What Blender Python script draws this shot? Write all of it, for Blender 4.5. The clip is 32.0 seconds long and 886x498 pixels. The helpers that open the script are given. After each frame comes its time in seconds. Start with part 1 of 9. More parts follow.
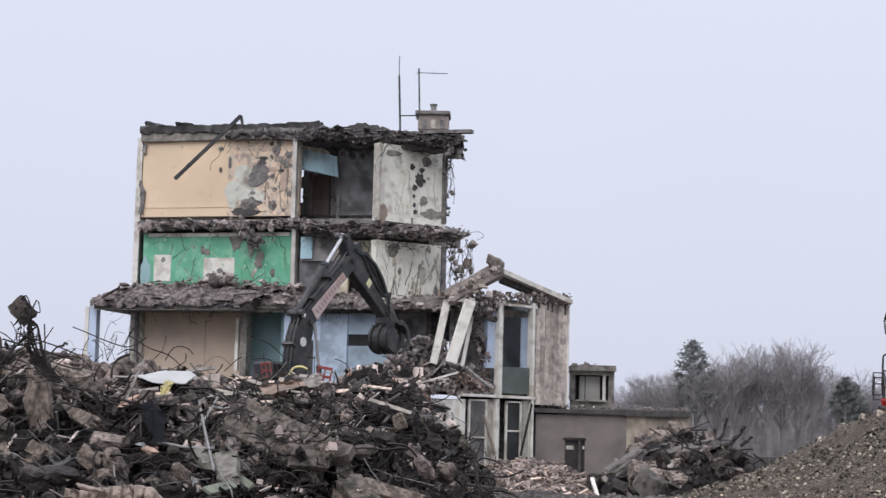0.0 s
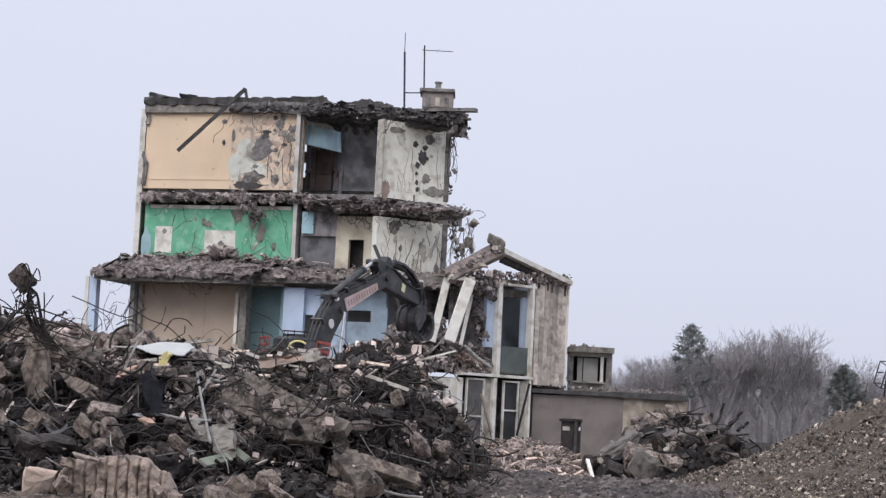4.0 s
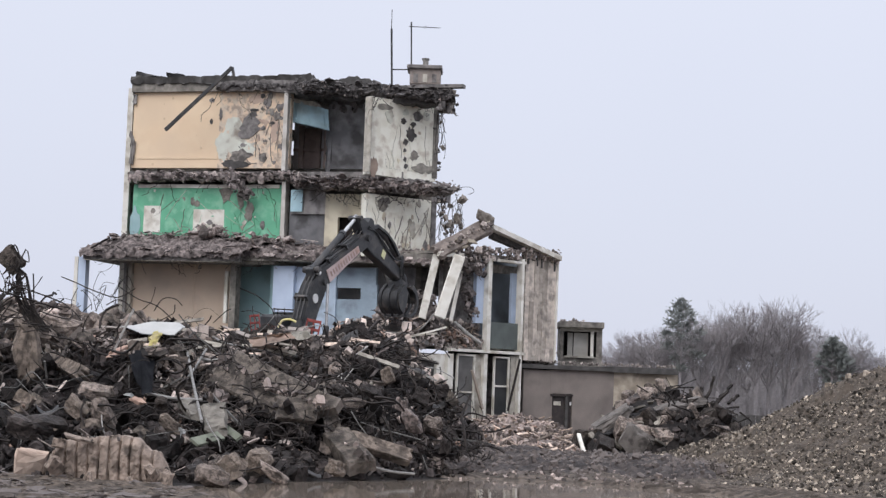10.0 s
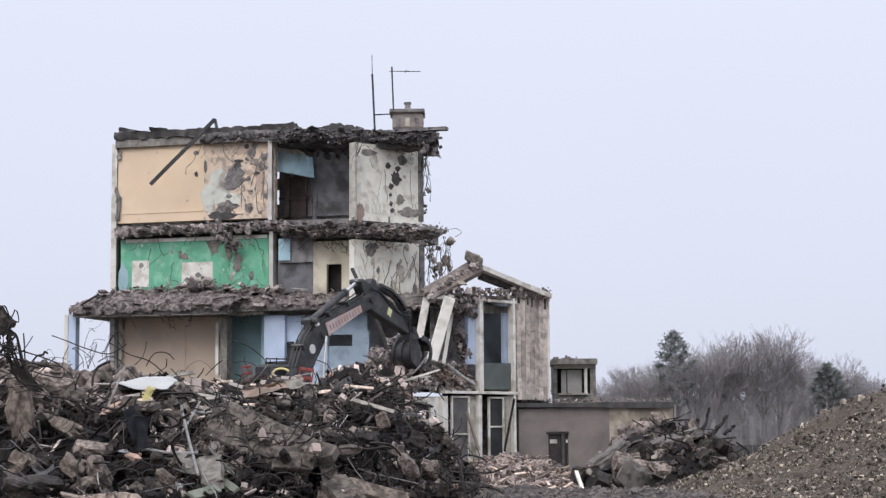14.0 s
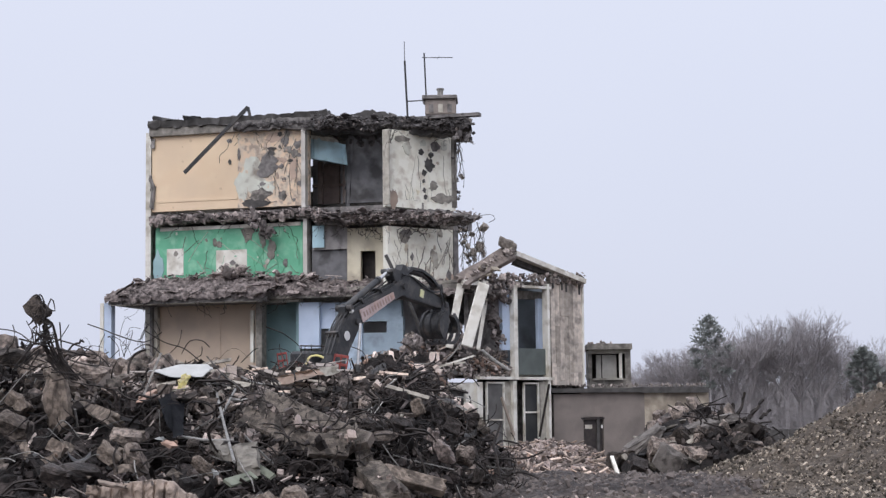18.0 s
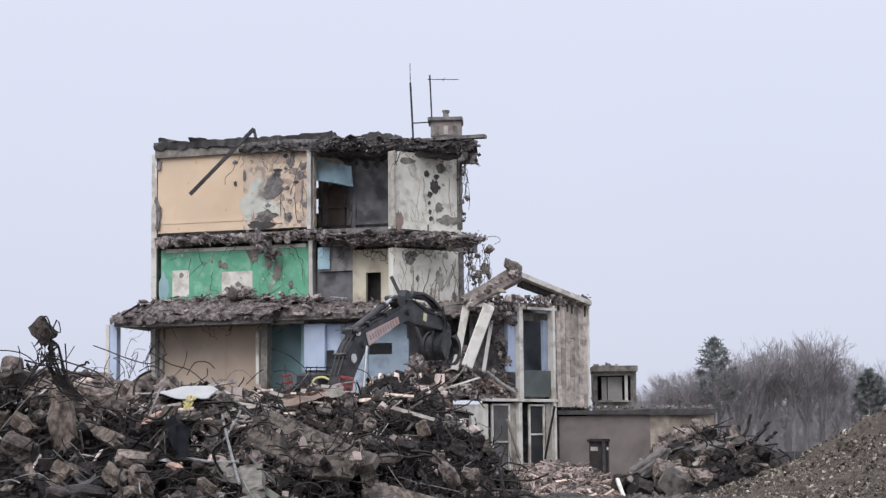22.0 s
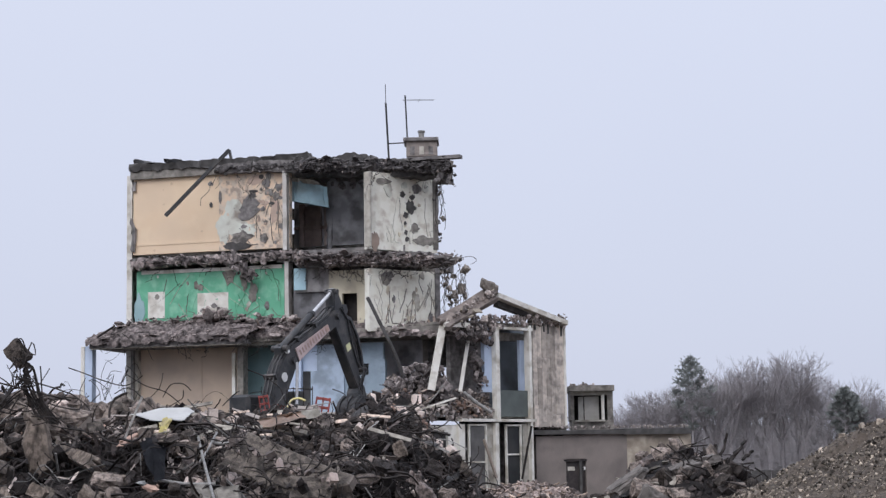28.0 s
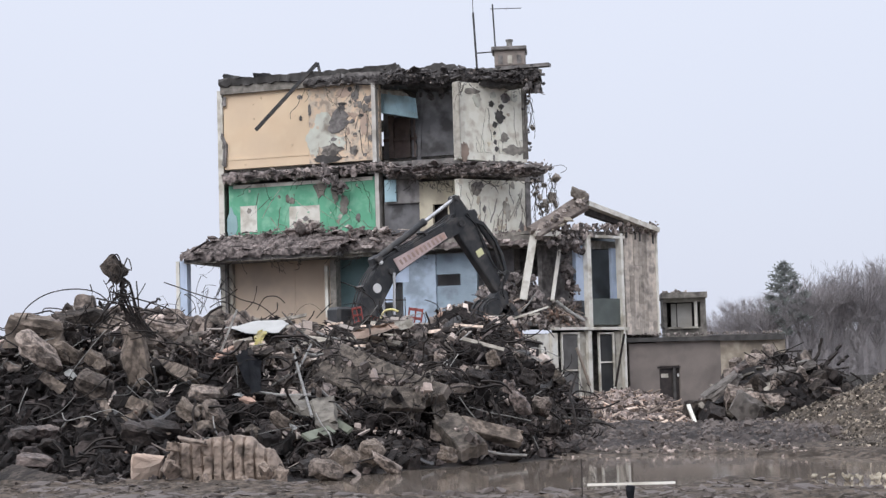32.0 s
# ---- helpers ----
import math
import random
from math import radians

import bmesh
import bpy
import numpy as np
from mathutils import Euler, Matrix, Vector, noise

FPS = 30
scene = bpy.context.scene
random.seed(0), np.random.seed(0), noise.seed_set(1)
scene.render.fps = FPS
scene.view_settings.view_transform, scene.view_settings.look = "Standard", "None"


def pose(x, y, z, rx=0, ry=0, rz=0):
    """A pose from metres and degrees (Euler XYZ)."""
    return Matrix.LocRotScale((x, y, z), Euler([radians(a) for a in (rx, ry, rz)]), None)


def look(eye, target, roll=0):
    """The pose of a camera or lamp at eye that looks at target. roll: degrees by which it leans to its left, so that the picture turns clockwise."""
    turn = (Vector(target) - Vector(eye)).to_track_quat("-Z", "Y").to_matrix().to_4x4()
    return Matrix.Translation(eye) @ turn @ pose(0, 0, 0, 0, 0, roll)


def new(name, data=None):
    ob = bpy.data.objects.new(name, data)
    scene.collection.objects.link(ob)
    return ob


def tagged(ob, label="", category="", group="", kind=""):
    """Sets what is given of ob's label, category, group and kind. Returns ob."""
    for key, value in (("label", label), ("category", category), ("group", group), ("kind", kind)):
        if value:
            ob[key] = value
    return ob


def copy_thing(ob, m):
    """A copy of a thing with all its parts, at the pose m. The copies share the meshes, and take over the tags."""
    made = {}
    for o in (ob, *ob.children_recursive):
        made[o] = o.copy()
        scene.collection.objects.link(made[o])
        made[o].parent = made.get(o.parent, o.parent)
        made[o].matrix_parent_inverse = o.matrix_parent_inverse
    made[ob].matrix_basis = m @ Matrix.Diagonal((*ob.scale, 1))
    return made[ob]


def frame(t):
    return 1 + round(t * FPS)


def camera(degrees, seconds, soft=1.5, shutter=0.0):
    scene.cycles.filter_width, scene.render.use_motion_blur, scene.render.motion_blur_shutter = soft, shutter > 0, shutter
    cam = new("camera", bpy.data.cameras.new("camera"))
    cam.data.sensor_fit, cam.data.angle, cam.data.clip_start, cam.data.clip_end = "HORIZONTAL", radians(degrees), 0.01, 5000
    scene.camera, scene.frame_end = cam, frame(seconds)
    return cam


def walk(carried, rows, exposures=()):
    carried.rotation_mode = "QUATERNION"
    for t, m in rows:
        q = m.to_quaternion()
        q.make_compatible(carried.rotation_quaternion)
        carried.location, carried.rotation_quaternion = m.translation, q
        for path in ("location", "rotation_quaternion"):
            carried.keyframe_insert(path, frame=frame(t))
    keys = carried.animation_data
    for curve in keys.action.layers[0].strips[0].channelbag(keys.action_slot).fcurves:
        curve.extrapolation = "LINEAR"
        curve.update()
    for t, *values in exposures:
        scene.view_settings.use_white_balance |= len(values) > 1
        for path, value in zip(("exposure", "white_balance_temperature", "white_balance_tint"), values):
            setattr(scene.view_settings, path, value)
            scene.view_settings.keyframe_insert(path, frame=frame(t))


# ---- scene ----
EYE = Vector((0.0, 0.0, 1.7))
TURNS = [(0.0, -1.247, 6.025, 1.402), (0.5, 0.838, 6.183, 1.673), (1.0, 1.877, 6.252, 1.917), (1.5, 1.921, 6.176, 2.067), (2.0, 1.126, 6.012, 2.285), (2.5, 0.121, 5.805, 2.531), (3.0, -0.613, 5.610, 2.647), (3.5, -1.147, 5.438, 2.745), (5.5, -1.334, 5.251, 2.816), (6.0, -1.345, 5.303, 2.838), (6.5, -1.430, 5.405, 2.862), (7.0, -1.491, 5.514, 2.864), (7.5, -1.440, 5.598, 2.820), (8.0, -1.307, 5.601, 2.695), (8.5, -1.193, 5.536, 2.560), (9.0, -1.137, 5.418, 2.458), (9.5, -1.027, 5.102, 2.265), (10.0, -0.880, 4.603, 2.123), (10.5, -0.670, 4.019, 2.016), (11.0, -0.449, 3.566, 1.944), (11.5, -0.202, 3.413, 1.835), (12.0, -0.000, 3.648, 1.658), (12.5, 0.077, 4.106, 1.359), (13.0, 0.006, 4.722, 0.884), (13.5, -0.251, 5.393, 0.308), (14.0, -0.547, 5.953, -0.319), (14.5, -0.788, 6.374, -0.859), (16.5, -1.458, 5.813, -0.258), (17.0, -1.577, 5.580, -0.244), (17.5, -1.623, 5.479, -0.413), (18.0, -1.625, 5.522, -0.639), (18.5, -1.619, 5.642, -0.795), (19.0, -1.655, 5.788, -0.885), (19.5, -1.738, 5.924, -0.864), (20.0, -1.835, 6.018, -0.779), (20.5, -1.893, 6.109, -0.736), (21.0, -1.920, 6.181, -0.663), (21.5, -1.879, 6.211, -0.590), (22.0, -1.792, 6.212, -0.576), (22.5, -1.659, 6.205, -0.570), (23.0, -1.496, 6.208, -0.613), (23.5, -1.357, 6.244, -0.653), (24.0, -1.278, 6.344, -0.807), (24.5, -1.263, 6.467, -0.909), (25.0, -1.261, 6.610, -1.016), (25.5, -1.231, 6.752, -1.049), (27.5, -0.893, 6.868, -1.024), (28.0, -1.021, 6.846, -0.915), (28.5, -1.248, 6.848, -0.898), (29.0, -1.454, 6.800, -0.735), (29.5, -1.524, 6.659, -0.687), (30.0, -1.553, 6.347, -0.640), (30.5, -1.774, 5.846, -0.712), (31.0, -2.317, 5.154, -1.012), (31.5, -3.084, 4.505, -1.276), (32.0, -3.963, 4.058, -1.604)]


def aim(az, el):
    a, e = radians(az), radians(el)
    return EYE + Vector((math.sin(a) * math.cos(e), math.cos(a) * math.cos(e), math.sin(e)))


cam = camera(27.53, 32.0, soft=1.35, shutter=0.2)
walk(cam, [(t, look(EYE, aim(az, el), roll)) for t, az, el, roll in TURNS],
     [(0, 0.0, 6300, 12.5), (9.3, 0.0, 6290, 12.5), (10.4, 0.08, 6450, 11), (11.4, 0.19, 6600, 12), (12.3, 0.2, 6620, 12), (13.2, 0.17, 6520, 11), (14.4, 0.05, 6270, 12.5), (17.5, 0.0, 6270, 12.5), (22.5, 0.0, 6270, 12.5), (25, -0.06, 6170, 12.5), (29.5, -0.09, 6140, 12.5), (30.6, -0.05, 6180, 13), (31.2, 0.04, 6220, 13), (32, 0.09, 6330, 10.5)])

# ---- overcast daylight ----
SUN_EL, SUN_AZ = radians(42), radians(205)
world = bpy.data.worlds.new("overcast_sky")
scene.world = world
world.use_nodes = True
nt = world.node_tree
nt.nodes.clear()
sky = nt.nodes.new("ShaderNodeTexSky")
sky.sky_type, sky.sun_disc, sky.sun_elevation, sky.sun_rotation = "NISHITA", False, SUN_EL, SUN_AZ
sky.air_density, sky.dust_density, sky.ozone_density = 1.0, 4.0, 1.0
dim = nt.nodes.new("ShaderNodeVectorMath")
dim.operation = "SCALE"
dim.inputs["Scale"].default_value = 0.075
nt.links.new(sky.outputs[0], dim.inputs[0])
tc = nt.nodes.new("ShaderNodeTexCoord")
sep = nt.nodes.new("ShaderNodeSeparateXYZ")
nt.links.new(tc.outputs["Generated"], sep.inputs[0])
cloud = nt.nodes.new("ShaderNodeTexNoise")
cloud.inputs["Scale"].default_value = 1.7
cloud.inputs["Detail"].default_value = 3
nt.links.new(tc.outputs["Generated"], cloud.inputs["Vector"])
addn = nt.nodes.new("ShaderNodeMath")
addn.operation = "MULTIPLY_ADD"
addn.inputs[1].default_value, addn.inputs[2].default_value = 0.22, -0.11
nt.links.new(cloud.outputs[0], addn.inputs[0])
hgt = nt.nodes.new("ShaderNodeMath")
hgt.operation = "ADD"
nt.links.new(sep.outputs["Z"], hgt.inputs[0])
nt.links.new(addn.outputs[0], hgt.inputs[1])
grad = nt.nodes.new("ShaderNodeValToRGB")
grad.color_ramp.elements[0].position, grad.color_ramp.elements[0].color = 0.0, (0.70, 0.73, 0.84, 1)
grad.color_ramp.elements[1].position, grad.color_ramp.elements[1].color = 0.28, (0.80, 0.83, 0.93, 1)
zenith = grad.color_ramp.elements.new(1.0)
zenith.color = (1.55, 1.60, 1.72, 1)
nt.links.new(hgt.outputs[0], grad.inputs[0])
mixs = nt.nodes.new("ShaderNodeMix")
mixs.data_type = "RGBA"
mixs.inputs[0].default_value = 0.86
nt.links.new(dim.outputs[0], mixs.inputs[6])
nt.links.new(grad.outputs[0], mixs.inputs[7])
bg = nt.nodes.new("ShaderNodeBackground")
bg.inputs["Strength"].default_value = 1.06
nt.links.new(mixs.outputs[2], bg.inputs[0])
wo = nt.nodes.new("ShaderNodeOutputWorld")
nt.links.new(bg.outputs[0], wo.inputs[0])
sun = new("sun", bpy.data.lights.new("sun", "SUN"))
sun.data.energy, sun.data.angle, sun.data.color = 1.3, radians(40), (1.0, 0.965, 0.925)
sun.matrix_basis = look((0, 0, 60), Vector((0, 0, 60)) - Vector((math.sin(SUN_AZ) * math.cos(SUN_EL), math.cos(SUN_AZ) * math.cos(SUN_EL), math.sin(SUN_EL))))
scene.view_settings.exposure = 0.0


# ---- materials ----
def mat(name, col, col2=None, rough=0.85, scale=3.0, mix=0.5, bump=0.3, bscale=18.0, metal=0.0, stain=None, sscale=0.7, spread=0.12, rnd=0.0, island=False, spec=0.3, worn=None, cover=0.5):
    """Procedural surface: two-colour grain, a larger stain, fine relief, pale worn edges, and shade that differs from piece to piece."""
    m = bpy.data.materials.new(name)
    m.use_nodes = True
    t = m.node_tree
    b = t.nodes["Principled BSDF"]
    b.inputs["Roughness"].default_value, b.inputs["Metallic"].default_value = rough, metal
    b.inputs["Specular IOR Level"].default_value = spec
    co = t.nodes.new("ShaderNodeTexCoord")
    n1 = t.nodes.new("ShaderNodeTexNoise")
    n1.inputs["Scale"].default_value, n1.inputs["Detail"].default_value = scale, 8
    t.links.new(co.outputs["Object"], n1.inputs["Vector"])
    r = t.nodes.new("ShaderNodeValToRGB")
    r.color_ramp.elements[0].position, r.color_ramp.elements[1].position = mix - spread, mix + spread
    r.color_ramp.elements[0].color = (*col, 1)
    r.color_ramp.elements[1].color = (*(col2 or [c * 0.75 for c in col]), 1)
    t.links.new(n1.outputs[0], r.inputs[0])
    out = r.outputs[0]
    if stain:
        n2 = t.nodes.new("ShaderNodeTexNoise")
        n2.inputs["Scale"].default_value, n2.inputs["Detail"].default_value = sscale, 5
        t.links.new(co.outputs["Object"], n2.inputs["Vector"])
        r2 = t.nodes.new("ShaderNodeValToRGB")
        r2.color_ramp.elements[0].position, r2.color_ramp.elements[1].position = cover, cover + 0.16
        t.links.new(n2.outputs[0], r2.inputs[0])
        mx = t.nodes.new("ShaderNodeMix")
        mx.data_type = "RGBA"
        t.links.new(r2.outputs[0], mx.inputs[0])
        t.links.new(out, mx.inputs[6])
        mx.inputs[7].default_value = (*stain, 1)
        out = mx.outputs[2]
    if worn:
        geo = t.nodes.new("ShaderNodeNewGeometry")
        r4 = t.nodes.new("ShaderNodeValToRGB")
        r4.color_ramp.elements[0].position, r4.color_ramp.elements[1].position = 0.55, 0.68
        t.links.new(geo.outputs["Pointiness"], r4.inputs[0])
        mw = t.nodes.new("ShaderNodeMix")
        mw.data_type = "RGBA"
        t.links.new(r4.outputs[0], mw.inputs[0])
        t.links.new(out, mw.inputs[6])
        mw.inputs[7].default_value = (*worn, 1)
        out = mw.outputs[2]
    if rnd:
        src = t.nodes.new("ShaderNodeNewGeometry") if island else t.nodes.new("ShaderNodeObjectInfo")
        lo, hi, curve = rnd if isinstance(rnd, tuple) else (1 - rnd, 1 + rnd, 1.0)
        pw = t.nodes.new("ShaderNodeMath")
        pw.operation = "POWER"
        pw.inputs[1].default_value = curve
        t.links.new(src.outputs["Random Per Island" if island else "Random"], pw.inputs[0])
        mr = t.nodes.new("ShaderNodeMapRange")
        mr.inputs[3].default_value, mr.inputs[4].default_value = lo, hi
        t.links.new(pw.outputs[0], mr.inputs[0])
        hs = t.nodes.new("ShaderNodeHueSaturation")
        t.links.new(mr.outputs[0], hs.inputs["Value"])
        t.links.new(out, hs.inputs["Color"])
        out = hs.outputs[0]
    t.links.new(out, b.inputs["Base Color"])
    if bump:
        n3 = t.nodes.new("ShaderNodeTexNoise")
        n3.inputs["Scale"].default_value, n3.inputs["Detail"].default_value = bscale, 6
        t.links.new(co.outputs["Object"], n3.inputs["Vector"])
        bp = t.nodes.new("ShaderNodeBump")
        bp.inputs["Strength"].default_value, bp.inputs["Distance"].default_value = bump, 0.03
        t.links.new(n3.outputs[0], bp.inputs["Height"])
        t.links.new(bp.outputs[0], b.inputs["Normal"])
    return m


CONCRETE = mat("weathered_concrete", (0.34, 0.315, 0.28), (0.20, 0.185, 0.165), scale=4.5, spread=0.14, stain=(0.13, 0.12, 0.108), sscale=1.6, bump=0.6)
CONC_PALE = mat("pale_concrete", (0.56, 0.53, 0.47), (0.42, 0.39, 0.33), scale=4, stain=(0.27, 0.245, 0.21), sscale=1.8, bump=0.5)
CONC_DARK = mat("sooty_concrete", (0.27, 0.252, 0.244), (0.16, 0.15, 0.145), scale=5, stain=(0.10, 0.094, 0.091), sscale=2.2)
BEIGE = mat("beige_plaster", (0.81, 0.64, 0.455), (0.78, 0.60, 0.42), scale=1.2, bump=0.1, stain=(0.75, 0.585, 0.42), sscale=0.5)
MOTTLED = mat("stripped_plaster", (0.78, 0.61, 0.45), (0.66, 0.56, 0.45), scale=3.2, mix=0.5, spread=0.09, stain=(0.42, 0.34, 0.28), sscale=4.5)
SMOOTHGREY = mat("grey_green_plaster", (0.70, 0.72, 0.64), (0.58, 0.57, 0.50), scale=1.3, stain=(0.30, 0.26, 0.22), sscale=1.6)
GREEN = mat("green_gloss_paint", (0.165, 0.49, 0.31), (0.14, 0.42, 0.265), rough=0.45, scale=1.2, bump=0.15, stain=(0.26, 0.56, 0.39), sscale=2.2)
TAN = mat("tan_plaster", (0.64, 0.518, 0.403), (0.589, 0.474, 0.371), scale=0.8, bump=0.1, stain=(0.512, 0.416, 0.333), sscale=0.6)
WHITEWALL = mat("flaking_white_wall", (0.84, 0.825, 0.735), (0.76, 0.735, 0.635), scale=2.6, mix=0.54, spread=0.09, stain=(0.58, 0.53, 0.45), sscale=2.1, cover=0.54)
CREAM = mat("cream_plaster", (0.76, 0.70, 0.55), (0.64, 0.58, 0.44), scale=1.4, stain=(0.46, 0.40, 0.32))
PALEBLUE = mat("pale_blue_paint", (0.58, 0.67, 0.82), (0.50, 0.59, 0.74), scale=1.0, bump=0.1, stain=(0.44, 0.52, 0.64), sscale=0.8)
SKYBLUE = mat("sky_blue_paint", (0.46, 0.66, 0.74), (0.40, 0.57, 0.64), scale=1.3, bump=0.1, stain=(0.28, 0.36, 0.38))
TEAL = mat("teal_paint", (0.352, 0.506, 0.528), (0.286, 0.429, 0.451), scale=0.8, stain=(0.22, 0.308, 0.308))
WHITEPAINT = mat("weathered_white_paint", (0.82, 0.80, 0.74), (0.72, 0.69, 0.62), scale=2.2, bump=0.15, stain=(0.48, 0.44, 0.37), sscale=1.4)
RENDERGREY = mat("grey_brown_render", (0.245, 0.212, 0.192), (0.21, 0.182, 0.166), scale=1.2, stain=(0.165, 0.143, 0.132), sscale=0.7)
RENDERPALE = mat("stained_cream_render", (0.46, 0.40, 0.32), (0.26, 0.22, 0.175), scale=1.6, mix=0.5, spread=0.12, stain=(0.20, 0.17, 0.14), sscale=1.1)
DARKWOOD = mat("dark_brown_door_and_void", (0.055, 0.045, 0.042), (0.035, 0.03, 0.03), rough=0.5, scale=4)
# Charred and dark-painted parts; also laid on as shade in holes and gaps.
BLACKISH = mat("charred_and_shade_dark", (0.10, 0.095, 0.092), (0.06, 0.057, 0.055), scale=3)
GREYPANEL = mat("grey_green_panel", (0.13, 0.15, 0.14), (0.10, 0.115, 0.11), rough=0.35, scale=1.5, bump=0.05)
RUBBLE = mat("concrete_rubble", (0.287, 0.235, 0.208), (0.121, 0.1, 0.09), scale=7, mix=0.5, spread=0.12, bump=1.0, bscale=28, rnd=(0.2, 2.0, 2.3), island=True, stain=(0.0496, 0.041, 0.0381), sscale=3.4, worn=(0.551, 0.465, 0.413), cover=0.47)
CHUNK = mat("broken_concrete", (0.238, 0.194, 0.166), (0.103, 0.0843, 0.0735), scale=11, spread=0.07, bump=1.0, bscale=26, rnd=(0.3, 1.9, 1.8), stain=(0.0453, 0.0376, 0.0332), sscale=2.8, worn=(0.453, 0.381, 0.332), cover=0.46)
# Wet and near-black: shade of the heap's voids is in the colour.
DARKRUB = mat("wet_void_dark_rubble", (0.0561, 0.046, 0.0436), (0.0212, 0.018, 0.0172), scale=8, spread=0.1, bump=1.0, bscale=20, rnd=(0.4, 2.4, 3.2), island=True, rough=0.75, spec=0.2)
DAMPRUB = mat("damp_grey_rubble", (0.116, 0.0926, 0.0838), (0.0386, 0.0314, 0.0288), scale=8, spread=0.1, bump=1.0, bscale=20, rnd=(0.3, 2.8, 2.8), island=True, rough=0.6, spec=0.35, worn=(0.222, 0.181, 0.162), stain=(0.027, 0.0221, 0.0203), sscale=3.0)
BRICKRUB = mat("brick_rubble", (0.34, 0.23, 0.18), (0.24, 0.16, 0.125), scale=3, rnd=(0.5, 1.6, 1.5), island=True)
PINKPLASTER = mat("pinkish_plaster", (0.55, 0.42, 0.34), (0.42, 0.32, 0.26), scale=1.5, stain=(0.30, 0.24, 0.20))
SOILRUB = mat("crushed_soil_stone", (0.273, 0.232, 0.187), (0.121, 0.103, 0.0843), scale=8, bump=0.8, rnd=(0.18, 2.7, 2.7), island=True)
MUDDARK = mat("dark_churned_mud", (0.0893, 0.075, 0.07), (0.0399, 0.034, 0.033), rough=0.7, scale=6, spread=0.12, bump=1.4, bscale=14, stain=(0.0273, 0.0235, 0.023), sscale=2.0, spec=0.25, worn=(0.168, 0.143, 0.132))
SOIL = mat("brown_soil", (0.123, 0.1, 0.0798), (0.0494, 0.0408, 0.0338), scale=11, spread=0.1, bump=1.2, bscale=14, stain=(0.103, 0.0832, 0.0668), sscale=1.2)
MUD = mat("wet_mud", (0.145, 0.117, 0.096), (0.05, 0.041, 0.034), rough=0.75, scale=6.0, spread=0.07, bump=1.6, bscale=14, stain=(0.08, 0.066, 0.055), sscale=2.4, spec=0.15)
STEEL = mat("rusty_rebar", (0.05, 0.041, 0.037), (0.025, 0.022, 0.021), rough=0.7, scale=6, metal=0.3)
PALEPIPE = mat("pale_pipe", (0.36, 0.35, 0.33), (0.20, 0.19, 0.18), rough=0.5, scale=7, rnd=(0.35, 1.3, 1.3), island=True)
DARKSTEEL = mat("dark_painted_steel", (0.0272, 0.0289, 0.0323), (0.0442, 0.0442, 0.0459), rough=0.42, scale=3, stain=(0.0765, 0.0714, 0.068), sscale=2.2, spec=0.35)
WORNSTEEL = mat("worn_black_steel", (0.0607, 0.0594, 0.0607), (0.0297, 0.0297, 0.0311), rough=0.5, scale=5, stain=(0.115, 0.101, 0.0918), sscale=2.5, spec=0.35)
CHROME = mat("chromed_rod", (0.62, 0.63, 0.64), (0.5, 0.5, 0.5), rough=0.25, metal=0.6, bump=0.0)
ORANGEPANEL = mat("faded_pink_panel", (0.6, 0.48, 0.462), (0.48, 0.372, 0.36), rough=0.5, scale=2.5, bump=0.05, stain=(0.48, 0.312, 0.24), sscale=1.8)
REDPAINT = mat("red_machine_paint", (0.396, 0.0447, 0.031), (0.292, 0.0361, 0.0275), rough=0.4, scale=1.2, bump=0.05, stain=(0.206, 0.043, 0.0344), sscale=1.3, spec=0.4)
WHITEMARK = mat("white_marking", (0.74, 0.73, 0.72), (0.66, 0.65, 0.64), rough=0.5, bump=0)
PURPLEMARK = mat("dull_purple_paint", (0.16, 0.045, 0.085), (0.22, 0.05, 0.07), rough=0.45, scale=2, bump=0)
YELLOWMARK = mat("yellow_label", (0.74, 0.73, 0.42), (0.66, 0.64, 0.40), rough=0.5, bump=0)
REDPLASTIC = mat("red_plastic_barrier", (0.315, 0.075, 0.0638), (0.21, 0.0525, 0.045), rough=0.5, rnd=0.2)
# Tree tones are paled and greyed: distance haze put into the colours.
HAZEBARK = mat("haze_paled_bark", (0.346, 0.322, 0.33), (0.267, 0.251, 0.258), scale=4, bump=0.2)
WOODHAZE = mat("haze_toned_wood", (0.367, 0.346, 0.354), (0.3, 0.284, 0.29), scale=1.6, spread=0.15, bump=0, stain=(0.386, 0.362, 0.371), sscale=0.5)
TWIGS = mat("hazy_twigs", (0.366, 0.346, 0.348), (0.308, 0.289, 0.294), scale=1.2, bump=0)
HAZENEEDLES = mat("haze_paled_needles", (0.213, 0.226, 0.215), (0.166, 0.181, 0.171), scale=3, bump=0)
WOOD = mat("splintered_wood", (0.575, 0.46, 0.38), (0.322, 0.253, 0.207), scale=9, rnd=(0.3, 1.7, 1.8), island=True)
WHITECLOTH = mat("white_sheet", (0.484, 0.484, 0.47), (0.44, 0.44, 0.427), rough=0.6, scale=2)
YELLOWCLOTH = mat("yellow_cloth", (0.74, 0.66, 0.26), (0.68, 0.60, 0.34), rough=0.8, scale=6)
DARKCLOTH = mat("dark_tarpaulin", (0.012, 0.013, 0.017), (0.02, 0.021, 0.025), rough=0.85, scale=2, spec=0.12)
GREENBOARD = mat("mossy_green_board", (0.22, 0.235, 0.185), (0.14, 0.15, 0.115), scale=3)
GLASSDARK = mat("dusty_window_glass", (0.03, 0.032, 0.033), (0.05, 0.05, 0.05), rough=0.35, scale=1.0, bump=0, spec=0.2)
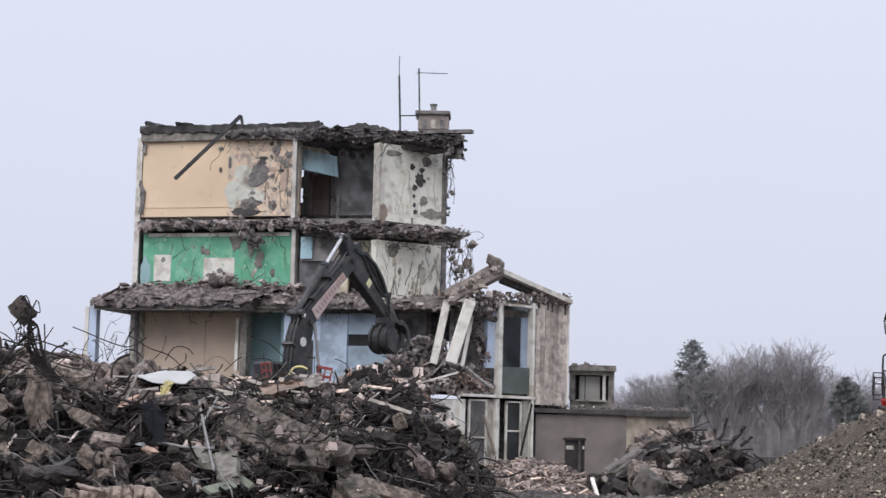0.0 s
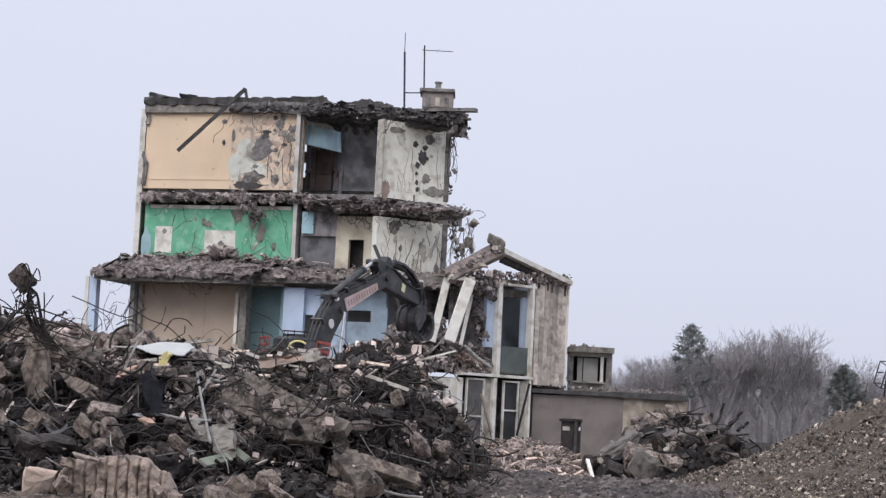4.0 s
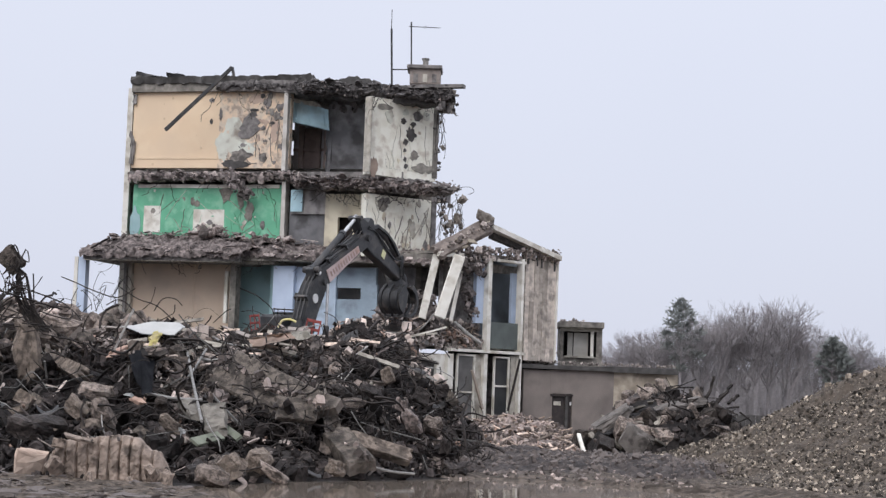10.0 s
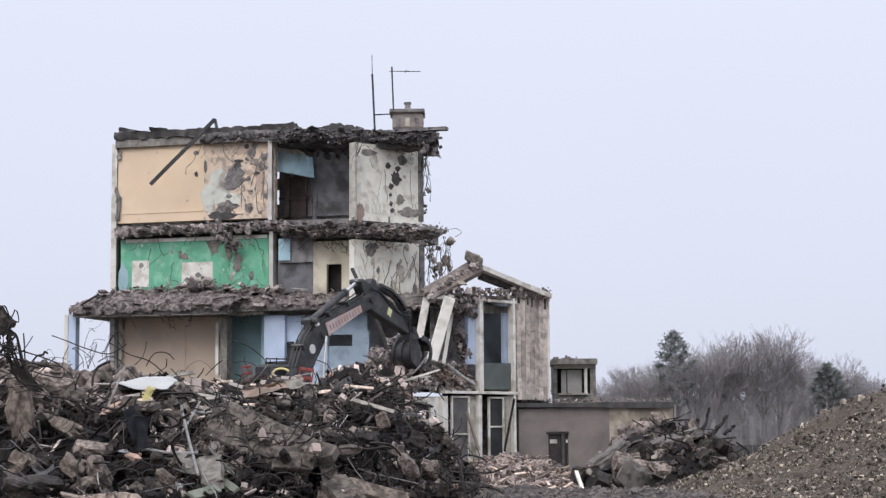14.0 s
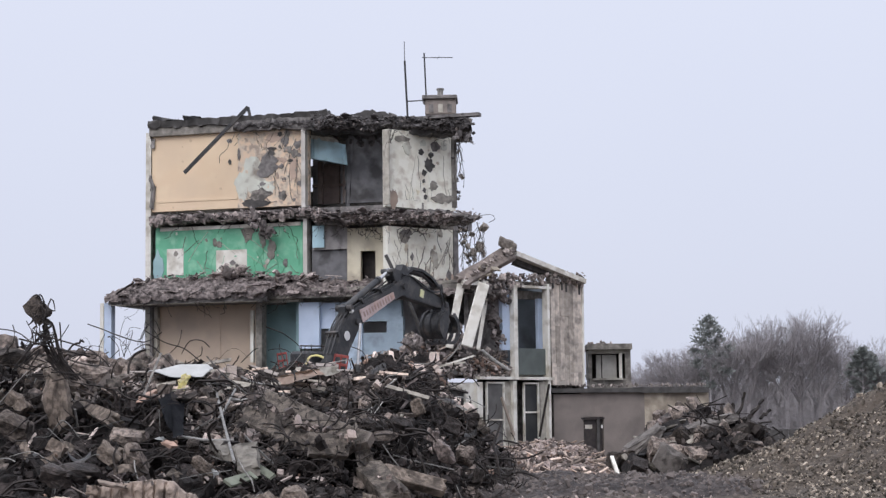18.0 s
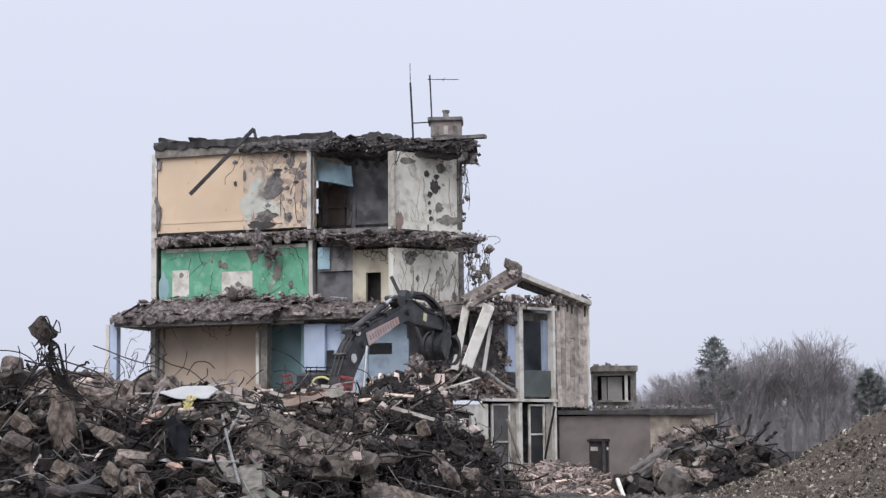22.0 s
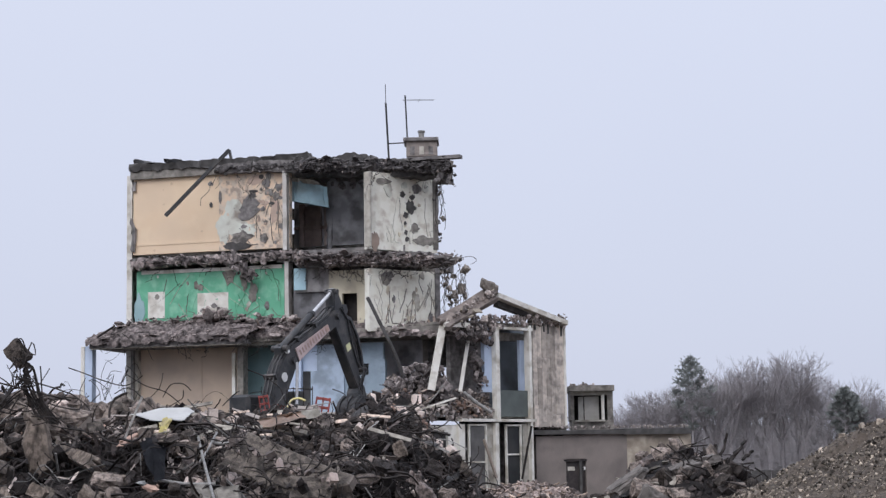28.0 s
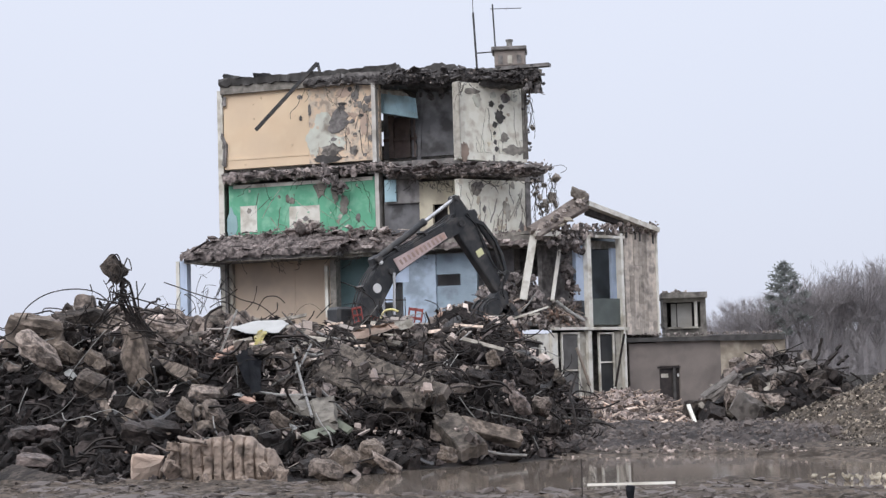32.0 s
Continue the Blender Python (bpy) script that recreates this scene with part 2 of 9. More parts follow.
PLANKTONE = mat("yellowed_concrete", (0.44, 0.39, 0.31), (0.32, 0.28, 0.22), scale=1.5, stain=(0.22, 0.20, 0.17), sscale=0.8)
COLUMNWHITE = mat("dusty_white_column", (0.66, 0.635, 0.60), (0.56, 0.53, 0.49), scale=2.0, stain=(0.42, 0.39, 0.35), sscale=1.5)
PILLAR = mat("stained_pillar", (0.263, 0.213, 0.175), (0.134, 0.109, 0.0899), scale=10, spread=0.07, stain=(0.0673, 0.0547, 0.0459), sscale=3.0, bump=0.9, bscale=24, worn=(0.382, 0.319, 0.268), cover=0.48)
BEIGEDULL = mat("dull_beige_plaster", (0.70, 0.54, 0.37), (0.64, 0.49, 0.34), scale=2, bump=0.1)
GREENPALE = mat("rubbed_green_paint", (0.20, 0.50, 0.32), (0.15, 0.42, 0.26), scale=2, bump=0.1)
CLOD = mat("mud_clod", (0.13, 0.108, 0.092), (0.055, 0.046, 0.039), rough=0.7, scale=8, rnd=(0.5, 1.8, 1.8), island=True)
# Dusty debris tone, raised further to put mist into the colour.
DUSTMISTRUB = mat("dusty_mist_paled_rubble", (0.265, 0.232, 0.222), (0.117, 0.102, 0.098), scale=8, spread=0.1, bump=0.9, bscale=20, rnd=(0.35, 2.0, 2.2), island=True)
DUSTPALE = mat("dusty_pale_rubble", (0.403, 0.35, 0.322), (0.201, 0.174, 0.16), scale=8, spread=0.1, bump=0.9, bscale=20, rnd=(0.45, 2.0, 1.9), island=True)
SLABTONE = mat("dirty_slab_concrete", (0.174, 0.147, 0.124), (0.0815, 0.0695, 0.0592), scale=9, spread=0.08, stain=(0.0408, 0.0352, 0.0309), sscale=3.2, bump=1.3, bscale=30, worn=(0.255, 0.22, 0.194), cover=0.5)
LUMPTONE = mat("dusty_lump", (0.30, 0.265, 0.235), (0.17, 0.15, 0.13), scale=8, bump=0.9, rnd=(0.6, 1.5, 1.5))
LETTER = mat("brown_lettering", (0.42, 0.31, 0.275), (0.36, 0.26, 0.23), bump=0)
RUSTARM = mat("dull_dark_arm", (0.042, 0.0364, 0.035), (0.028, 0.0266, 0.0266), rough=0.55, scale=1.2, stain=(0.098, 0.049, 0.042), sscale=0.6)
CRUMBLE = mat("crumbled_concrete_edge", (0.464, 0.394, 0.369), (0.168, 0.144, 0.138), scale=5, spread=0.1, bump=1.0, bscale=18, stain=(0.0633, 0.0546, 0.0535), sscale=2.2, worn=(0.703, 0.611, 0.573), cover=0.5)
FELT = mat("torn_roofing_felt", (0.122, 0.112, 0.11), (0.0579, 0.0537, 0.0539), scale=5, spread=0.12, bump=1.0, bscale=16, stain=(0.258, 0.237, 0.227), sscale=2.4, worn=(0.309, 0.285, 0.272), cover=0.58)
TERRACE = mat("dusty_rubble_bed", (0.307, 0.262, 0.248), (0.127, 0.109, 0.104), scale=6, spread=0.1, bump=1.0, bscale=16, stain=(0.0583, 0.05, 0.049), sscale=2.6, worn=(0.53, 0.46, 0.44), cover=0.5)
DUSTWALL = mat("torn_slab_edge", (0.30, 0.275, 0.25), (0.14, 0.128, 0.118), scale=7, spread=0.1, bump=0.9, stain=(0.10, 0.092, 0.086), sscale=3)
TERRTONE = mat("dusty_brown_rubble", (0.382, 0.326, 0.305), (0.201, 0.172, 0.162), scale=8, spread=0.12, bump=0.9, rnd=(0.4, 1.9, 1.9), island=True)
SLABPALE = mat("dirty_pale_concrete", (0.33, 0.302, 0.261), (0.193, 0.175, 0.15), scale=5, spread=0.12, stain=(0.0918, 0.0828, 0.0718), sscale=3.0, bump=0.7, rnd=(0.5, 1.5, 1.4), island=True)
RIBTONE = mat("mossy_ribbed_concrete", (0.402, 0.322, 0.268), (0.228, 0.182, 0.15), scale=5, stain=(0.0936, 0.0749, 0.0624), sscale=3.5, bump=0.9, cover=0.5)
YELLOWSTONE = mat("pale_yellowish_stone", (0.50, 0.45, 0.36), (0.34, 0.30, 0.24), scale=5, rnd=(0.6, 1.2, 1.0))
DUSKBLUE = mat("dark_blue_grey_paint", (0.20, 0.225, 0.25), (0.155, 0.175, 0.195), scale=1.2, stain=(0.12, 0.132, 0.145))
# Plaster darkened: the bay's gloom is put into the colour.
GLOOM = mat("gloom_darkened_plaster", (0.219, 0.218, 0.228), (0.149, 0.149, 0.157), scale=1.8, stain=(0.0897, 0.0881, 0.0897), sscale=1.2)
PLANK = mat("grey_brown_plank_concrete", (0.592, 0.523, 0.455), (0.438, 0.385, 0.336), scale=5, stain=(0.261, 0.23, 0.205), sscale=2.2, rnd=(0.72, 1.4, 1.0))
# Inner walls paled and blued in place of light reaching the rooms.
PALEDWALL = mat("lightened_bluish_inner_wall", (0.62, 0.615, 0.635), (0.50, 0.50, 0.52), scale=1.6, stain=(0.22, 0.215, 0.225), sscale=1.1)
BROWNFRAME = mat("brown_window_timber", (0.375, 0.3, 0.275), (0.275, 0.225, 0.206), scale=3)
BLUEGREY = mat("dusty_blue_paint", (0.356, 0.443, 0.517), (0.287, 0.356, 0.425), scale=1.2, stain=(0.196, 0.23, 0.27), sscale=1.0)
DUSTBLUE = mat("dusty_pale_blue_paint", (0.493, 0.594, 0.706), (0.403, 0.482, 0.582), scale=1.2, stain=(0.291, 0.347, 0.414), sscale=1.2)
GABLETONE = mat("dusty_pinkish_concrete", (0.288, 0.241, 0.212), (0.18, 0.151, 0.135), scale=4, stain=(0.101, 0.0864, 0.0792), sscale=2.2, bump=0.9, worn=(0.374, 0.331, 0.302))
BAYGREY = mat("dusty_grey_plaster", (0.451, 0.429, 0.42), (0.318, 0.303, 0.296), scale=2.2, stain=(0.186, 0.176, 0.172), sscale=1.6)
TIMBERRUB = mat("splintered_brown_rubble", (0.262, 0.212, 0.19), (0.116, 0.095, 0.0855), scale=8, bump=0.8, rnd=(0.35, 2.2, 2.2), island=True)
BLOCKTONE = mat("grey_broken_block", (0.195, 0.176, 0.162), (0.111, 0.0994, 0.0915), scale=5, spread=0.12, stain=(0.0586, 0.0527, 0.0482), sscale=2.6, bump=0.9, bscale=24, worn=(0.287, 0.264, 0.244))
# Opaque grey pane colour stands for the lit wall seen through the window.
GREYVIEW = mat("grey_view_through_window", (0.17, 0.165, 0.16), (0.11, 0.106, 0.103), rough=0.4, scale=1.2, bump=0, spec=0.25)
CURTAIN = mat("grey_white_curtain", (0.62, 0.60, 0.56), (0.50, 0.48, 0.44), scale=2, bump=0.4)
WATER = mat("muddy_water", (0.24, 0.20, 0.165), (0.21, 0.174, 0.143), rough=0.04, scale=0.5, bump=0.05, bscale=2.5, spec=0.75)


# ---- mesh helpers ----
def part(name, bm, material, parent=None, label="", smooth=False):
    me = bpy.data.meshes.new(name)
    bm.to_mesh(me)
    bm.free()
    if smooth:
        for p in me.polygons:
            p.use_smooth = True
    me.materials.append(material)
    ob = new(name, me)
    if parent:
        ob.parent = parent
    if label:
        tagged(ob, label)
    return ob


def raw(name, verts, faces, material, parent=None, label=""):
    me = bpy.data.meshes.new(name)
    me.from_pydata(verts, [], faces)
    me.materials.append(material)
    ob = new(name, me)
    if parent:
        ob.parent = parent
    if label:
        tagged(ob, label)
    return ob


def root(name, label, category, place=(0, 0, 0), kind="", group=""):
    ob = new(name)
    ob.location = place
    return tagged(ob, label, category, group, kind)


def box(bm, lo, hi, m=None, bevel=0.0):
    r = bmesh.ops.create_cube(bm, size=1)
    s = [max(abs(hi[i] - lo[i]), 0.002) for i in range(3)]
    c = [(hi[i] + lo[i]) / 2 for i in range(3)]
    bmesh.ops.transform(bm, matrix=(m or Matrix()) @ Matrix.Translation(c) @ Matrix.Diagonal((*s, 1)), verts=r["verts"])
    if bevel:
        es = {e for v in r["verts"] for e in v.link_edges}
        bmesh.ops.bevel(bm, geom=list(es), offset=bevel, segments=1, affect="EDGES")
    return bm


def wall(bm, a, b, z0, z1, front=0.0, back=0.3):
    """Upright slab over the plan line a-b, from front to back along its normal (back is away from the line's near side)."""
    ax, ay, bx, by = a[0], a[1], b[0], b[1]
    L = math.hypot(bx - ax, by - ay)
    ux, uy = (bx - ax) / L, (by - ay) / L
    m = Matrix(((ux, -uy, 0, ax), (uy, ux, 0, ay), (0, 0, 1, 0), (0, 0, 0, 1)))
    return box(bm, (0, front, min(z0, z1)), (L, back, max(z0, z1)), m)


def torn(name, pts, front, depth, material, parent, seed, label="", jag=0.07):
    """Slab edge broken off unevenly: a ragged closed outline, given a thickness to the rear."""
    r = random.Random(seed)
    ring = []
    for (x0, y0, z0), (x1, y1, z1) in zip(pts, pts[1:] + pts[:1]):
        n = max(2, int(math.hypot(x1 - x0, z1 - z0) / 0.16))
        for k in range(n):
            u = k / n
            ring.append((x0 + (x1 - x0) * u + r.uniform(-jag, jag), y0 + (y1 - y0) * u, z0 + (z1 - z0) * u + r.uniform(-jag, jag)))
    bm = bmesh.new()
    fr = [bm.verts.new((x, y + front + r.uniform(-0.08, 0.08), z)) for x, y, z in ring]
    bk = [bm.verts.new((x, y + front + depth, z)) for x, y, z in ring]
    n = len(ring)
    bmesh.ops.triangulate(bm, faces=[bm.faces.new(fr), bm.faces.new(bk[::-1])])
    for i in range(n):
        bm.faces.new((fr[i], bk[i], bk[(i + 1) % n], fr[(i + 1) % n]))
    bmesh.ops.recalc_face_normals(bm, faces=bm.faces)
    return part(name, bm, material, parent, label)


def fray(x, y, z, seed):
    """Uneven relief of broken concrete, about -1 to 1."""
    p = Vector((x * 1.5 + seed, y * 1.5, z * 1.5))
    return 0.45 * noise.noise(p) + 0.35 * noise.cell(p * 3.1) - 0.17 + 0.3 * noise.noise(p * 4.6) + 0.3 * noise.cell(p * 7.3 + Vector((0.37 * p.z, 0.21 * p.x, 0))) - 0.15 + 0.2 * noise.noise(p * 11.0)


def crumbled(name, a, b, top, bottom, material, parent, seed, amp=0.16, back=0.5, label="", step=0.06, bulge=0.05):
    """Broken slab edge along a-b: a rough face with ragged upper and lower lips that run back into the slab."""
    a, b = Vector(a), Vector(b)
    n = int((b - a).length / step)
    m = max(6, int((top + bottom) / step))
    rows = [("t", k / 3) for k in range(3, 0, -1)] + [("f", k / m) for k in range(m + 1)] + [("b", k / 3) for k in range(1, 4)]
    V = []
    for i in range(n + 1):
        p = a.lerp(b, i / n)
        zt = p.z + top + 0.16 * fray(p.x * 0.7, 0, 1, seed) + 0.05 * noise.noise(Vector((p.x * 7, seed, 0)))
        zb = p.z - bottom - 0.2 * fray(p.x, 3, 0, seed + 7) - 0.08 * noise.noise(Vector((p.x * 6, seed, 5)))
        for kind, k in rows:
            z = zt if kind == "t" else zb if kind == "b" else zt + (zb - zt) * k
            y = p.y + (back * k if kind != "f" else -bulge * math.sin(math.pi * k))
            d = fray(p.x, y, z, seed)
            V.append((p.x + 0.05 * noise.noise(Vector((p.x * 6, y * 6, z * 6))), y - amp * d * (1 if kind == "f" else 0.3), z + 0.05 * noise.noise(Vector((p.x * 8, z * 8, seed)))))
    w = len(rows)
    F = [(i * w + j, i * w + j + 1, (i + 1) * w + j + 1, (i + 1) * w + j) for i in range(n) for j in range(w - 1)]
    return raw(name, V, F, material, parent, label)


def mantle(name, a, b, c, d, material, parent, seed, lip=0.3, amp=0.16, step=0.07, label=""):
    """Bed of rubble on a slab: from its front edge a-b, with a drooping lip, up to its rear edge c-d."""
    a, b, c, d = Vector(a), Vector(b), Vector(c), Vector(d)
    n = int((b - a).length / step)
    m = 24
    V = []
    for i in range(n + 1):
        p, q = a.lerp(b, i / n), c.lerp(d, i / n)
        for k in range(-4, m + 1):
            u = max(0.0, k / m)
            r = p.lerp(q, u)
            z = p.z + (q.z - p.z) * u ** 0.7 - (lip * (-k / 4) * (1 + 0.5 * fray(p.x, 0, 2, seed)) if k < 0 else 0)
            g = fray(r.x, r.y, z, seed)
            V.append((r.x + 0.06 * noise.noise(Vector((r.x * 5, r.y * 5, z))), r.y - 0.4 * amp * g, z + amp * g + 0.06 * noise.noise(Vector((r.x * 8, r.y * 8, seed)))))
    w = m + 5
    F = [(i * w + j, i * w + j + 1, (i + 1) * w + j + 1, (i + 1) * w + j) for i in range(n) for j in range(w - 1)]
    return raw(name, V, F, material, parent, label)


def panel(name, tl, br, material, parent=None, front=0.0, back=0.3, label=""):
    """Upright panel from its top left to its bottom right corner."""
    return part(name, wall(bmesh.new(), tl, br, tl[2], br[2], front, back), material, parent, label)


def curve_through(pts, k=4):
    """Smooth curve through the points."""
    pts = [Vector(p) for p in pts]
    if len(pts) < 3:
        return pts
    out = []
    for i in range(len(pts) - 1):
        a, b = pts[max(i - 1, 0)], pts[i]
        c, d = pts[i + 1], pts[min(i + 2, len(pts) - 1)]
        for j in range(k):
            t = j / k
            out.append(0.5 * (2 * b + (c - a) * t + (2 * a - 5 * b + 4 * c - d) * t * t + (3 * b - a - 3 * c + d) * t ** 3))
    return out + [pts[-1]]


def tube(bm, pts, r, sides=5, taper=1.0, k=3):
    pts = curve_through(pts, k) if r < 0.06 else [Vector(p) for p in pts]
    rings = []
    n = len(pts)
    for i, p in enumerate(pts):
        d = (pts[min(i + 1, n - 1)] - pts[max(i - 1, 0)]).normalized()
        q = d.to_track_quat("Z", "Y")
        rr = r * (1 + (taper - 1) * i / max(n - 1, 1))
        rings.append([bm.verts.new(p + q @ Vector((rr * math.cos(2 * math.pi * k / sides), rr * math.sin(2 * math.pi * k / sides), 0))) for k in range(sides)])
    for i in range(n - 1):
        for k in range(sides):
            bm.faces.new((rings[i][k], rings[i][(k + 1) % sides], rings[i + 1][(k + 1) % sides], rings[i + 1][k]))
    bm.faces.new(rings[0][::-1])
    bm.faces.new(rings[-1])
    return bm


def beam(bm, p, q, w, h=None, up=(0, 0, 1)):
    """Straight bar of section w x h from p to q."""
    p, q = Vector(p), Vector(q)
    d = q - p
    x = d.normalized()
    y = Vector(up).cross(x)
    if y.length < 1e-3:
        y = Vector((0, 1, 0)).cross(x)
    y.normalize()
    z = x.cross(y)
    m = Matrix(((x.x, y.x, z.x, p.x), (x.y, y.y, z.y, p.y), (x.z, y.z, z.z, p.z), (0, 0, 0, 1)))
    h = h or w
    return box(bm, (0, -w / 2, -h / 2), (d.length, w / 2, h / 2), m)


def outline(bm, pts, y0, y1, m=None):
    """Solid with the outline pts in the x-z plane, from y0 to y1."""
    f = [bm.verts.new((x, y0, z)) for x, z in pts]
    g = [bm.verts.new((x, y1, z)) for x, z in pts]
    n = len(pts)
    faces = [bm.faces.new(f), bm.faces.new(g[::-1])]
    for i in range(n):
        faces.append(bm.faces.new((f[i], g[i], g[(i + 1) % n], f[(i + 1) % n])))
    bmesh.ops.recalc_face_normals(bm, faces=faces)
    if m:
        bmesh.ops.transform(bm, matrix=m, verts=f + g)
    return bm


def blob(rng, rx, rz, n=19, jag=0.28):
    return [(rx * (1 + rng.uniform(-jag, jag)) * math.cos(2 * math.pi * i / n), rz * (1 + rng.uniform(-jag, jag)) * math.sin(2 * math.pi * i / n)) for i in range(n)]


def chunk_mesh(rng, flat=1.0, cut=0.45, fine=True, rounds=0):
    """Broken block of about one metre: hull of a cuboid with knocked-off corners, chipped all over."""
    bm = bmesh.new()
    sx, sy, sz = rng.uniform(0.35, 0.55), rng.uniform(0.26, 0.45), rng.uniform(0.2, 0.38) * flat
    for cx in (-1, 1):
        for cy in (-1, 1):
            for cz in (-1, 1):
                for ax in range(3):
                    if rng.random() < 0.6 or ax == 0:
                        p = [cx * sx, cy * sy, cz * sz]
                        p[ax] *= 1 - rng.uniform(0.05, cut)
                        bm.verts.new([c * rng.uniform(0.75, 1.12) for c in p])
    bmesh.ops.convex_hull(bm, input=bm.verts)
    loose = [v for v in bm.verts if not v.link_faces]
    if loose:
        bmesh.ops.delete(bm, geom=loose, context="VERTS")
    if fine:
        bmesh.ops.triangulate(bm, faces=bm.faces)
        bmesh.ops.subdivide_edges(bm, edges=bm.edges, cuts=2, use_grid_fill=True)
        for _ in range(rounds):
            bmesh.ops.smooth_vert(bm, verts=bm.verts, factor=0.5, use_axis_x=True, use_axis_y=True, use_axis_z=True)
        k = rng.uniform(0, 50)
        for v in bm.verts:
            q = v.co * 3.1 + Vector((k, 0, 0))
            v.co += Vector((noise.noise(q), noise.noise(q + Vector((9, 0, 0))), noise.noise(q + Vector((0, 9, 0))) * flat)) * 0.13
            q = v.co * 9.0 + Vector((0, k, 0))
            v.co += Vector((noise.noise(q), noise.noise(q + Vector((7, 0, 0))), noise.noise(q + Vector((0, 7, 0))) * flat)) * 0.05
    return bm


def stone_mesh(rng):
    """Small irregular stone: hull of scattered points."""
    bm = bmesh.new()
    s = (rng.uniform(0.35, 0.6), rng.uniform(0.25, 0.45), rng.uniform(0.15, 0.4))
    for _ in range(11):
        v = Vector((rng.gauss(0, 1), rng.gauss(0, 1), rng.gauss(0, 1))).normalized() * rng.uniform(0.7, 1.1)
        bm.verts.new([v[i] * s[i] for i in range(3)])
    bmesh.ops.convex_hull(bm, input=bm.verts)
    loose = [v for v in bm.verts if not v.link_faces]
    if loose:
        bmesh.ops.delete(bm, geom=loose, context="VERTS")
    return bm


def mesh_data(bm):
    bm.verts.index_update()
    out = (np.array([v.co[:] for v in bm.verts]), [[v.index for v in f.verts] for f in bm.faces])
    bm.free()
    return out


def chunk_data(seed, count, flat=1.0, fine=True, rounds=0):
    rng = random.Random(seed)
    return [mesh_data(chunk_mesh(rng, flat, 0.45, fine, rounds)) for _ in range(count)]


BLOCKS = chunk_data(5, 18)
COBBLES = chunk_data(25, 14, 1.1, True, 3)
SLABS = chunk_data(9, 8, 0.35)
FLAKES = chunk_data(29, 8, 0.16)
SPLINTS = chunk_data(3, 6, 0.3, False)
_r = random.Random(66)
GRIT = [mesh_data(stone_mesh(_r)) for _ in range(14)] + chunk_data(15, 8, 0.8, False)


def turn(rng):
    return np.array(Euler((rng.uniform(0, 6.28), rng.uniform(0, 6.28), rng.uniform(0, 6.28))).to_matrix())


def heap_of(name, places, material, parent=None, label="", kinds=BLOCKS, seed=1, stretch=(1, 1, 1), lean=1.0):
    """One joined mesh of many small pieces: places are (x, y, z, size)."""
    rng = random.Random(seed)
    V, F, off = [], [], 0
    for x, y, z, s in places:
        v, f = rng.choice(kinds)
        if lean < 1:
            M = np.array(Euler((rng.uniform(-lean, lean), rng.uniform(-lean, lean), rng.uniform(0, 6.28))).to_matrix())
        else:
            M = turn(rng)
        V.append((v * np.array(stretch) * s) @ M.T + (x, y, z))
        F.extend([[i + off for i in q] for q in f])
        off += len(v)
    return tagged(raw(name, np.concatenate(V).tolist(), F, material, parent, label), kind="stuff")


def lerp(table, x):
    for (x0, v0), (x1, v1) in zip(table, table[1:]):
        if x <= x1:
            return v0 + (v1 - v0) * max(0.0, min(1.0, (x - x0) / (x1 - x0)))
    return table[-1][1]


def smooth(a, b, x):
    k = max(0.0, min(1.0, (x - a) / (b - a)))
    return k * k * (3 - 2 * k)


def rough_noise(x, y, s, seed=0.0):
    return noise.noise(Vector((x * s, y * s, seed)))


def plate_mesh(rng, ragged=0.03):
    """Flat broken plate: ragged outline, chamfered rim, one metre across."""
    pts = []
    for (x0, y0), (x1, y1), n in (((-0.5, -0.5), (0.5, -0.5), 7), ((0.5, -0.5), (0.5, 0.5), 5), ((0.5, 0.5), (-0.5, 0.5), 7), ((-0.5, 0.5), (-0.5, -0.5), 5)):
        for k in range(n):
            u = k / n
            j = ragged * (2.0 if n == 5 else 1.0)
            pts.append((x0 + (x1 - x0) * u + rng.uniform(-j, j), y0 + (y1 - y0) * u + rng.uniform(-ragged, ragged)))
    n = len(pts)
    V = [(x, y, -0.5) for x, y in pts] + [(x, y, 0.35 + rng.uniform(-0.1, 0.08)) for x, y in pts] + [(x * 0.94, y * 0.92, 0.5 + rng.uniform(-0.04, 0.04)) for x, y in pts]
    F = [list(range(n))[::-1], [2 * n + i for i in range(n)]]
    for o in (0, n):
        F += [[o + i, o + (i + 1) % n, o + n + (i + 1) % n, o + n + i] for i in range(n)]
    return np.array(V), F


_r = random.Random(71)
PLATES = [plate_mesh(_r) for _ in range(8)]


def broken_slab(name, p, q, w, h, up, data, material, label, category, parent=None):
    """Broken piece whose length runs from p to q."""
    v, f = data
    lo, hi = v.min(0), v.max(0)
    u = (v - (lo + hi) / 2) / (hi - lo)
    p, q = Vector(p), Vector(q)
    d = q - p
    x = d.normalized()
    y = Vector(up).cross(x).normalized()
    z = x.cross(y)
    L = d.length
    vs = [(p + q) / 2 + x * a * L + y * b * w + z * c * h for a, b, c in u.tolist()]
    ob = raw(name, vs, f, material, parent)
    return tagged(ob, label, category)




# ---- lie of the land ----
CREST = [(-40, 1.2), (-18, 1.6), (-14.2, 2.8), (-13.0, 3.3), (-11.8, 3.5), (-10.6, 3.45), (-9.2, 3.15), (-8.3, 3.1), (-6.6, 2.88), (-5.6, 2.84), (-4.6, 2.82), (-3.6, 2.85), (-2.6, 3.0), (-2.0, 3.1), (-1.5, 2.75), (-1.1, 2.25), (-0.9, 1.9), (-0.7, 1.8), (-0.4, 1.55), (-0.1, 1.15), (0.35, 0.3), (0.8, 0.0), (40, 0)]
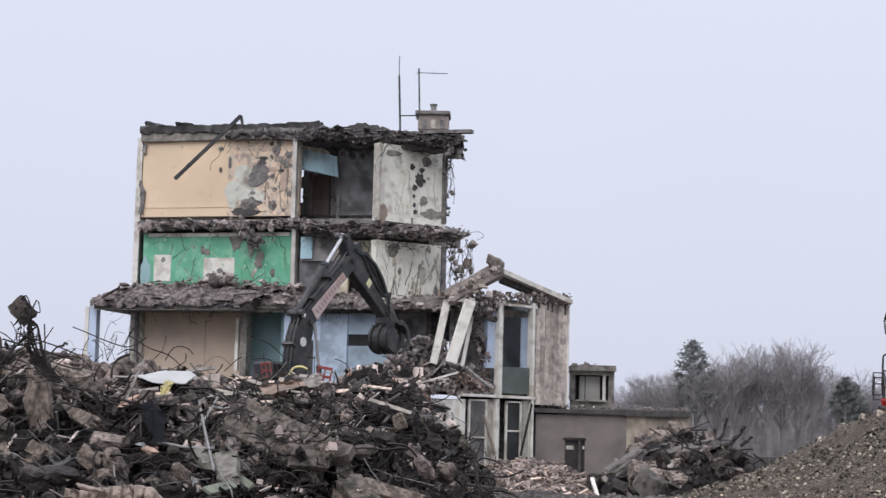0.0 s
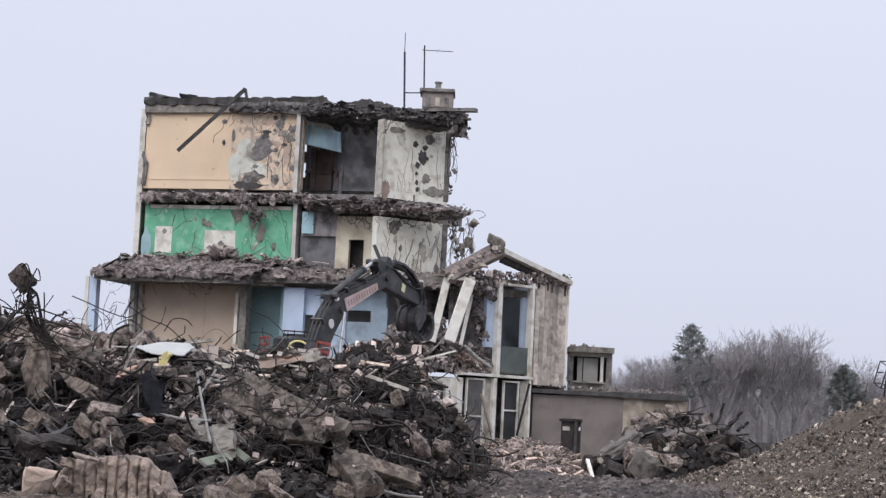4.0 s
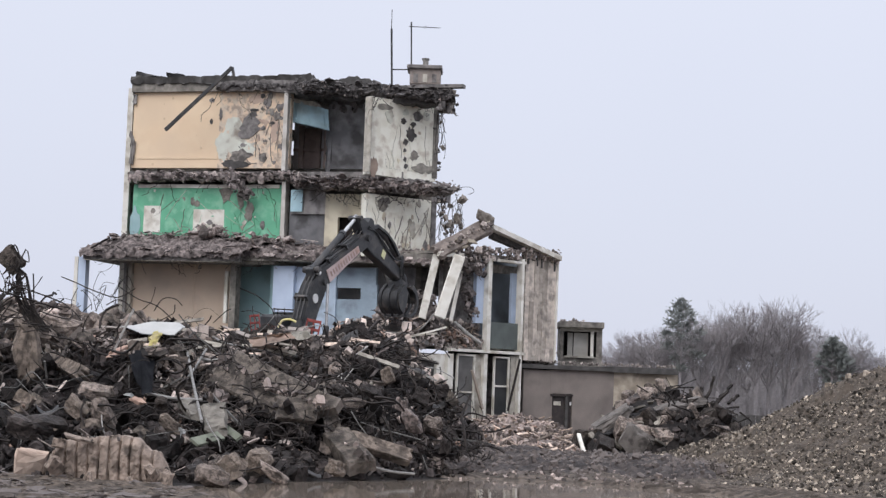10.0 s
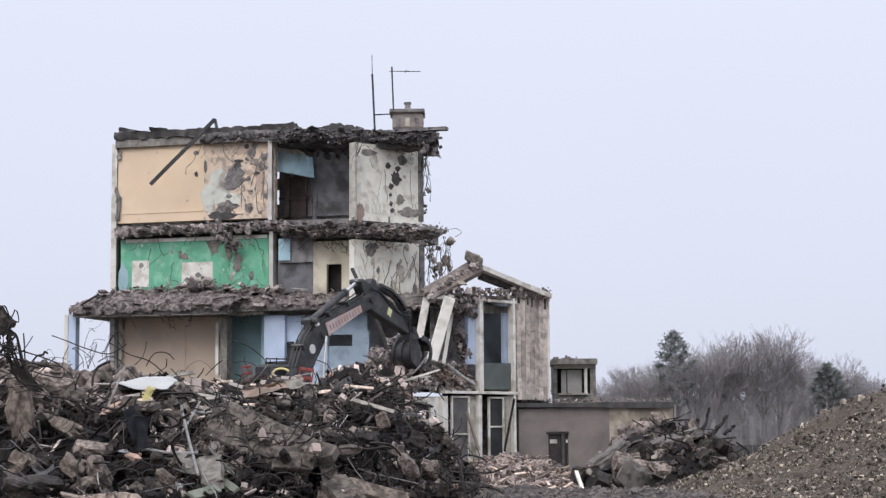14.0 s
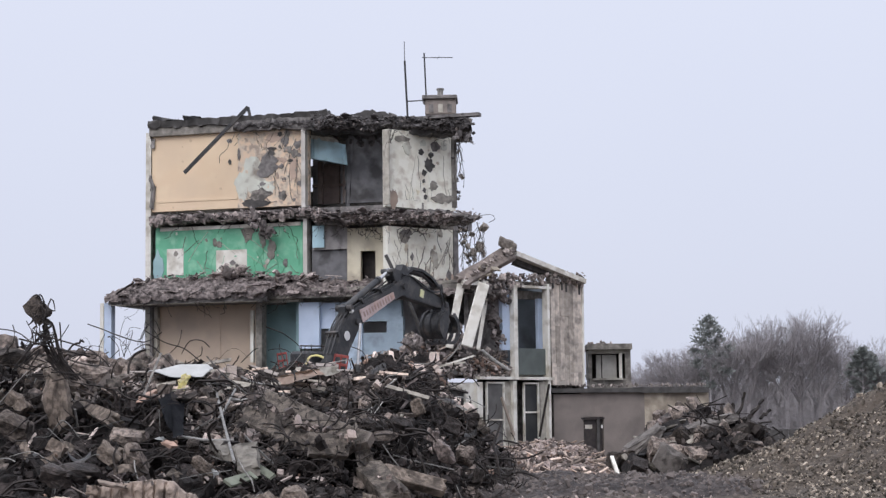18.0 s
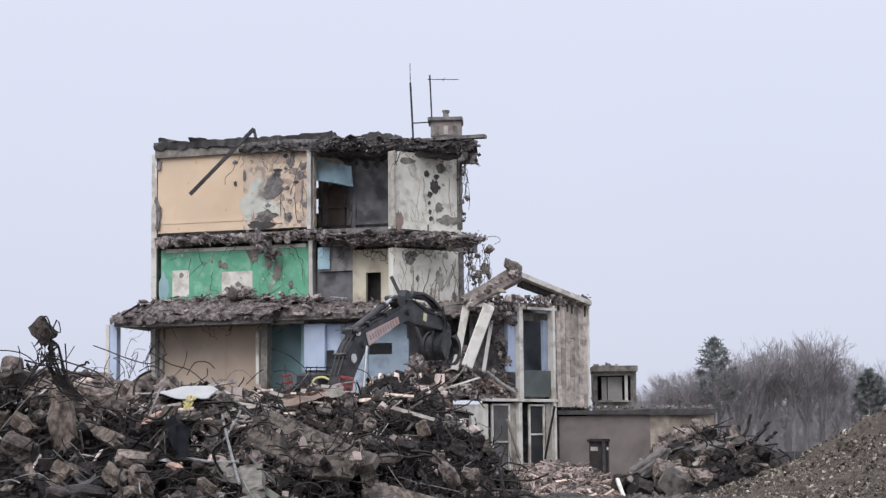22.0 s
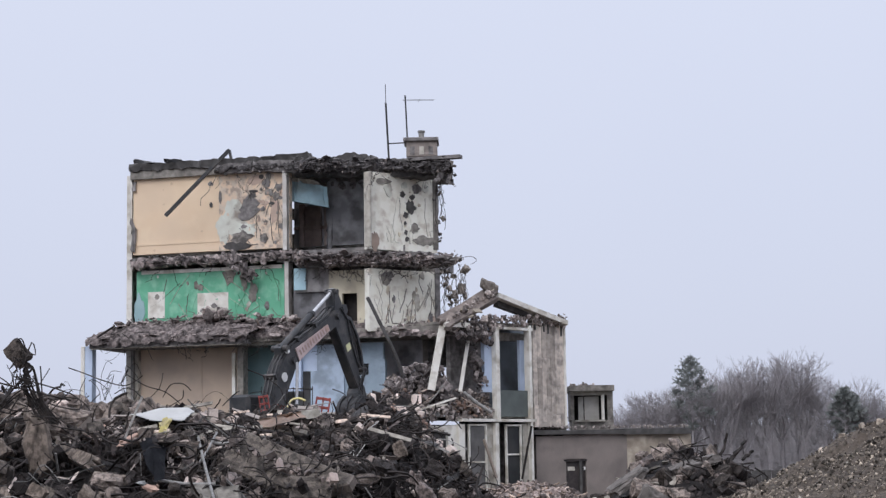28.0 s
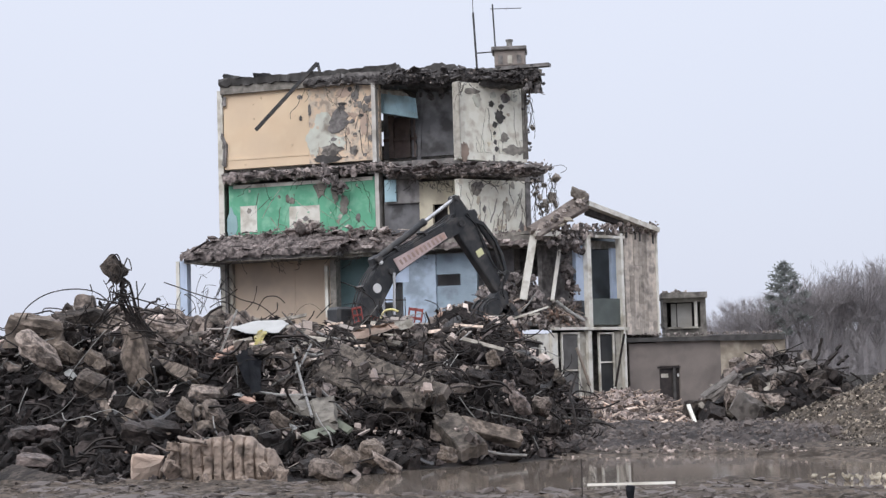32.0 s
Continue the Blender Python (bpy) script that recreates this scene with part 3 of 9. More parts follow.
FOOT = [(-40, 33), (-12, 32.2), (-9, 30.6), (-6.5, 29.4), (-4.4, 30.6), (-3.2, 33.2), (-1.5, 35.0), (0.0, 37.0), (2, 39)]


def front_heap(x, y):
    c = lerp(CREST, x * 44.0 / max(y, 38.0) if y > 44 else x)
    f = lerp(FOOT, x)
    return c * smooth(f - 0.4, 44.5, y) ** 0.75 * (1 - 0.25 * smooth(46, 55, y)) * (1 - smooth(56, 72, y) * 0.9)


def rear_heap(x, y):
    """Broken material against the building, under the machine and in front of the wing."""
    u = x * 68.0 / y
    w = lerp([(-30, 2.2), (-17, 2.6), (-12, 2.7), (-6, 2.9), (-3.9, 3.35), (-2.6, 3.7), (-2.1, 3.5), (-1.6, 2.4), (-1.1, 1.9), (-0.6, 1.6), (-0.35, 1.2), (0.25, 0.3), (0.7, 0), (30, 0)], u)
    back = lerp([(-30, 0), (-6.3, 0), (-5.5, 3.7), (-4.9, 4.2), (-3.8, 4.5), (-2.1, 4.5), (-1.8, 3.0), (-1.65, 0), (30, 0)], u)
    return max(w * smooth(54, 66, y) * (1 - smooth(79, 86, y)), back * smooth(66.5, 70.5, y) * (1 - smooth(74, 77, y)))


def wood_heap(x, y):
    u, v = (x - 1.7 - 0.03 * (66 - y)) / 2.8, (y - 66) / (6.0 if y > 66 else 18.0)
    return 1.0 * max(0.0, 1 - u * u - abs(v) ** 1.4)


def side_heap(x, y):
    u, v = (x - 6.3) / 2.7, (y - 56) / 4.5
    r = u * u + v * v
    return 1.9 * max(0.0, 1 - r) ** 0.7


RIDGE = [(2.6, 0.0), (3.6, 0.08), (5.3, 0.34), (6.45, 0.75), (7.3, 1.05), (8.16, 1.55), (9.03, 2.05), (9.9, 2.5), (10.8, 2.85), (11.5, 3.25), (12.1, 3.5), (12.9, 3.75), (13.7, 3.8), (14.6, 3.6), (17, 2.6), (24, 0)]


def soil_mound(x, y):
    toe = lerp([(2, 37.4), (3.1, 36.6), (4.5, 34.3), (6.4, 33.2), (8, 32.2), (14, 30.6), (24, 32)], x)
    crown = 47.5
    k = (y - toe) / (crown - toe) if y < crown else 1 - (y - crown) / 13
    return lerp(RIDGE, x) * max(0.0, min(1.0, k)) ** 0.95 if k > 0 else 0.0


def pond(x, y):
    """Depth of the puddle's hollow."""
    near = lerp([(-7.5, 30.5), (-4.8, 29.6), (-3.6, 27.4), (-2.9, 25.6), (-1.4, 25.7), (0.2, 25.2), (1.4, 25.7), (2.3, 27.6), (3.4, 26.2), (4.2, 24.0), (5.5, 21.4), (7, 20.2), (14, 20), (20, 24)], x) + 0.45 * rough_noise(x, 0, 1.3, 20)
    far = lerp([(-7.5, 31), (-4.8, 31.6), (-3.8, 33.4), (-2.9, 34.8), (-1.9, 36.6), (0.3, 38.6), (2.4, 37.8), (3.5, 36.6), (5, 34.8), (6.2, 33.9), (7.7, 33.0), (14, 32), (20, 29)], x) + 0.35 * rough_noise(x, 5, 1.1, 22)
    if far - near < 0.3:
        return 0.0
    return max(0.0, 1 - abs(y - (near + far) / 2) / ((far - near) / 2))


def ridged(x, y, seed):
    return 1 - 2 * abs(noise.noise(Vector((x, y, seed))))


def land(x, y):
    near = smooth(12, 20, y) * (1 - smooth(90, 120, y)) * (1 - smooth(20, 40, abs(x)))
    fine = 0.06 * ridged(x * 0.9, y * 2.2, 12.0) + 0.045 * ridged(x * 2.4, y * 4.0, 14.0) + 0.022 * ridged(x * 6.0, y * 8.0, 16.0)
    z = 0.05 * rough_noise(x, y, 0.5) + fine * (1 + 0.35 * (1 - smooth(21.5, 23.5, y + 1.2 * min(0.0, x + 2.5))))
    wet = pond(x, y)
    z = 0.015 + (z - 0.01) * near * (1 - 0.5 * smooth(24, 26, y) * (1 - smooth(26, 31, y))) - 0.2 * smooth(0, 0.3, wet)
    if 0 < wet < 0.6:
        z += 0.07 * max(0.0, rough_noise(x, y, 1.2, 31)) * (1 - wet)
    z += 0.07 * smooth(37.5, 41, y) * (1 - smooth(46, 60, y)) * (1 + 1.6 * rough_noise(x, y, 0.9, 8)) * (1 if x < 6 else 0)
    return z


# ---- ground ----
def steps(lo, hi, fine, outer):
    """Grid lines: fine from lo to hi, then growing out to the given distance."""
    n = int(round((hi - lo) / fine))
    xs = [lo + (hi - lo) * i / n for i in range(n + 1)]
    d = fine
    up, down = [hi], [lo]
    while up[-1] < outer:
        d *= 1.5
        up.append(up[-1] + d)
        down.append(down[-1] - d)
    return down[:0:-1] + xs + up[1:]


def sheet(name, xs, ys, height, material, keep=None, parent=None, smoothed=True):
    verts = [(x, y, height(x, y)) for y in ys for x in xs]
    w = len(xs)
    faces = []
    for j in range(len(ys) - 1):
        for i in range(w - 1):
            if keep is None or keep(0.5 * (xs[i] + xs[i + 1]), 0.5 * (ys[j] + ys[j + 1])):
                faces.append((j * w + i, j * w + i + 1, (j + 1) * w + i + 1, (j + 1) * w + i))
    ob = raw(name, verts, faces, material, parent)
    for p in ob.data.polygons:
        p.use_smooth = smoothed
    return ob


ground = sheet("ground", steps(-9.5, 10.5, 0.075, 2500), steps(20, 37, 0.06, 2500), land, MUD, None, None, False)
tagged(ground, "wet brown mud with tyre ruts and puddles", "ground", kind="structure")
bm = bmesh.new()
box(bm, (-14, 22, -0.4), (22, 42, 0.0))
water = tagged(part("water", bm, WATER), "shallow muddy brown puddle mirroring the building", "puddle", kind="structure")
bpy.data.objects["water"].data.polygons[0].use_smooth = False

rng = random.Random(11)


def frange(a, b, s):
    return [a + (b - a) * i / int(round((b - a) / s)) for i in range(int(round((b - a) / s)) + 1)]


def pile(x, y):
    z = max(front_heap(x, y), rear_heap(x, y))
    if z > 0.02:
        k = min(1.0, z)
        z += k * (0.34 * rough_noise(x, y, 0.8, 2) + 0.30 * rough_noise(x, y, 1.9, 5) + 0.16 * rough_noise(x, y, 4.0, 7))
    return z - 0.08


heap = root("rubble_heap", "large dark heap of broken concrete, brick and twisted reinforcement", "rubble")
# Sunken core, coloured near-black so gaps between pieces read as deep shade.
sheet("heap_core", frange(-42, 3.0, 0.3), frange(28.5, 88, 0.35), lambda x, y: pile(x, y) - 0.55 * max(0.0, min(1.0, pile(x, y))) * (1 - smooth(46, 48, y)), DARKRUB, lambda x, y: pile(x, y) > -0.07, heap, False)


def on_pile(rng, x0, x1, y0, y1, n, s0, s1, power=2.2, sink=0.15, fn=pile, least=0.05, gaps=None, drop=0.0):
    """Places on a heap; gaps leaves patches without pieces."""
    out = []
    tries = 0
    while len(out) < n and tries < n * 30:
        tries += 1
        x, y = rng.uniform(x0, x1), rng.uniform(y0, y1)
        z = fn(x, y)
        if z < least or (gaps is not None and rough_noise(x, y, 0.6, 41) + 0.5 * rough_noise(x, y, 1.5, 42) < gaps + 0.40 * smooth(-4.5, -8, x) + 0.42 * smooth(2.0, 0.8, z) * smooth(-1.5, -4.5, x) + 0.6 * smooth(-7.4, -8.6, x) * smooth(2.4, 1.9, z) + 0.75 * smooth(-3.4, -2.2, x)):
            continue
        s = s0 + (s1 - s0) * rng.random() ** power
        out.append((x, y, z + s * sink - drop * min(1.0, z), s))
    return out


heap_of("dark_grit", on_pile(rng, -14, 1.5, 29, 47, 6500, 0.05, 0.30, 2.0, drop=0.42), DARKRUB, heap, kinds=GRIT, seed=2)
heap_of("grey_rubble", on_pile(rng, -14, 1.5, 29, 47, 420, 0.1, 0.44, 2.4, 0.05, gaps=0.05, drop=0.05), RUBBLE, heap, seed=3)
heap_of("rounded_rubble", on_pile(rng, -14, -4.0, 29, 47, 420, 0.12, 0.5, 2.0, 0.02, gaps=0.0, drop=0.08), RUBBLE, heap, kinds=COBBLES, seed=303)
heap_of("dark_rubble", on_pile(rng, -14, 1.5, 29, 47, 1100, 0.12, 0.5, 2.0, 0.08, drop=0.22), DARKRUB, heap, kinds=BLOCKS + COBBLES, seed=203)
heap_of("damp_rubble", on_pile(rng, -5.6, 1.2, 31, 46, 820, 0.1, 0.44, 2.0, 0.1, gaps=-0.25, drop=0.05), DAMPRUB, heap, kinds=COBBLES + BLOCKS[:6], seed=204)
heap_of("damp_grit", on_pile(rng, -5.6, 1.2, 31, 46, 700, 0.05, 0.16, 2.0, 0.15, drop=0.1), DAMPRUB, heap, kinds=GRIT, seed=205)
heap_of("flat_rubble", on_pile(rng, -14, 1.5, 29, 47, 150, 0.2, 0.7, 2.2, gaps=0.0), RUBBLE, heap, kinds=SLABS, seed=103, lean=0.7)
heap_of("brick_rubble", on_pile(rng, -14, 1.5, 29, 47, 120, 0.06, 0.16), BRICKRUB, heap, kinds=GRIT, seed=4)
heap_of("rear_rubble", on_pile(rng, -19, 0.8, 47, 78, 3800, 0.12, 0.5), RUBBLE, heap, kinds=GRIT, seed=5)
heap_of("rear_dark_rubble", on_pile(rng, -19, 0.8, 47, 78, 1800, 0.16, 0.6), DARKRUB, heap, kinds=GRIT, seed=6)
heap_of("rear_brickwork", on_pile(rng, -6, 0.8, 60, 76, 260, 0.12, 0.4), BRICKRUB, heap, kinds=GRIT, seed=206)
heap_of("rear_timber", on_pile(rng, -9, 0.8, 56, 76, 220, 0.3, 0.9), WOOD, heap, kinds=SPLINTS, seed=207, stretch=(1.3, 0.16, 0.16), lean=0.3)
heap_of("grey_grit", on_pile(rng, -14, 1.5, 29, 47, 1900, 0.04, 0.16, 2.2, gaps=-0.05, drop=0.08), RUBBLE, heap, kinds=GRIT, seed=107)
heap_of("thin_shard", on_pile(rng, -13.5, 0.8, 30, 46, 900, 0.12, 0.5, 2.2, 0.15, gaps=-0.3), RUBBLE, heap, kinds=SPLINTS + FLAKES, seed=311, stretch=(1.2, 0.35, 0.5), lean=0.9)
heap_of("dark_shard", on_pile(rng, -13.5, 0.8, 30, 46, 650, 0.15, 0.6, 2.0, 0.15), DARKRUB, heap, kinds=SPLINTS + FLAKES, seed=312, stretch=(1.2, 0.3, 0.4), lean=0.9)
heap_of("pale_fleck", on_pile(rng, -13.5, 0.6, 31, 45.5, 420, 0.04, 0.15, 2.0, 0.3, gaps=-0.35), DUSTPALE, heap, kinds=GRIT + FLAKES, seed=313)
heap_of("broken_lath", on_pile(rng, -14, 1.5, 30, 44, 70, 0.3, 0.8), RUBBLE, heap, kinds=SPLINTS, seed=7, stretch=(1.2, 0.12, 0.2), lean=0.6)
heap_of("pale_rubble", on_pile(rng, -14, 1.5, 30, 44, 330, 0.04, 0.24, 2.4, 0.3, gaps=-0.2), SLABPALE, heap, kinds=GRIT, seed=8)
heap_of("crest_rubble", on_pile(rng, -13.5, -0.6, 40.5, 45, 420, 0.08, 0.42, 2.0, 0.2, gaps=-0.5), RUBBLE, heap, kinds=BLOCKS + GRIT, seed=308)

heap_of("crest_dust", on_pile(rng, -9.5, -0.8, 40.5, 45.5, 700, 0.04, 0.22, 2.2, 0.25, gaps=-0.45), DUSTPALE, heap, kinds=GRIT + FLAKES, seed=309)
heap_of("rounded_block", on_pile(rng, -13.5, -7.4, 40.2, 45, 46, 0.35, 0.8, 1.6, 0.0), CHUNK, heap, kinds=COBBLES + BLOCKS[:5], seed=310, stretch=(1.15, 1, 0.85))

# soil mound
mound = root("soil_mound", "brown mound of crushed soil and stones", "mound")


def mound_z(x, y):
    z = soil_mound(x, y)
    if z > 0:
        k = min(1.0, z * 2)
        z += k * (0.14 * rough_noise(x, y, 0.9, 2) + 0.11 * rough_noise(x, y * 1.6, 2.4, 5) + 0.13 * rough_noise(x, y * 1.4, 5.0, 7))
    return z - 0.06


sheet("mound_core", frange(2, 26, 0.1), frange(30, 62, 0.16), mound_z, SOIL, lambda x, y: mound_z(x, y) > -0.05, mound, False)
def stony(x, y):
    """The mound where stones lie; none on its smooth bare streaks."""
    bare = rough_noise(x, y, 0.35, 71) + 0.5 * rough_noise(x, y * 0.5, 1.2, 72) + 0.9 * smooth(10.2, 11.6, x + 0.25 * (y - 44)) * smooth(41, 44, y)
    return mound_z(x, y) if bare < 0.32 else -1.0


heap_of("stone_cover", on_pile(rng, 2.5, 17, 30, 52, 19000, 0.03, 0.13, 2.3, 0.12, stony), SOILRUB, mound, kinds=GRIT, seed=12)
heap_of("mound_grit", on_pile(rng, 2.5, 17, 30, 50, 17000, 0.02, 0.075, 1.6, 0.1, mound_z), SOILRUB, mound, kinds=GRIT[:8], seed=15)
heap_of("pale_stone_litter", on_pile(rng, 3, 17, 30, 50, 70, 0.04, 0.12, 2.5, 0.2, mound_z), CONC_PALE, mound, kinds=GRIT, seed=13)

heap_of("crest_stone", on_pile(rng, 7.0, 15, 45, 49.5, 520, 0.06, 0.2, 2.4, 0.2, mound_z), SOILRUB, mound, kinds=GRIT, seed=14)

# heaps beside the wing
side = root("rubble_pile", "pile of broken concrete slabs and twisted bars beside the annex", "rubble")


def side_z(x, y):
    z = side_heap(x, y)
    if z > 0:
        z += min(1.0, z) * (0.25 * rough_noise(x, y, 0.9, 2) + 0.15 * rough_noise(x, y, 2.0, 5))
    return z - 0.05


# This dark core too carries shade between the blocks in its colour.
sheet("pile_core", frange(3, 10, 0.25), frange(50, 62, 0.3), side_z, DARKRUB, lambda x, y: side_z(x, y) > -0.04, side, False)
heap_of("pile_rubble", on_pile(rng, 3, 10, 51, 60, 200, 0.12, 0.4, 2, 0.1, side_z), DAMPRUB, side, kinds=BLOCKS + COBBLES, seed=15)
heap_of("pile_dark_rubble", on_pile(rng, 6, 10, 51, 60, 650, 0.12, 0.4, 2, 0.1, side_z), DARKRUB, side, kinds=GRIT, seed=16)
heap_of("pile_slab", on_pile(random.Random(61), 3.4, 6.9, 51, 57, 12, 0.25, 0.6, 1.6, 0.2, side_z), SLABPALE, side, kinds=SLABS, seed=161, lean=0.8)
timber = root("timber_heap", "low heap of splintered timber, plaster and brick below the broken windows", "rubble")


def timber_z(x, y):
    z = wood_heap(x, y)
    return z + (min(1, z * 2) * 0.2 * rough_noise(x, y, 1.1, 4) if z > 0 else 0) - 0.03


sheet("heap_core", frange(-1.4, 5.4, 0.15), frange(48, 72.5, 0.25), timber_z, RUBBLE, lambda x, y: timber_z(x, y) > -0.02, timber, False)
heap_of("splinter_litter", on_pile(rng, -1.2, 5.2, 48.5, 72, 560, 0.12, 0.8, 2.2, 0.12, timber_z), WOOD, timber, kinds=SPLINTS, seed=17, stretch=(1.2, 0.2, 0.3), lean=0.5)
heap_of("timber_rubble", on_pile(rng, -1.2, 5.2, 48.5, 72, 2400, 0.05, 0.3, 2, 0.12, timber_z), TIMBERRUB, timber, kinds=GRIT, seed=18)
heap_of("timber_brickwork", on_pile(rng, -1.2, 5.2, 48.5, 72, 300, 0.06, 0.2, 2, 0.12, timber_z), BRICKRUB, timber, kinds=GRIT, seed=19)

# ---- main building ----
bld = root("derelict_building", "half-demolished four-storey concrete building with torn-open coloured rooms", "building")
# outer left wall and rear
ax = (-15.86, 81.13, 15.02)
part("end_wall", box(bmesh.new(), (ax[0] + 0.1, ax[1] - 0.15, 0), (ax[0] + 0.34, ax[1] + 7.0, ax[2])), WHITEPAINT, bld, "pale end wall with broken edge")
rear = root("wall_north", "rear wall of the derelict building", "wall", kind="structure")
SL, SR = (-9.05, 88.00, 13.87), (-8.86, 88.00, 13.13)
part("rear_wall", wall(bmesh.new(), (-15.63, 88.00, 16.20), SL, 0.0, 14.4, 0, 0.3), CONCRETE, rear)
part("rear_wall", wall(bmesh.new(), SR, (-2.88, 88.00, 16.57), 0.0, 14.4, 0, 0.3), CONCRETE, rear)
part("rear_wall", wall(bmesh.new(), SL, SR, 0.0, SR[2], 0, 0.3), CONCRETE, rear)
part("rear_wall", wall(bmesh.new(), SL, SR, SL[2], 14.4, 0, 0.3), CONCRETE, rear)
part("east_wall", wall(bmesh.new(), (-2.03, 78.63, 15.00), (-2.88, 88.00, 16.57), 4.0, 14.2, 0, 0.3), CONCRETE, rear)
# room walls
panel("top_room_wall", (-15.48, 81.03, 14.94), (-11.42, 79.93, 11.40), BEIGE, bld, 0, 0.3, "clean beige plaster wall")
panel("top_room_wall", (-11.55, 79.97, 14.88), (-8.16, 79.06, 11.39), MOTTLED, bld, 0, 0.3, "stripped and stained plaster wall")
panel("picture_rail", (-15.27, 80.98, 11.91), (-11.43, 79.94, 11.80), BEIGE, bld, -0.03, 0.0)
panel("green_room_wall", (-15.30, 80.98, 10.65), (-8.43, 79.13, 8.22), GREEN, bld, 0, 0.3, "green painted wall with bare patches")
panel("ceiling_trim", (-15.06, 80.92, 10.65), (-8.51, 79.15, 10.49), WHITEPAINT, bld, -0.05, 0.0)
panel("lower_room_wall", (-15.15, 80.94, 7.21), (-10.42, 79.67, 3.88), TAN, bld, 0, 0.3, "plain tan plaster wall")
panel("bare_patch", (-14.75, 80.83, 9.68), (-13.96, 80.62, 8.49), WHITEPAINT, bld, -0.02, 0.0, "white unpainted patch")
panel("bare_patch", (-12.42, 80.20, 9.53), (-10.99, 79.82, 8.38), WHITEPAINT, bld, -0.02, 0.0, "white unpainted patch")
# columns
panel("column", (-8.42, 78.93, 14.89), (-8.24, 78.88, 11.24), COLUMNWHITE, bld, -0.12, 0.4)
panel("column", (-8.35, 78.91, 10.74), (-8.17, 78.86, 8.05), COLUMNWHITE, bld, -0.12, 0.4)
panel("column", (-10.44, 79.07, 7.16), (-10.17, 79.00, 3.99), CONCRETE, bld, -0.15, 0.4)
panel("white_post", (-10.70, 79.04, 6.75), (-10.56, 79.00, 4.47), WHITEPAINT, bld, -0.1, 0.1)
panel("corner_post", (-15.44, 80.62, 7.07), (-15.32, 80.59, 3.77), CONC_DARK, bld, -0.1, 0.2)
panel("corner_post", (-15.35, 80.80, 7.09), (-15.13, 80.74, 3.78), CONC_PALE, bld, -0.1, 0.2)
panel("wall_batten", (-12.27, 80.16, 7.13), (-12.21, 80.15, 3.84), TAN, bld, -0.04, 0.02)
panel("column", (-17.35, 79.60, 7.20), (-16.98, 79.51, 3.69), PALEBLUE, bld, 0, 0.4, "pale blue corner post")
panel("white_edge", (-17.48, 79.63, 7.19), (-17.32, 79.59, 3.68), WHITEPAINT, bld, -0.05, 0.4)
# slabs
panel("roof_slab", (-15.59, 80.86, 15.29), (-8.04, 78.82, 14.83), CONCRETE, bld, 0, 8.5, "broken flat roof slab")
torn("roof_layer", [(-15.64, 80.77, 15.56), (-14.04, 80.34, 15.48), (-11.67, 79.70, 15.49), (-9.33, 79.07, 15.49), (-7.16, 78.49, 15.53), (-7.15, 78.48, 15.20), (-9.32, 79.07, 15.17), (-11.65, 79.70, 15.16), (-15.62, 80.77, 15.20)], 0, 2.5, BLACKISH, bld, 310, "", 0.05)
torn("roof_layer", [(-11.65, 79.65, 15.22), (-9.32, 79.02, 15.28), (-7.28, 78.47, 15.20), (-7.13, 78.43, 14.79), (-8.02, 78.67, 14.66), (-9.30, 79.01, 14.83), (-11.24, 79.54, 14.81)], 0, 0.5, CONC_DARK, bld, 311, "", 0.06)
torn("torn_edge", [(-15.57, 80.95, 14.82), (-15.40, 80.91, 14.77), (-15.41, 80.91, 14.30), (-15.52, 80.94, 14.36)], 0, 0.2, CONC_DARK, bld, 312)
torn("torn_edge", [(-15.57, 80.96, 13.02), (-15.43, 80.92, 12.97), (-15.30, 80.88, 12.48), (-15.34, 80.89, 11.53), (-15.50, 80.94, 11.48), (-15.60, 80.96, 12.43)], 0, 0.2, CONC_DARK, bld, 313)
torn("roof_board", [(-15.45, 80.82, 15.68), (-15.35, 80.79, 15.78), (-14.19, 80.48, 15.52), (-15.39, 80.81, 15.57)], 0, 0.6, DARKSTEEL, bld, 314, "", 0.02)
torn("roof_board", [(-13.98, 80.43, 15.70), (-13.13, 80.20, 15.61), (-13.10, 80.19, 15.48), (-13.95, 80.42, 15.50)], 0, 0.6, DARKSTEEL, bld, 315, "", 0.03)
panel("roof_slab", (-8.38, 80.11, 15.20), (-2.57, 78.54, 14.90), CONC_DARK, bld, 0, 6)
panel("roof_edge", (-2.84, 76.45, 14.85), (-0.57, 75.83, 14.71), CONC_DARK, bld, 0, 0.4)
panel("roof_edge", (-1.41, 76.26, 14.45), (-0.78, 76.09, 14.37), CONC_DARK, bld, 0, 0.2)
torn("roof_slab", [(-7.98, 78.03, 15.25), (-7.23, 77.83, 15.43), (-7.07, 77.79, 15.13), (-6.46, 77.62, 15.00), (-6.01, 77.50, 15.11), (-5.72, 77.42, 15.21), (-4.93, 77.21, 15.22), (-4.72, 77.15, 14.99), (-3.73, 76.89, 14.90), (-1.42, 76.26, 14.74), (-1.00, 76.15, 14.59), (-0.92, 76.13, 14.20), (-1.23, 76.21, 14.11), (-2.24, 76.48, 14.07), (-3.71, 76.88, 14.14), (-4.40, 77.07, 14.25), (-5.69, 77.41, 14.22), (-6.32, 77.58, 14.53), (-7.20, 77.82, 14.54), (-7.95, 78.03, 14.50)], 0.25, 1.2, BLACKISH, bld, 301, "sagging dark roof slab")
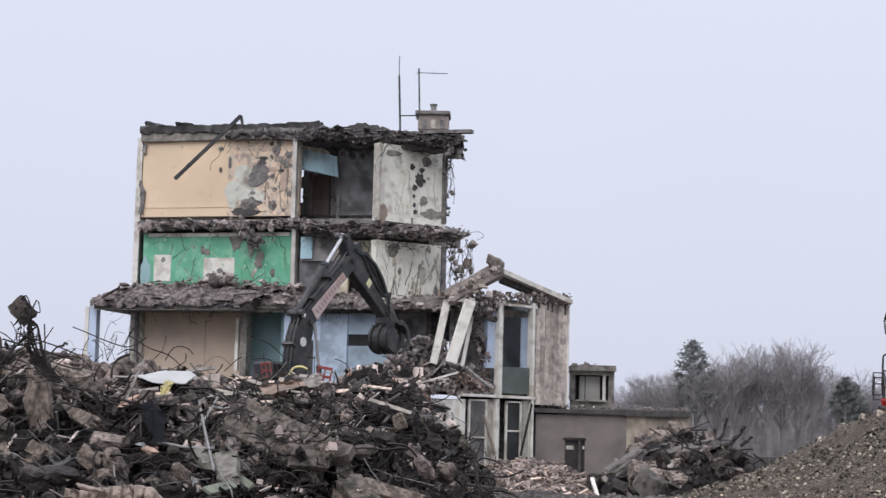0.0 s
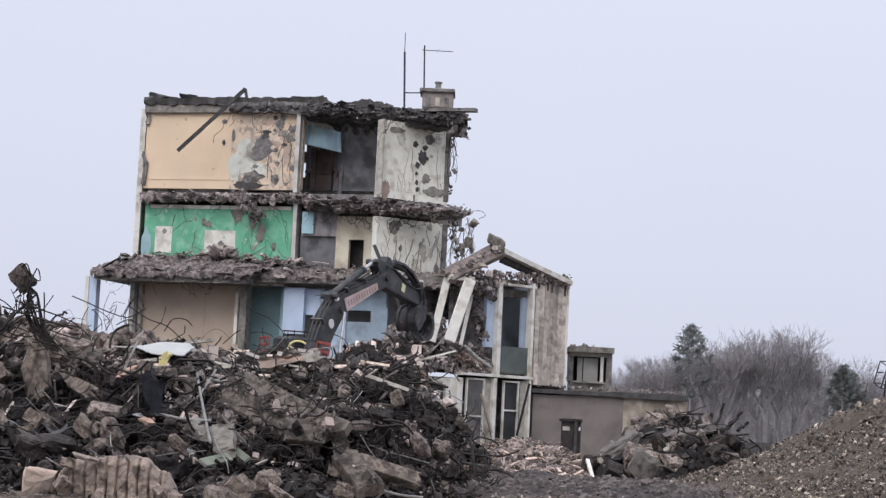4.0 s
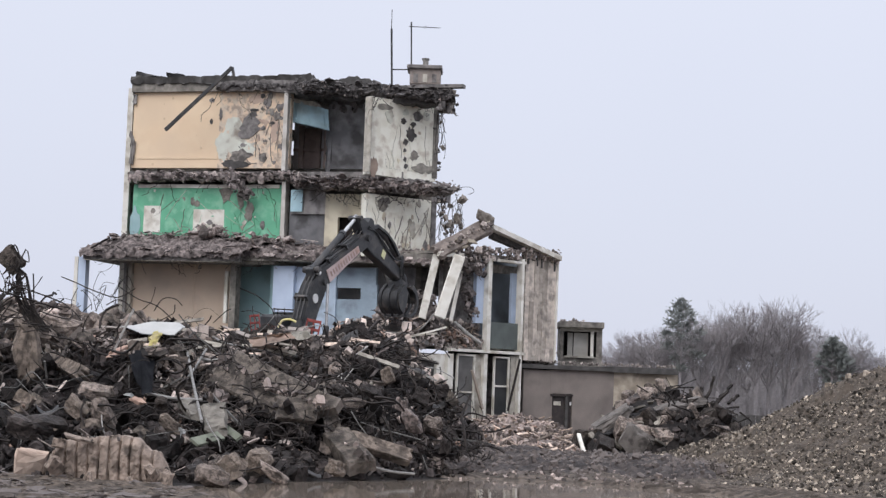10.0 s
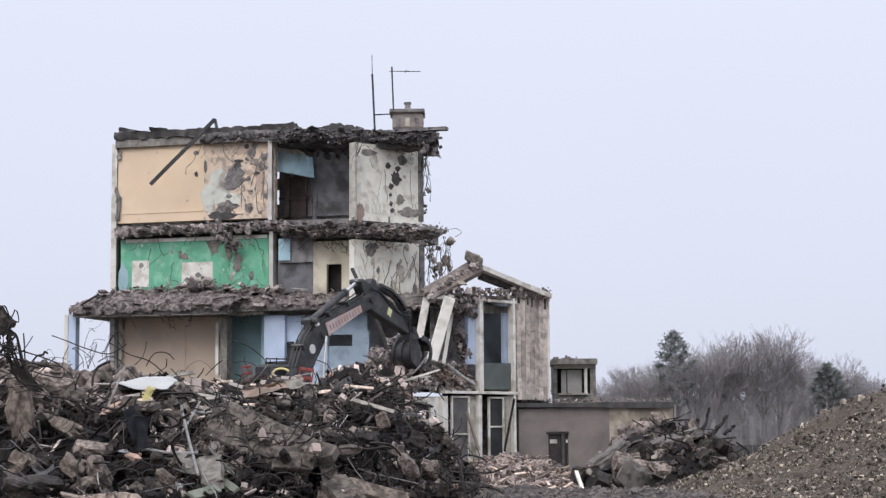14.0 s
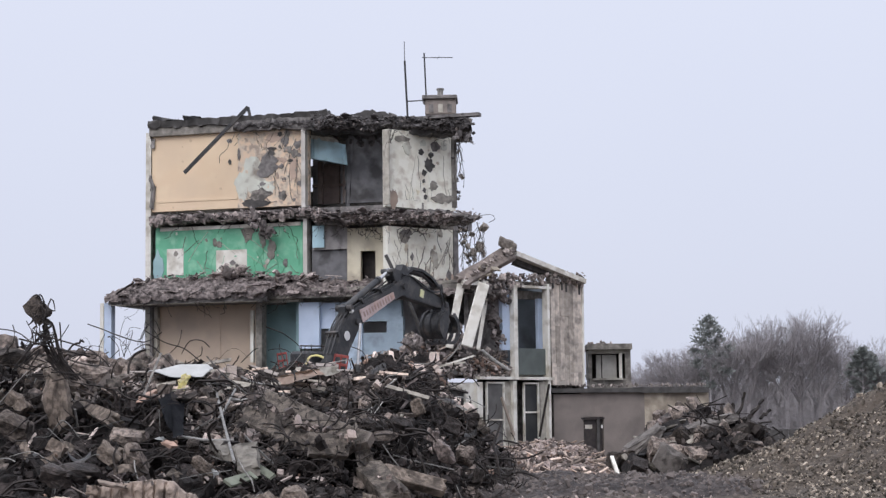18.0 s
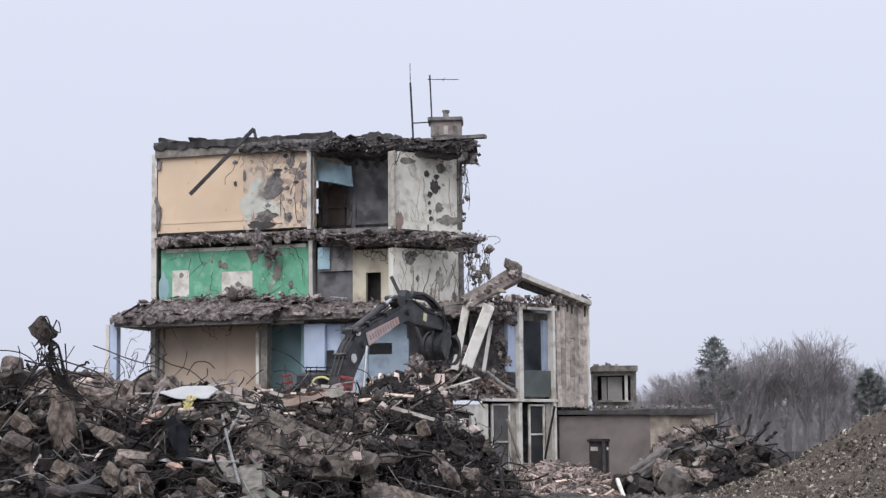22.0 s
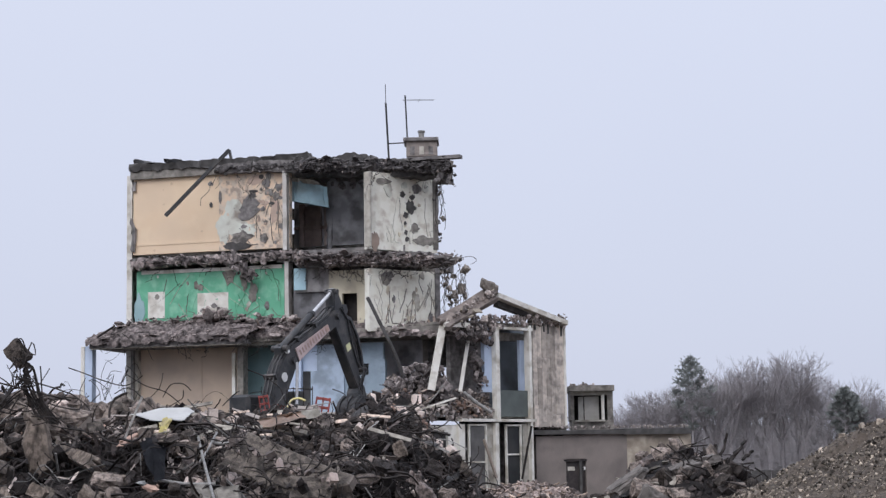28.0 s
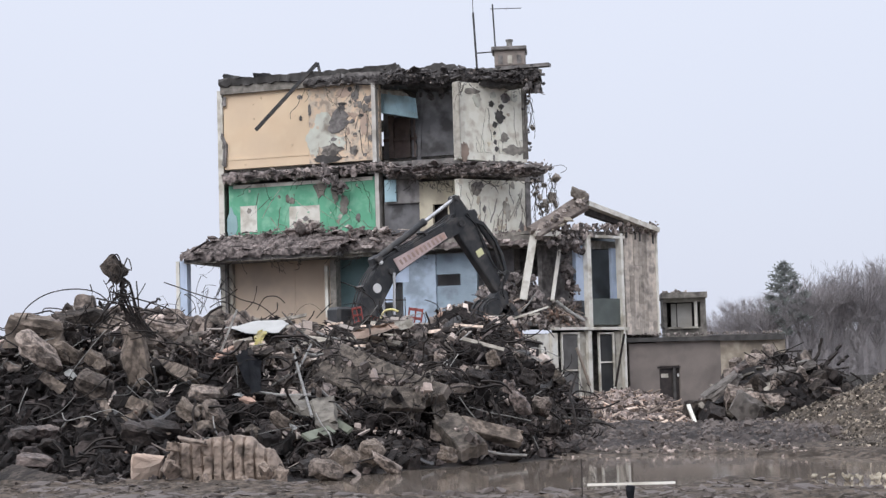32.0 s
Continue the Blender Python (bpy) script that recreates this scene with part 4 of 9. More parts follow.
torn("roof_layer", [(-6.24, 77.96, 15.09), (-5.38, 77.73, 15.37), (-4.85, 77.59, 15.26), (-3.74, 77.29, 14.75), (-6.23, 77.96, 14.69)], 0, 0.8, BLACKISH, bld, 303)
panel("floor_slab", (-15.53, 80.84, 11.21), (-7.89, 78.78, 10.83), CONC_DARK, bld, 0, 9.0, "broken upper floor slab")
torn("floor_slab", [(-7.90, 77.81, 10.87), (-6.55, 77.45, 11.01), (-4.57, 76.91, 10.90), (-2.38, 76.32, 10.75), (-1.05, 75.96, 10.60), (-0.78, 75.89, 10.36), (-1.03, 75.96, 10.12), (-2.36, 76.32, 10.22), (-4.55, 76.91, 10.27), (-6.53, 77.44, 10.37), (-7.89, 77.81, 10.47)], 0.1, 1.0, CONC_DARK, bld, 305, "broken upper floor slab")
panel("floor_slab", (-8.13, 81.07, 11.20), (-2.46, 79.54, 10.73), CONC_DARK, bld, -2.2, 5.5)
panel("terrace_slab", (-17.05, 79.23, 7.28), (-10.02, 77.47, 7.08), CONC_DARK, bld, 0, 5.0, "projecting terrace slab under rubble")
panel("slab_edge", (-17.02, 79.12, 7.04), (-10.00, 77.36, 7.05), CONC_PALE, bld, 0, 0.2)
panel("terrace_slab", (-10.12, 78.18, 7.59), (-1.49, 75.85, 7.18), CONCRETE, bld, 0, 2.5, "broken lower floor slab")
panel("terrace_slab", (-16.19, 84.01, 7.88), (-10.68, 82.63, 7.44), CONCRETE, bld, 0, 6.5)
panel("terrace_slab", (-10.44, 80.67, 7.73), (-2.33, 78.48, 7.35), CONCRETE, bld, 0, 8.0)
panel("lintel", (-10.08, 78.67, 7.34), (-8.44, 78.23, 7.06), CONC_PALE, bld, -0.2, 0.3)
panel("ground_slab", (-15.44, 81.02, 3.40), (-1.45, 77.24, 3.34), CONCRETE, bld, -1.5, 7.0)
# middle bay, top storey
torn("blue_lintel", [(-8.16, 79.65, 14.52), (-7.35, 79.63, 14.36), (-6.56, 79.62, 14.15), (-6.48, 79.60, 13.24), (-7.31, 79.63, 13.40), (-8.12, 79.64, 13.55)], 0, 0.25, SKYBLUE, bld, 318, "sky-blue wall panel above a gap", 0.015)
torn("lintel_cap", [(-8.20, 79.57, 14.60), (-7.34, 79.53, 14.49), (-6.92, 79.62, 14.37), (-6.91, 79.62, 14.22), (-8.20, 79.56, 14.45)], 0, 0.25, CONC_PALE, bld, 319, "", 0.02)
panel("back_wall", (-8.73, 86.64, 16.31), (-4.89, 85.60, 12.30), PALEDWALL, bld, 0, 0.2)
panel("window_post", (-8.04, 82.45, 13.77), (-7.83, 82.39, 11.81), BROWNFRAME, bld, -0.1, 0.1)
panel("window_post", (-7.24, 82.23, 13.76), (-7.04, 82.18, 11.81), BROWNFRAME, bld, -0.1, 0.1)
panel("window_post", (-6.80, 81.62, 13.69), (-6.52, 81.54, 11.74), BROWNFRAME, bld, -0.15, 0.15)
panel("window_rail", (-8.32, 82.53, 12.73), (-6.80, 82.12, 12.61), BROWNFRAME, bld, -0.05, 0.05)
panel("window_pane", (-7.92, 82.62, 13.70), (-7.19, 82.42, 11.84), BROWNFRAME, bld, 0, 0.05)
panel("window_pane", (-7.12, 82.40, 13.69), (-6.79, 82.31, 11.83), PALEDWALL, bld, 0, 0.05)
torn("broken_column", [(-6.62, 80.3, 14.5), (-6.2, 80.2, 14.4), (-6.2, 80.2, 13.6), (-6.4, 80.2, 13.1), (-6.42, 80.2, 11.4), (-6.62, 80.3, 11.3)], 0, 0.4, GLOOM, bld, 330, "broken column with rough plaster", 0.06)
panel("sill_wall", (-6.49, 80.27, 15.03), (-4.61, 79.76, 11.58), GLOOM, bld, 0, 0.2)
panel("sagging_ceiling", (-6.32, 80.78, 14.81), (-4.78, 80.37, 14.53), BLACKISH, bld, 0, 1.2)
panel("plaster_flap", (-5.33, 80.32, 14.45), (-4.91, 80.20, 13.99), CONC_PALE, bld, 0, 0.05)
# middle bay, second storey
panel("bay_wall", (-7.95, 78.79, 10.41), (-6.38, 78.36, 9.35), BAYGREY, bld, 0, 0.25)
panel("blue_strip", (-7.94, 78.69, 10.40), (-7.41, 78.55, 9.44), SKYBLUE, bld, -0.05, 0.0)
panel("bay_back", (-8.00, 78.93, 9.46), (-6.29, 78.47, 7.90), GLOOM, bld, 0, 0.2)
panel("cream_wall", (-6.39, 78.21, 10.22), (-5.80, 78.06, 7.71), CREAM, bld, 0, 0.25, "cream plaster wall")
panel("cream_wall", (-5.94, 78.10, 10.22), (-5.01, 77.84, 9.21), CREAM, bld, 0, 0.25)
panel("cream_wall", (-5.14, 77.88, 10.22), (-4.47, 77.69, 7.72), CREAM, bld, 0, 0.25)
# Dark panel behind the doorway stands for the unlit room beyond.
panel("doorway_dark_panel", (-5.96, 78.84, 9.28), (-5.06, 78.60, 7.78), DARKWOOD, bld, 0, 0.1)
# white walls
panel("white_wall", (-4.51, 76.37, 14.28), (-1.65, 78.51, 10.94), WHITEWALL, bld, 0, 0.35, "flaking white wall with round holes")
panel("wall_pillar", (-4.50, 76.17, 14.25), (-4.44, 76.22, 11.02), CONC_PALE, bld, -0.1, 0.3)
panel("white_wall", (-4.52, 76.36, 10.11), (-1.57, 78.57, 7.43), WHITEWALL, bld, 0, 0.35, "flaking white wall with rebar scars")
panel("torn_edge", (-1.86, 78.45, 14.48), (-1.66, 78.60, 11.09), CONCRETE, bld, -0.12, 0.3)
panel("torn_edge", (-1.83, 78.47, 10.33), (-1.63, 78.63, 7.68), CONC_DARK, bld, -0.12, 0.3)
# lower storey rooms
panel("teal_wall", (-10.32, 80.64, 7.28), (-8.54, 80.16, 3.95), TEAL, bld, 0, 0.2, "teal painted room wall")
panel("blue_wall", (-8.52, 78.25, 7.01), (-7.61, 78.01, 5.01), PALEBLUE, bld, 0, 0.25, "pale blue wall strip")
panel("room_partition", (-8.52, 78.95, 7.20), (-8.61, 80.18, 3.95), TEAL, bld, 0, 0.2)
panel("blue_wall", (-7.77, 78.35, 6.99), (-6.92, 78.12, 5.87), PALEBLUE, bld, 0, 0.25)
panel("blue_wall", (-7.21, 78.20, 6.99), (-5.74, 77.80, 4.08), DUSTBLUE, bld, 0, 0.25)
panel("blue_wall", (-5.85, 77.93, 7.01), (-4.01, 77.43, 6.13), BLUEGREY, bld, 0, 0.25)
panel("blue_wall", (-5.80, 77.92, 5.64), (-4.39, 77.54, 4.11), BLUEGREY, bld, 0, 0.25)
panel("blue_wall", (-4.66, 77.61, 6.29), (-3.94, 77.42, 4.12), BLUEGREY, bld, 0, 0.25)
panel("room_back", (-8.73, 80.81, 7.33), (-1.61, 78.89, 3.74), PALEDWALL, bld, 0, 0.2)
panel("torn_wall", (-2.10, 78.58, 7.66), (-0.95, 79.44, 6.01), CONC_DARK, bld, 0, 0.4)

# ---- right wing ----
wing = root("window_wing", "wrecked side wing with white window frames and concrete planks", "building")
panel("blue_jamb", (0.31, 76.26, 7.50), (0.82, 76.78, 4.77), PALEBLUE, wing, 0, 0.2, "pale blue jamb panel")
panel("post", (0.72, 76.47, 7.53), (0.88, 76.63, 3.56), WHITEPAINT, wing, -0.12, 0.15)
panel("lintel", (0.84, 76.59, 7.55), (2.38, 78.14, 7.44), WHITEPAINT, wing, -0.1, 0.2)
panel("post", (2.17, 77.93, 7.66), (2.27, 78.02, 0.67), WHITEPAINT, wing, -0.14, 0.2)
panel("spandrel", (0.91, 76.72, 4.86), (2.31, 78.11, 3.74), GREYPANEL, wing, 0, 0.12, "grey-green glazed spandrel panel")
panel("blue_reveal", (1.85, 78.11, 7.05), (2.29, 78.55, 4.83), PALEBLUE, wing, 0, 0.15)
panel("room_head", (0.86, 77.81, 7.39), (2.28, 79.23, 7.04), CONCRETE, wing, 0, 0.2)
panel("room_back", (0.29, 78.25, 7.66), (2.40, 80.35, 3.90), DUSKBLUE, wing, 0, 0.2)
panel("transom", (-0.76, 75.00, 3.64), (2.41, 78.17, 3.52), WHITEPAINT, wing, -0.16, 0.25)
panel("mullion", (0.66, 76.42, 3.48), (0.81, 76.57, 0.89), WHITEPAINT, wing, -0.1, 0.15)
panel("plank_wall", (2.39, 78.20, 7.81), (3.88, 79.69, 3.38), CONC_PALE, wing, 0.05, 0.4, "board-marked concrete end wall")
panel("pilaster", (3.81, 79.57, 7.81), (3.88, 79.64, 3.32), WHITEPAINT, wing, -0.05, 0.5)
panel("lower_back", (-1.91, 76.34, 3.43), (2.60, 80.86, 0.64), CONC_DARK, wing, 0, 0.2)
panel("white_infill", (1.89, 77.73, 3.45), (2.34, 78.18, 0.67), CONC_PALE, wing, 0, 0.1)
panel("white_infill", (0.23, 76.07, 3.44), (0.77, 76.61, 0.65), CONC_PALE, wing, 0, 0.1)
panel("white_infill", (-1.85, 74.00, 3.33), (-0.70, 75.16, 3.08), WHITEPAINT, wing, 0, 0.2)
panel("white_infill", (-1.24, 74.62, 3.36), (-0.63, 75.23, 0.63), WHITEPAINT, wing, 0, 0.2)
panel("wing_floor", (-0.84, 75.22, 3.76), (3.99, 80.05, 3.69), CONCRETE, wing, 0, 4.0)
panel("wing_roof", (-0.95, 75.11, 7.62), (2.43, 78.49, 7.74), CONCRETE, wing, 0, 3.0)
part("wing_rear", wall(bmesh.new(), (-0.63, 79.63, 7.78), (3.81, 84.07, 8.25), 0, 7.2, 0, 0.3), CONC_DARK, wing)
part("wing_end", wall(bmesh.new(), (3.88, 79.93, 7.94), (3.81, 84.07, 8.25), 0, 7.2, 0, 0.3), CONCRETE, wing)

annex = root("annex", "flat-roofed grey rendered annex with a dark door", "building")
panel("front_wall", (2.48, 78.41, 2.92), (3.77, 78.87, -0.64), RENDERGREY, annex, 0, 0.3, "grey-brown rendered wall")
panel("front_wall", (3.68, 78.83, 2.96), (4.69, 79.18, 1.93), RENDERGREY, annex, 0, 0.3)
panel("front_wall", (4.66, 79.18, 2.99), (6.50, 79.82, -0.59), RENDERGREY, annex, 0, 0.3)
panel("side_wall", (6.42, 79.81, 2.95), (9.43, 80.87, -0.54), RENDERPALE, annex, 0, 0.3, "damp-stained cream rendered wall")
panel("fascia", (2.40, 78.18, 3.16), (6.48, 79.61, 2.98), BLACKISH, annex, 0, 6.0, "dark flat roof edge")
panel("fascia", (6.37, 79.57, 3.20), (9.41, 80.64, 2.95), BLACKISH, annex, 0, 6.0)
panel("annex_rear", (2.68, 84.48, 3.01), (10.16, 87.10, -0.72), RENDERGREY, annex, 0, 0.3)



# ---- damage on the building ----
def spread(rng, a, b, n, dy=(-0.3, 0.6), dz=(-0.2, 0.3), s=(0.15, 0.5), power=1.6):
    out = []
    for _ in range(n):
        k = rng.random()
        p = Vector(a).lerp(Vector(b), k)
        out.append((p.x + rng.uniform(-0.15, 0.15), p.y + rng.uniform(*dy), p.z + rng.uniform(*dz), s[0] + (s[1] - s[0]) * rng.random() ** power))
    return out


rng = random.Random(21)
debris = root("slab_debris", "dark broken concrete and bars hanging off the torn slab edges", "rubble")
crumbled("broken_edge", (-7.95, 77.95, 15.0), (-1.0, 76.05, 14.48), 0.2, 0.42, FELT, debris, 5.0, 0.2, 0.9, "sagging torn roofing and concrete")
crumbled("broken_edge", (-11.6, 79.55, 15.05), (-7.3, 78.4, 15.02), 0.16, 0.2, FELT, debris, 9.0, 0.1, 0.6)
crumbled("broken_edge", (-15.5, 80.5, 11.02), (-7.85, 78.45, 10.98), 0.2, 0.3, CRUMBLE, debris, 13.0, 0.07, 0.5, "crumbled concrete floor edge")
crumbled("broken_edge", (-7.9, 77.55, 10.78), (-1.7, 75.9, 10.42), 0.2, 0.3, CRUMBLE, debris, 21.0, 0.24, 0.8, "crumbled concrete floor edge")
crumbled("broken_edge", (-1.9, 76.0, 10.45), (-0.55, 75.62, 10.38), 0.14, 0.16, CONC_DARK, debris, 24.0, 0.06, 0.5)
heap_of("roof_litter", spread(rng, (-15.54, 81.05, 15.58), (-7.32, 78.83, 15.53), 26, (0, 1.2), (-0.06, 0.02), (0.2, 0.7)), FELT, debris, kinds=FLAKES, seed=31, lean=0.12)
heap_of("felt_litter", spread(rng, (-7.71, 77.96, 14.98), (-1.17, 76.19, 14.55), 120, (-0.5, 0.5), (-0.35, 0.25), (0.1, 0.6), 2.0), FELT, debris, kinds=FLAKES + SLABS, seed=334, lean=0.35)
heap_of("felt_grit", spread(rng, (-7.71, 77.96, 14.90), (-1.17, 76.19, 14.45), 90, (-0.4, 0.4), (-0.4, 0.2), (0.04, 0.16), 2.0), DUSTPALE, debris, kinds=GRIT, seed=34)
heap_of("ceiling_rag", spread(rng, (-6.37, 78.60, 14.45), (-4.60, 78.12, 14.2), 26, (-0.3, 0.8), (-0.35, 0.2), (0.15, 0.5)), FELT, debris, kinds=FLAKES + SLABS, seed=336)
heap_of("floor_debris", spread(rng, (-15.39, 80.36, 11.05), (-7.86, 78.32, 11.02), 130, (-0.2, 0.25), (-0.3, 0.22), (0.06, 0.36), 2.2), DUSTMISTRUB, debris, kinds=SLABS + FLAKES, seed=35, lean=0.4)
heap_of("floor_grit", spread(rng, (-15.38, 80.35, 11.0), (-7.86, 78.32, 10.95), 150, (-0.15, 0.3), (-0.25, 0.2), (0.03, 0.14)), DUSTMISTRUB, debris, kinds=GRIT, seed=36)
heap_of("bay_grit", spread(rng, (-7.89, 77.5, 10.86), (-0.63, 75.55, 10.35), 260, (-0.3, 0.5), (-0.36, 0.25), (0.03, 0.16), 2.2), DUSTMISTRUB, debris, kinds=GRIT, seed=37)
heap_of("bay_pale_grit", spread(rng, (-7.88, 77.45, 10.92), (-0.44, 75.45, 10.45), 90, (-0.3, 0.5), (-0.25, 0.2), (0.04, 0.2), 2.2), DUSTPALE, debris, kinds=GRIT, seed=38)
heap_of("bay_litter", spread(rng, (-7.77, 77.48, 10.80), (-0.98, 75.6, 10.36), 210, (-0.35, 0.3), (-0.34, 0.24), (0.08, 0.42), 2.0), DUSTMISTRUB, debris, kinds=SLABS + FLAKES, seed=338, lean=0.35)
mantle("rubble_bed", (-17.2, 79.05, 7.42), (-9.9, 77.25, 7.48), (-15.2, 80.85, 8.42), (-8.1, 79.0, 8.3), TERRACE, debris, 31.0, 0.22, 0.17, label="bed of dusty rubble on the terrace")
mantle("rubble_bed", (-10.25, 78.1, 7.62), (-1.35, 75.75, 7.42), (-8.2, 79.3, 8.25), (-1.5, 77.5, 7.78), TERRACE, debris, 37.0, 0.26, 0.16, label="bed of dusty rubble on the floor slab")
TERR = [((-17.21, 79.27, 7.45), (-15.09, 80.74, 8.41), 110), ((-15.25, 80.28, 8.27), (-10.96, 79.20, 8.55), 240), ((-16.74, 79.15, 7.55), (-9.83, 77.42, 7.58), 240), ((-11.03, 78.83, 8.36), (-7.72, 77.93, 8.13), 140), ((-10.20, 78.31, 7.68), (-1.31, 75.91, 7.46), 260), ((-8.03, 78.62, 8.1), (-1.21, 76.78, 7.72), 170)]
for i, (a, b, n) in enumerate(TERR):
    heap_of("terrace_rubble", spread(rng, a, b, n, (-0.3, 1.2), (-0.25, 0.14), (0.04, 0.26), 2.2), TERRTONE, debris, kinds=GRIT, seed=40 + i)
    heap_of("terrace_slab", spread(rng, a, b, n // 5, (-0.4, 1.0), (-0.25, 0.1), (0.15, 0.6)), TERRTONE, debris, kinds=SLABS + FLAKES, seed=240 + i, lean=0.3)
    heap_of("terrace_stick", spread(rng, a, b, n // 24, (-0.6, 1.0), (-0.3, 0.3), (0.4, 1.0)), DUSTPALE if i % 2 else DUSTMISTRUB, debris, kinds=SPLINTS, seed=50 + i, stretch=(1.3, 0.14, 0.25), lean=0.5)
heap_of("broken_plaster", spread(rng, (-11.0, 78.9, 11.1), (-9.75, 78.7, 10.1), 80, (-0.1, 0.3), (-0.35, 0.3), (0.1, 0.42)), DUSTMISTRUB, debris, kinds=SLABS + GRIT, seed=60)
heap_of("terrace_heap", spread(rng, (-12.14, 79.60, 8.65), (-10.98, 79.31, 8.71), 26, (-0.3, 0.4), (-0.4, 0.1), (0.15, 0.5)), TERRTONE, debris, seed=61)
heap_of("window_debris", spread(rng, (-1.17, 74.58, 7.38), (3.86, 79.62, 7.86), 330, (-0.3, 0.6), (-0.1, 0.42), (0.06, 0.34)), DUSTPALE, debris, kinds=GRIT, seed=62)
heap_of("window_brick_debris", spread(rng, (-0.48, 75.28, 7.64), (3.86, 79.62, 7.91), 60, (-0.4, 0.3), (-0.1, 0.25), (0.1, 0.3)), TERRTONE, debris, kinds=GRIT, seed=63)
heap_of("hanging_debris", spread(rng, (-0.75, 74.95, 7.5), (0.62, 76.25, 7.15), 120, (-0.2, 0.5), (-0.4, 0.25), (0.1, 0.42)), DUSTMISTRUB, debris, kinds=BLOCKS + GRIT, seed=64)
heap_of("hanging_debris", spread(rng, (-0.3, 75.9, 6.9), (0.3, 76.4, 4.6), 90, (-0.1, 0.5), (-0.4, 0.3), (0.1, 0.42)), DUSTMISTRUB, debris, kinds=BLOCKS + GRIT, seed=65)
panel("corner_back", (-1.13, 76.53, 7.44), (0.48, 78.14, 3.64), CONC_DARK, wing, 0, 0.25)
for k, (a, b, n, m) in enumerate([((-2.16, 74.80, 5.02), (0.21, 77.16, 4.47), 120, DUSTPALE), ((-2.13, 74.33, 4.42), (0.46, 76.92, 3.99), 180, DUSTMISTRUB), ((-1.99, 74.07, 3.95), (0.66, 76.71, 3.80), 200, DUSTPALE), ((-1.44, 74.82, 4.34), (0.58, 76.84, 3.87), 60, BRICKRUB)]):
    heap_of("inner_debris", spread(rng, a, b, n, (-0.4, 0.5), (-0.3, 0.25), (0.08, 0.36), 1.8), m, debris, kinds=GRIT, seed=365 + k)
heap_of("inner_timber", spread(rng, (-2.00, 73.95, 4.53), (0.46, 76.41, 3.98), 34, (-0.4, 0.5), (-0.3, 0.3), (0.3, 0.9)), WOOD, debris, kinds=SPLINTS, seed=370, stretch=(1.3, 0.16, 0.2), lean=0.6)
heap_of("annex_roof_debris", spread(rng, (2.55, 78.44, 3.29), (9.34, 80.81, 3.30), 260, (0, 2), (-0.03, 0.06), (0.03, 0.16)), DUSTPALE, debris, kinds=GRIT, seed=66)
heap_of("room_debris", spread(rng, (-3.99, 78.13, 5.3), (-1.51, 77.46, 4.9), 110, (-1.2, 0.5), (-0.9, 0.3), (0.1, 0.5)), DUSTPALE, debris, seed=67)

heap_of("room_heap", spread(rng, (-3.7, 75.2, 4.7), (-1.3, 75.2, 4.9), 170, (-0.8, 0.8), (-0.5, 0.5), (0.1, 0.5), 1.8), DUSTMISTRUB, debris, kinds=BLOCKS + GRIT, seed=68)
heap_of("room_heap", spread(rng, (-3.2, 75.6, 5.4), (-1.5, 75.6, 5.65), 120, (-0.6, 0.6), (-0.45, 0.4), (0.1, 0.45), 1.8), DUSTMISTRUB, debris, kinds=BLOCKS + GRIT, seed=69)

TILT_W, TILT_B, TILT_R = math.atan(-0.27), math.atan(0.75), math.atan(1.0)


# Holes are flat blackish patches; the dark inside is put into the colour.
def patch(place, rx, rz, material, tilt, seed, depth=0.03, name="fallen_plaster", parent=None, n=19, jag=0.32):
    bm = outline(bmesh.new(), blob(random.Random(seed), rx, rz, n, jag), -depth, 0.01, Matrix.Translation(place) @ Matrix.Rotation(tilt, 4, "Z"))
    return part(name, bm, material, parent or bld)


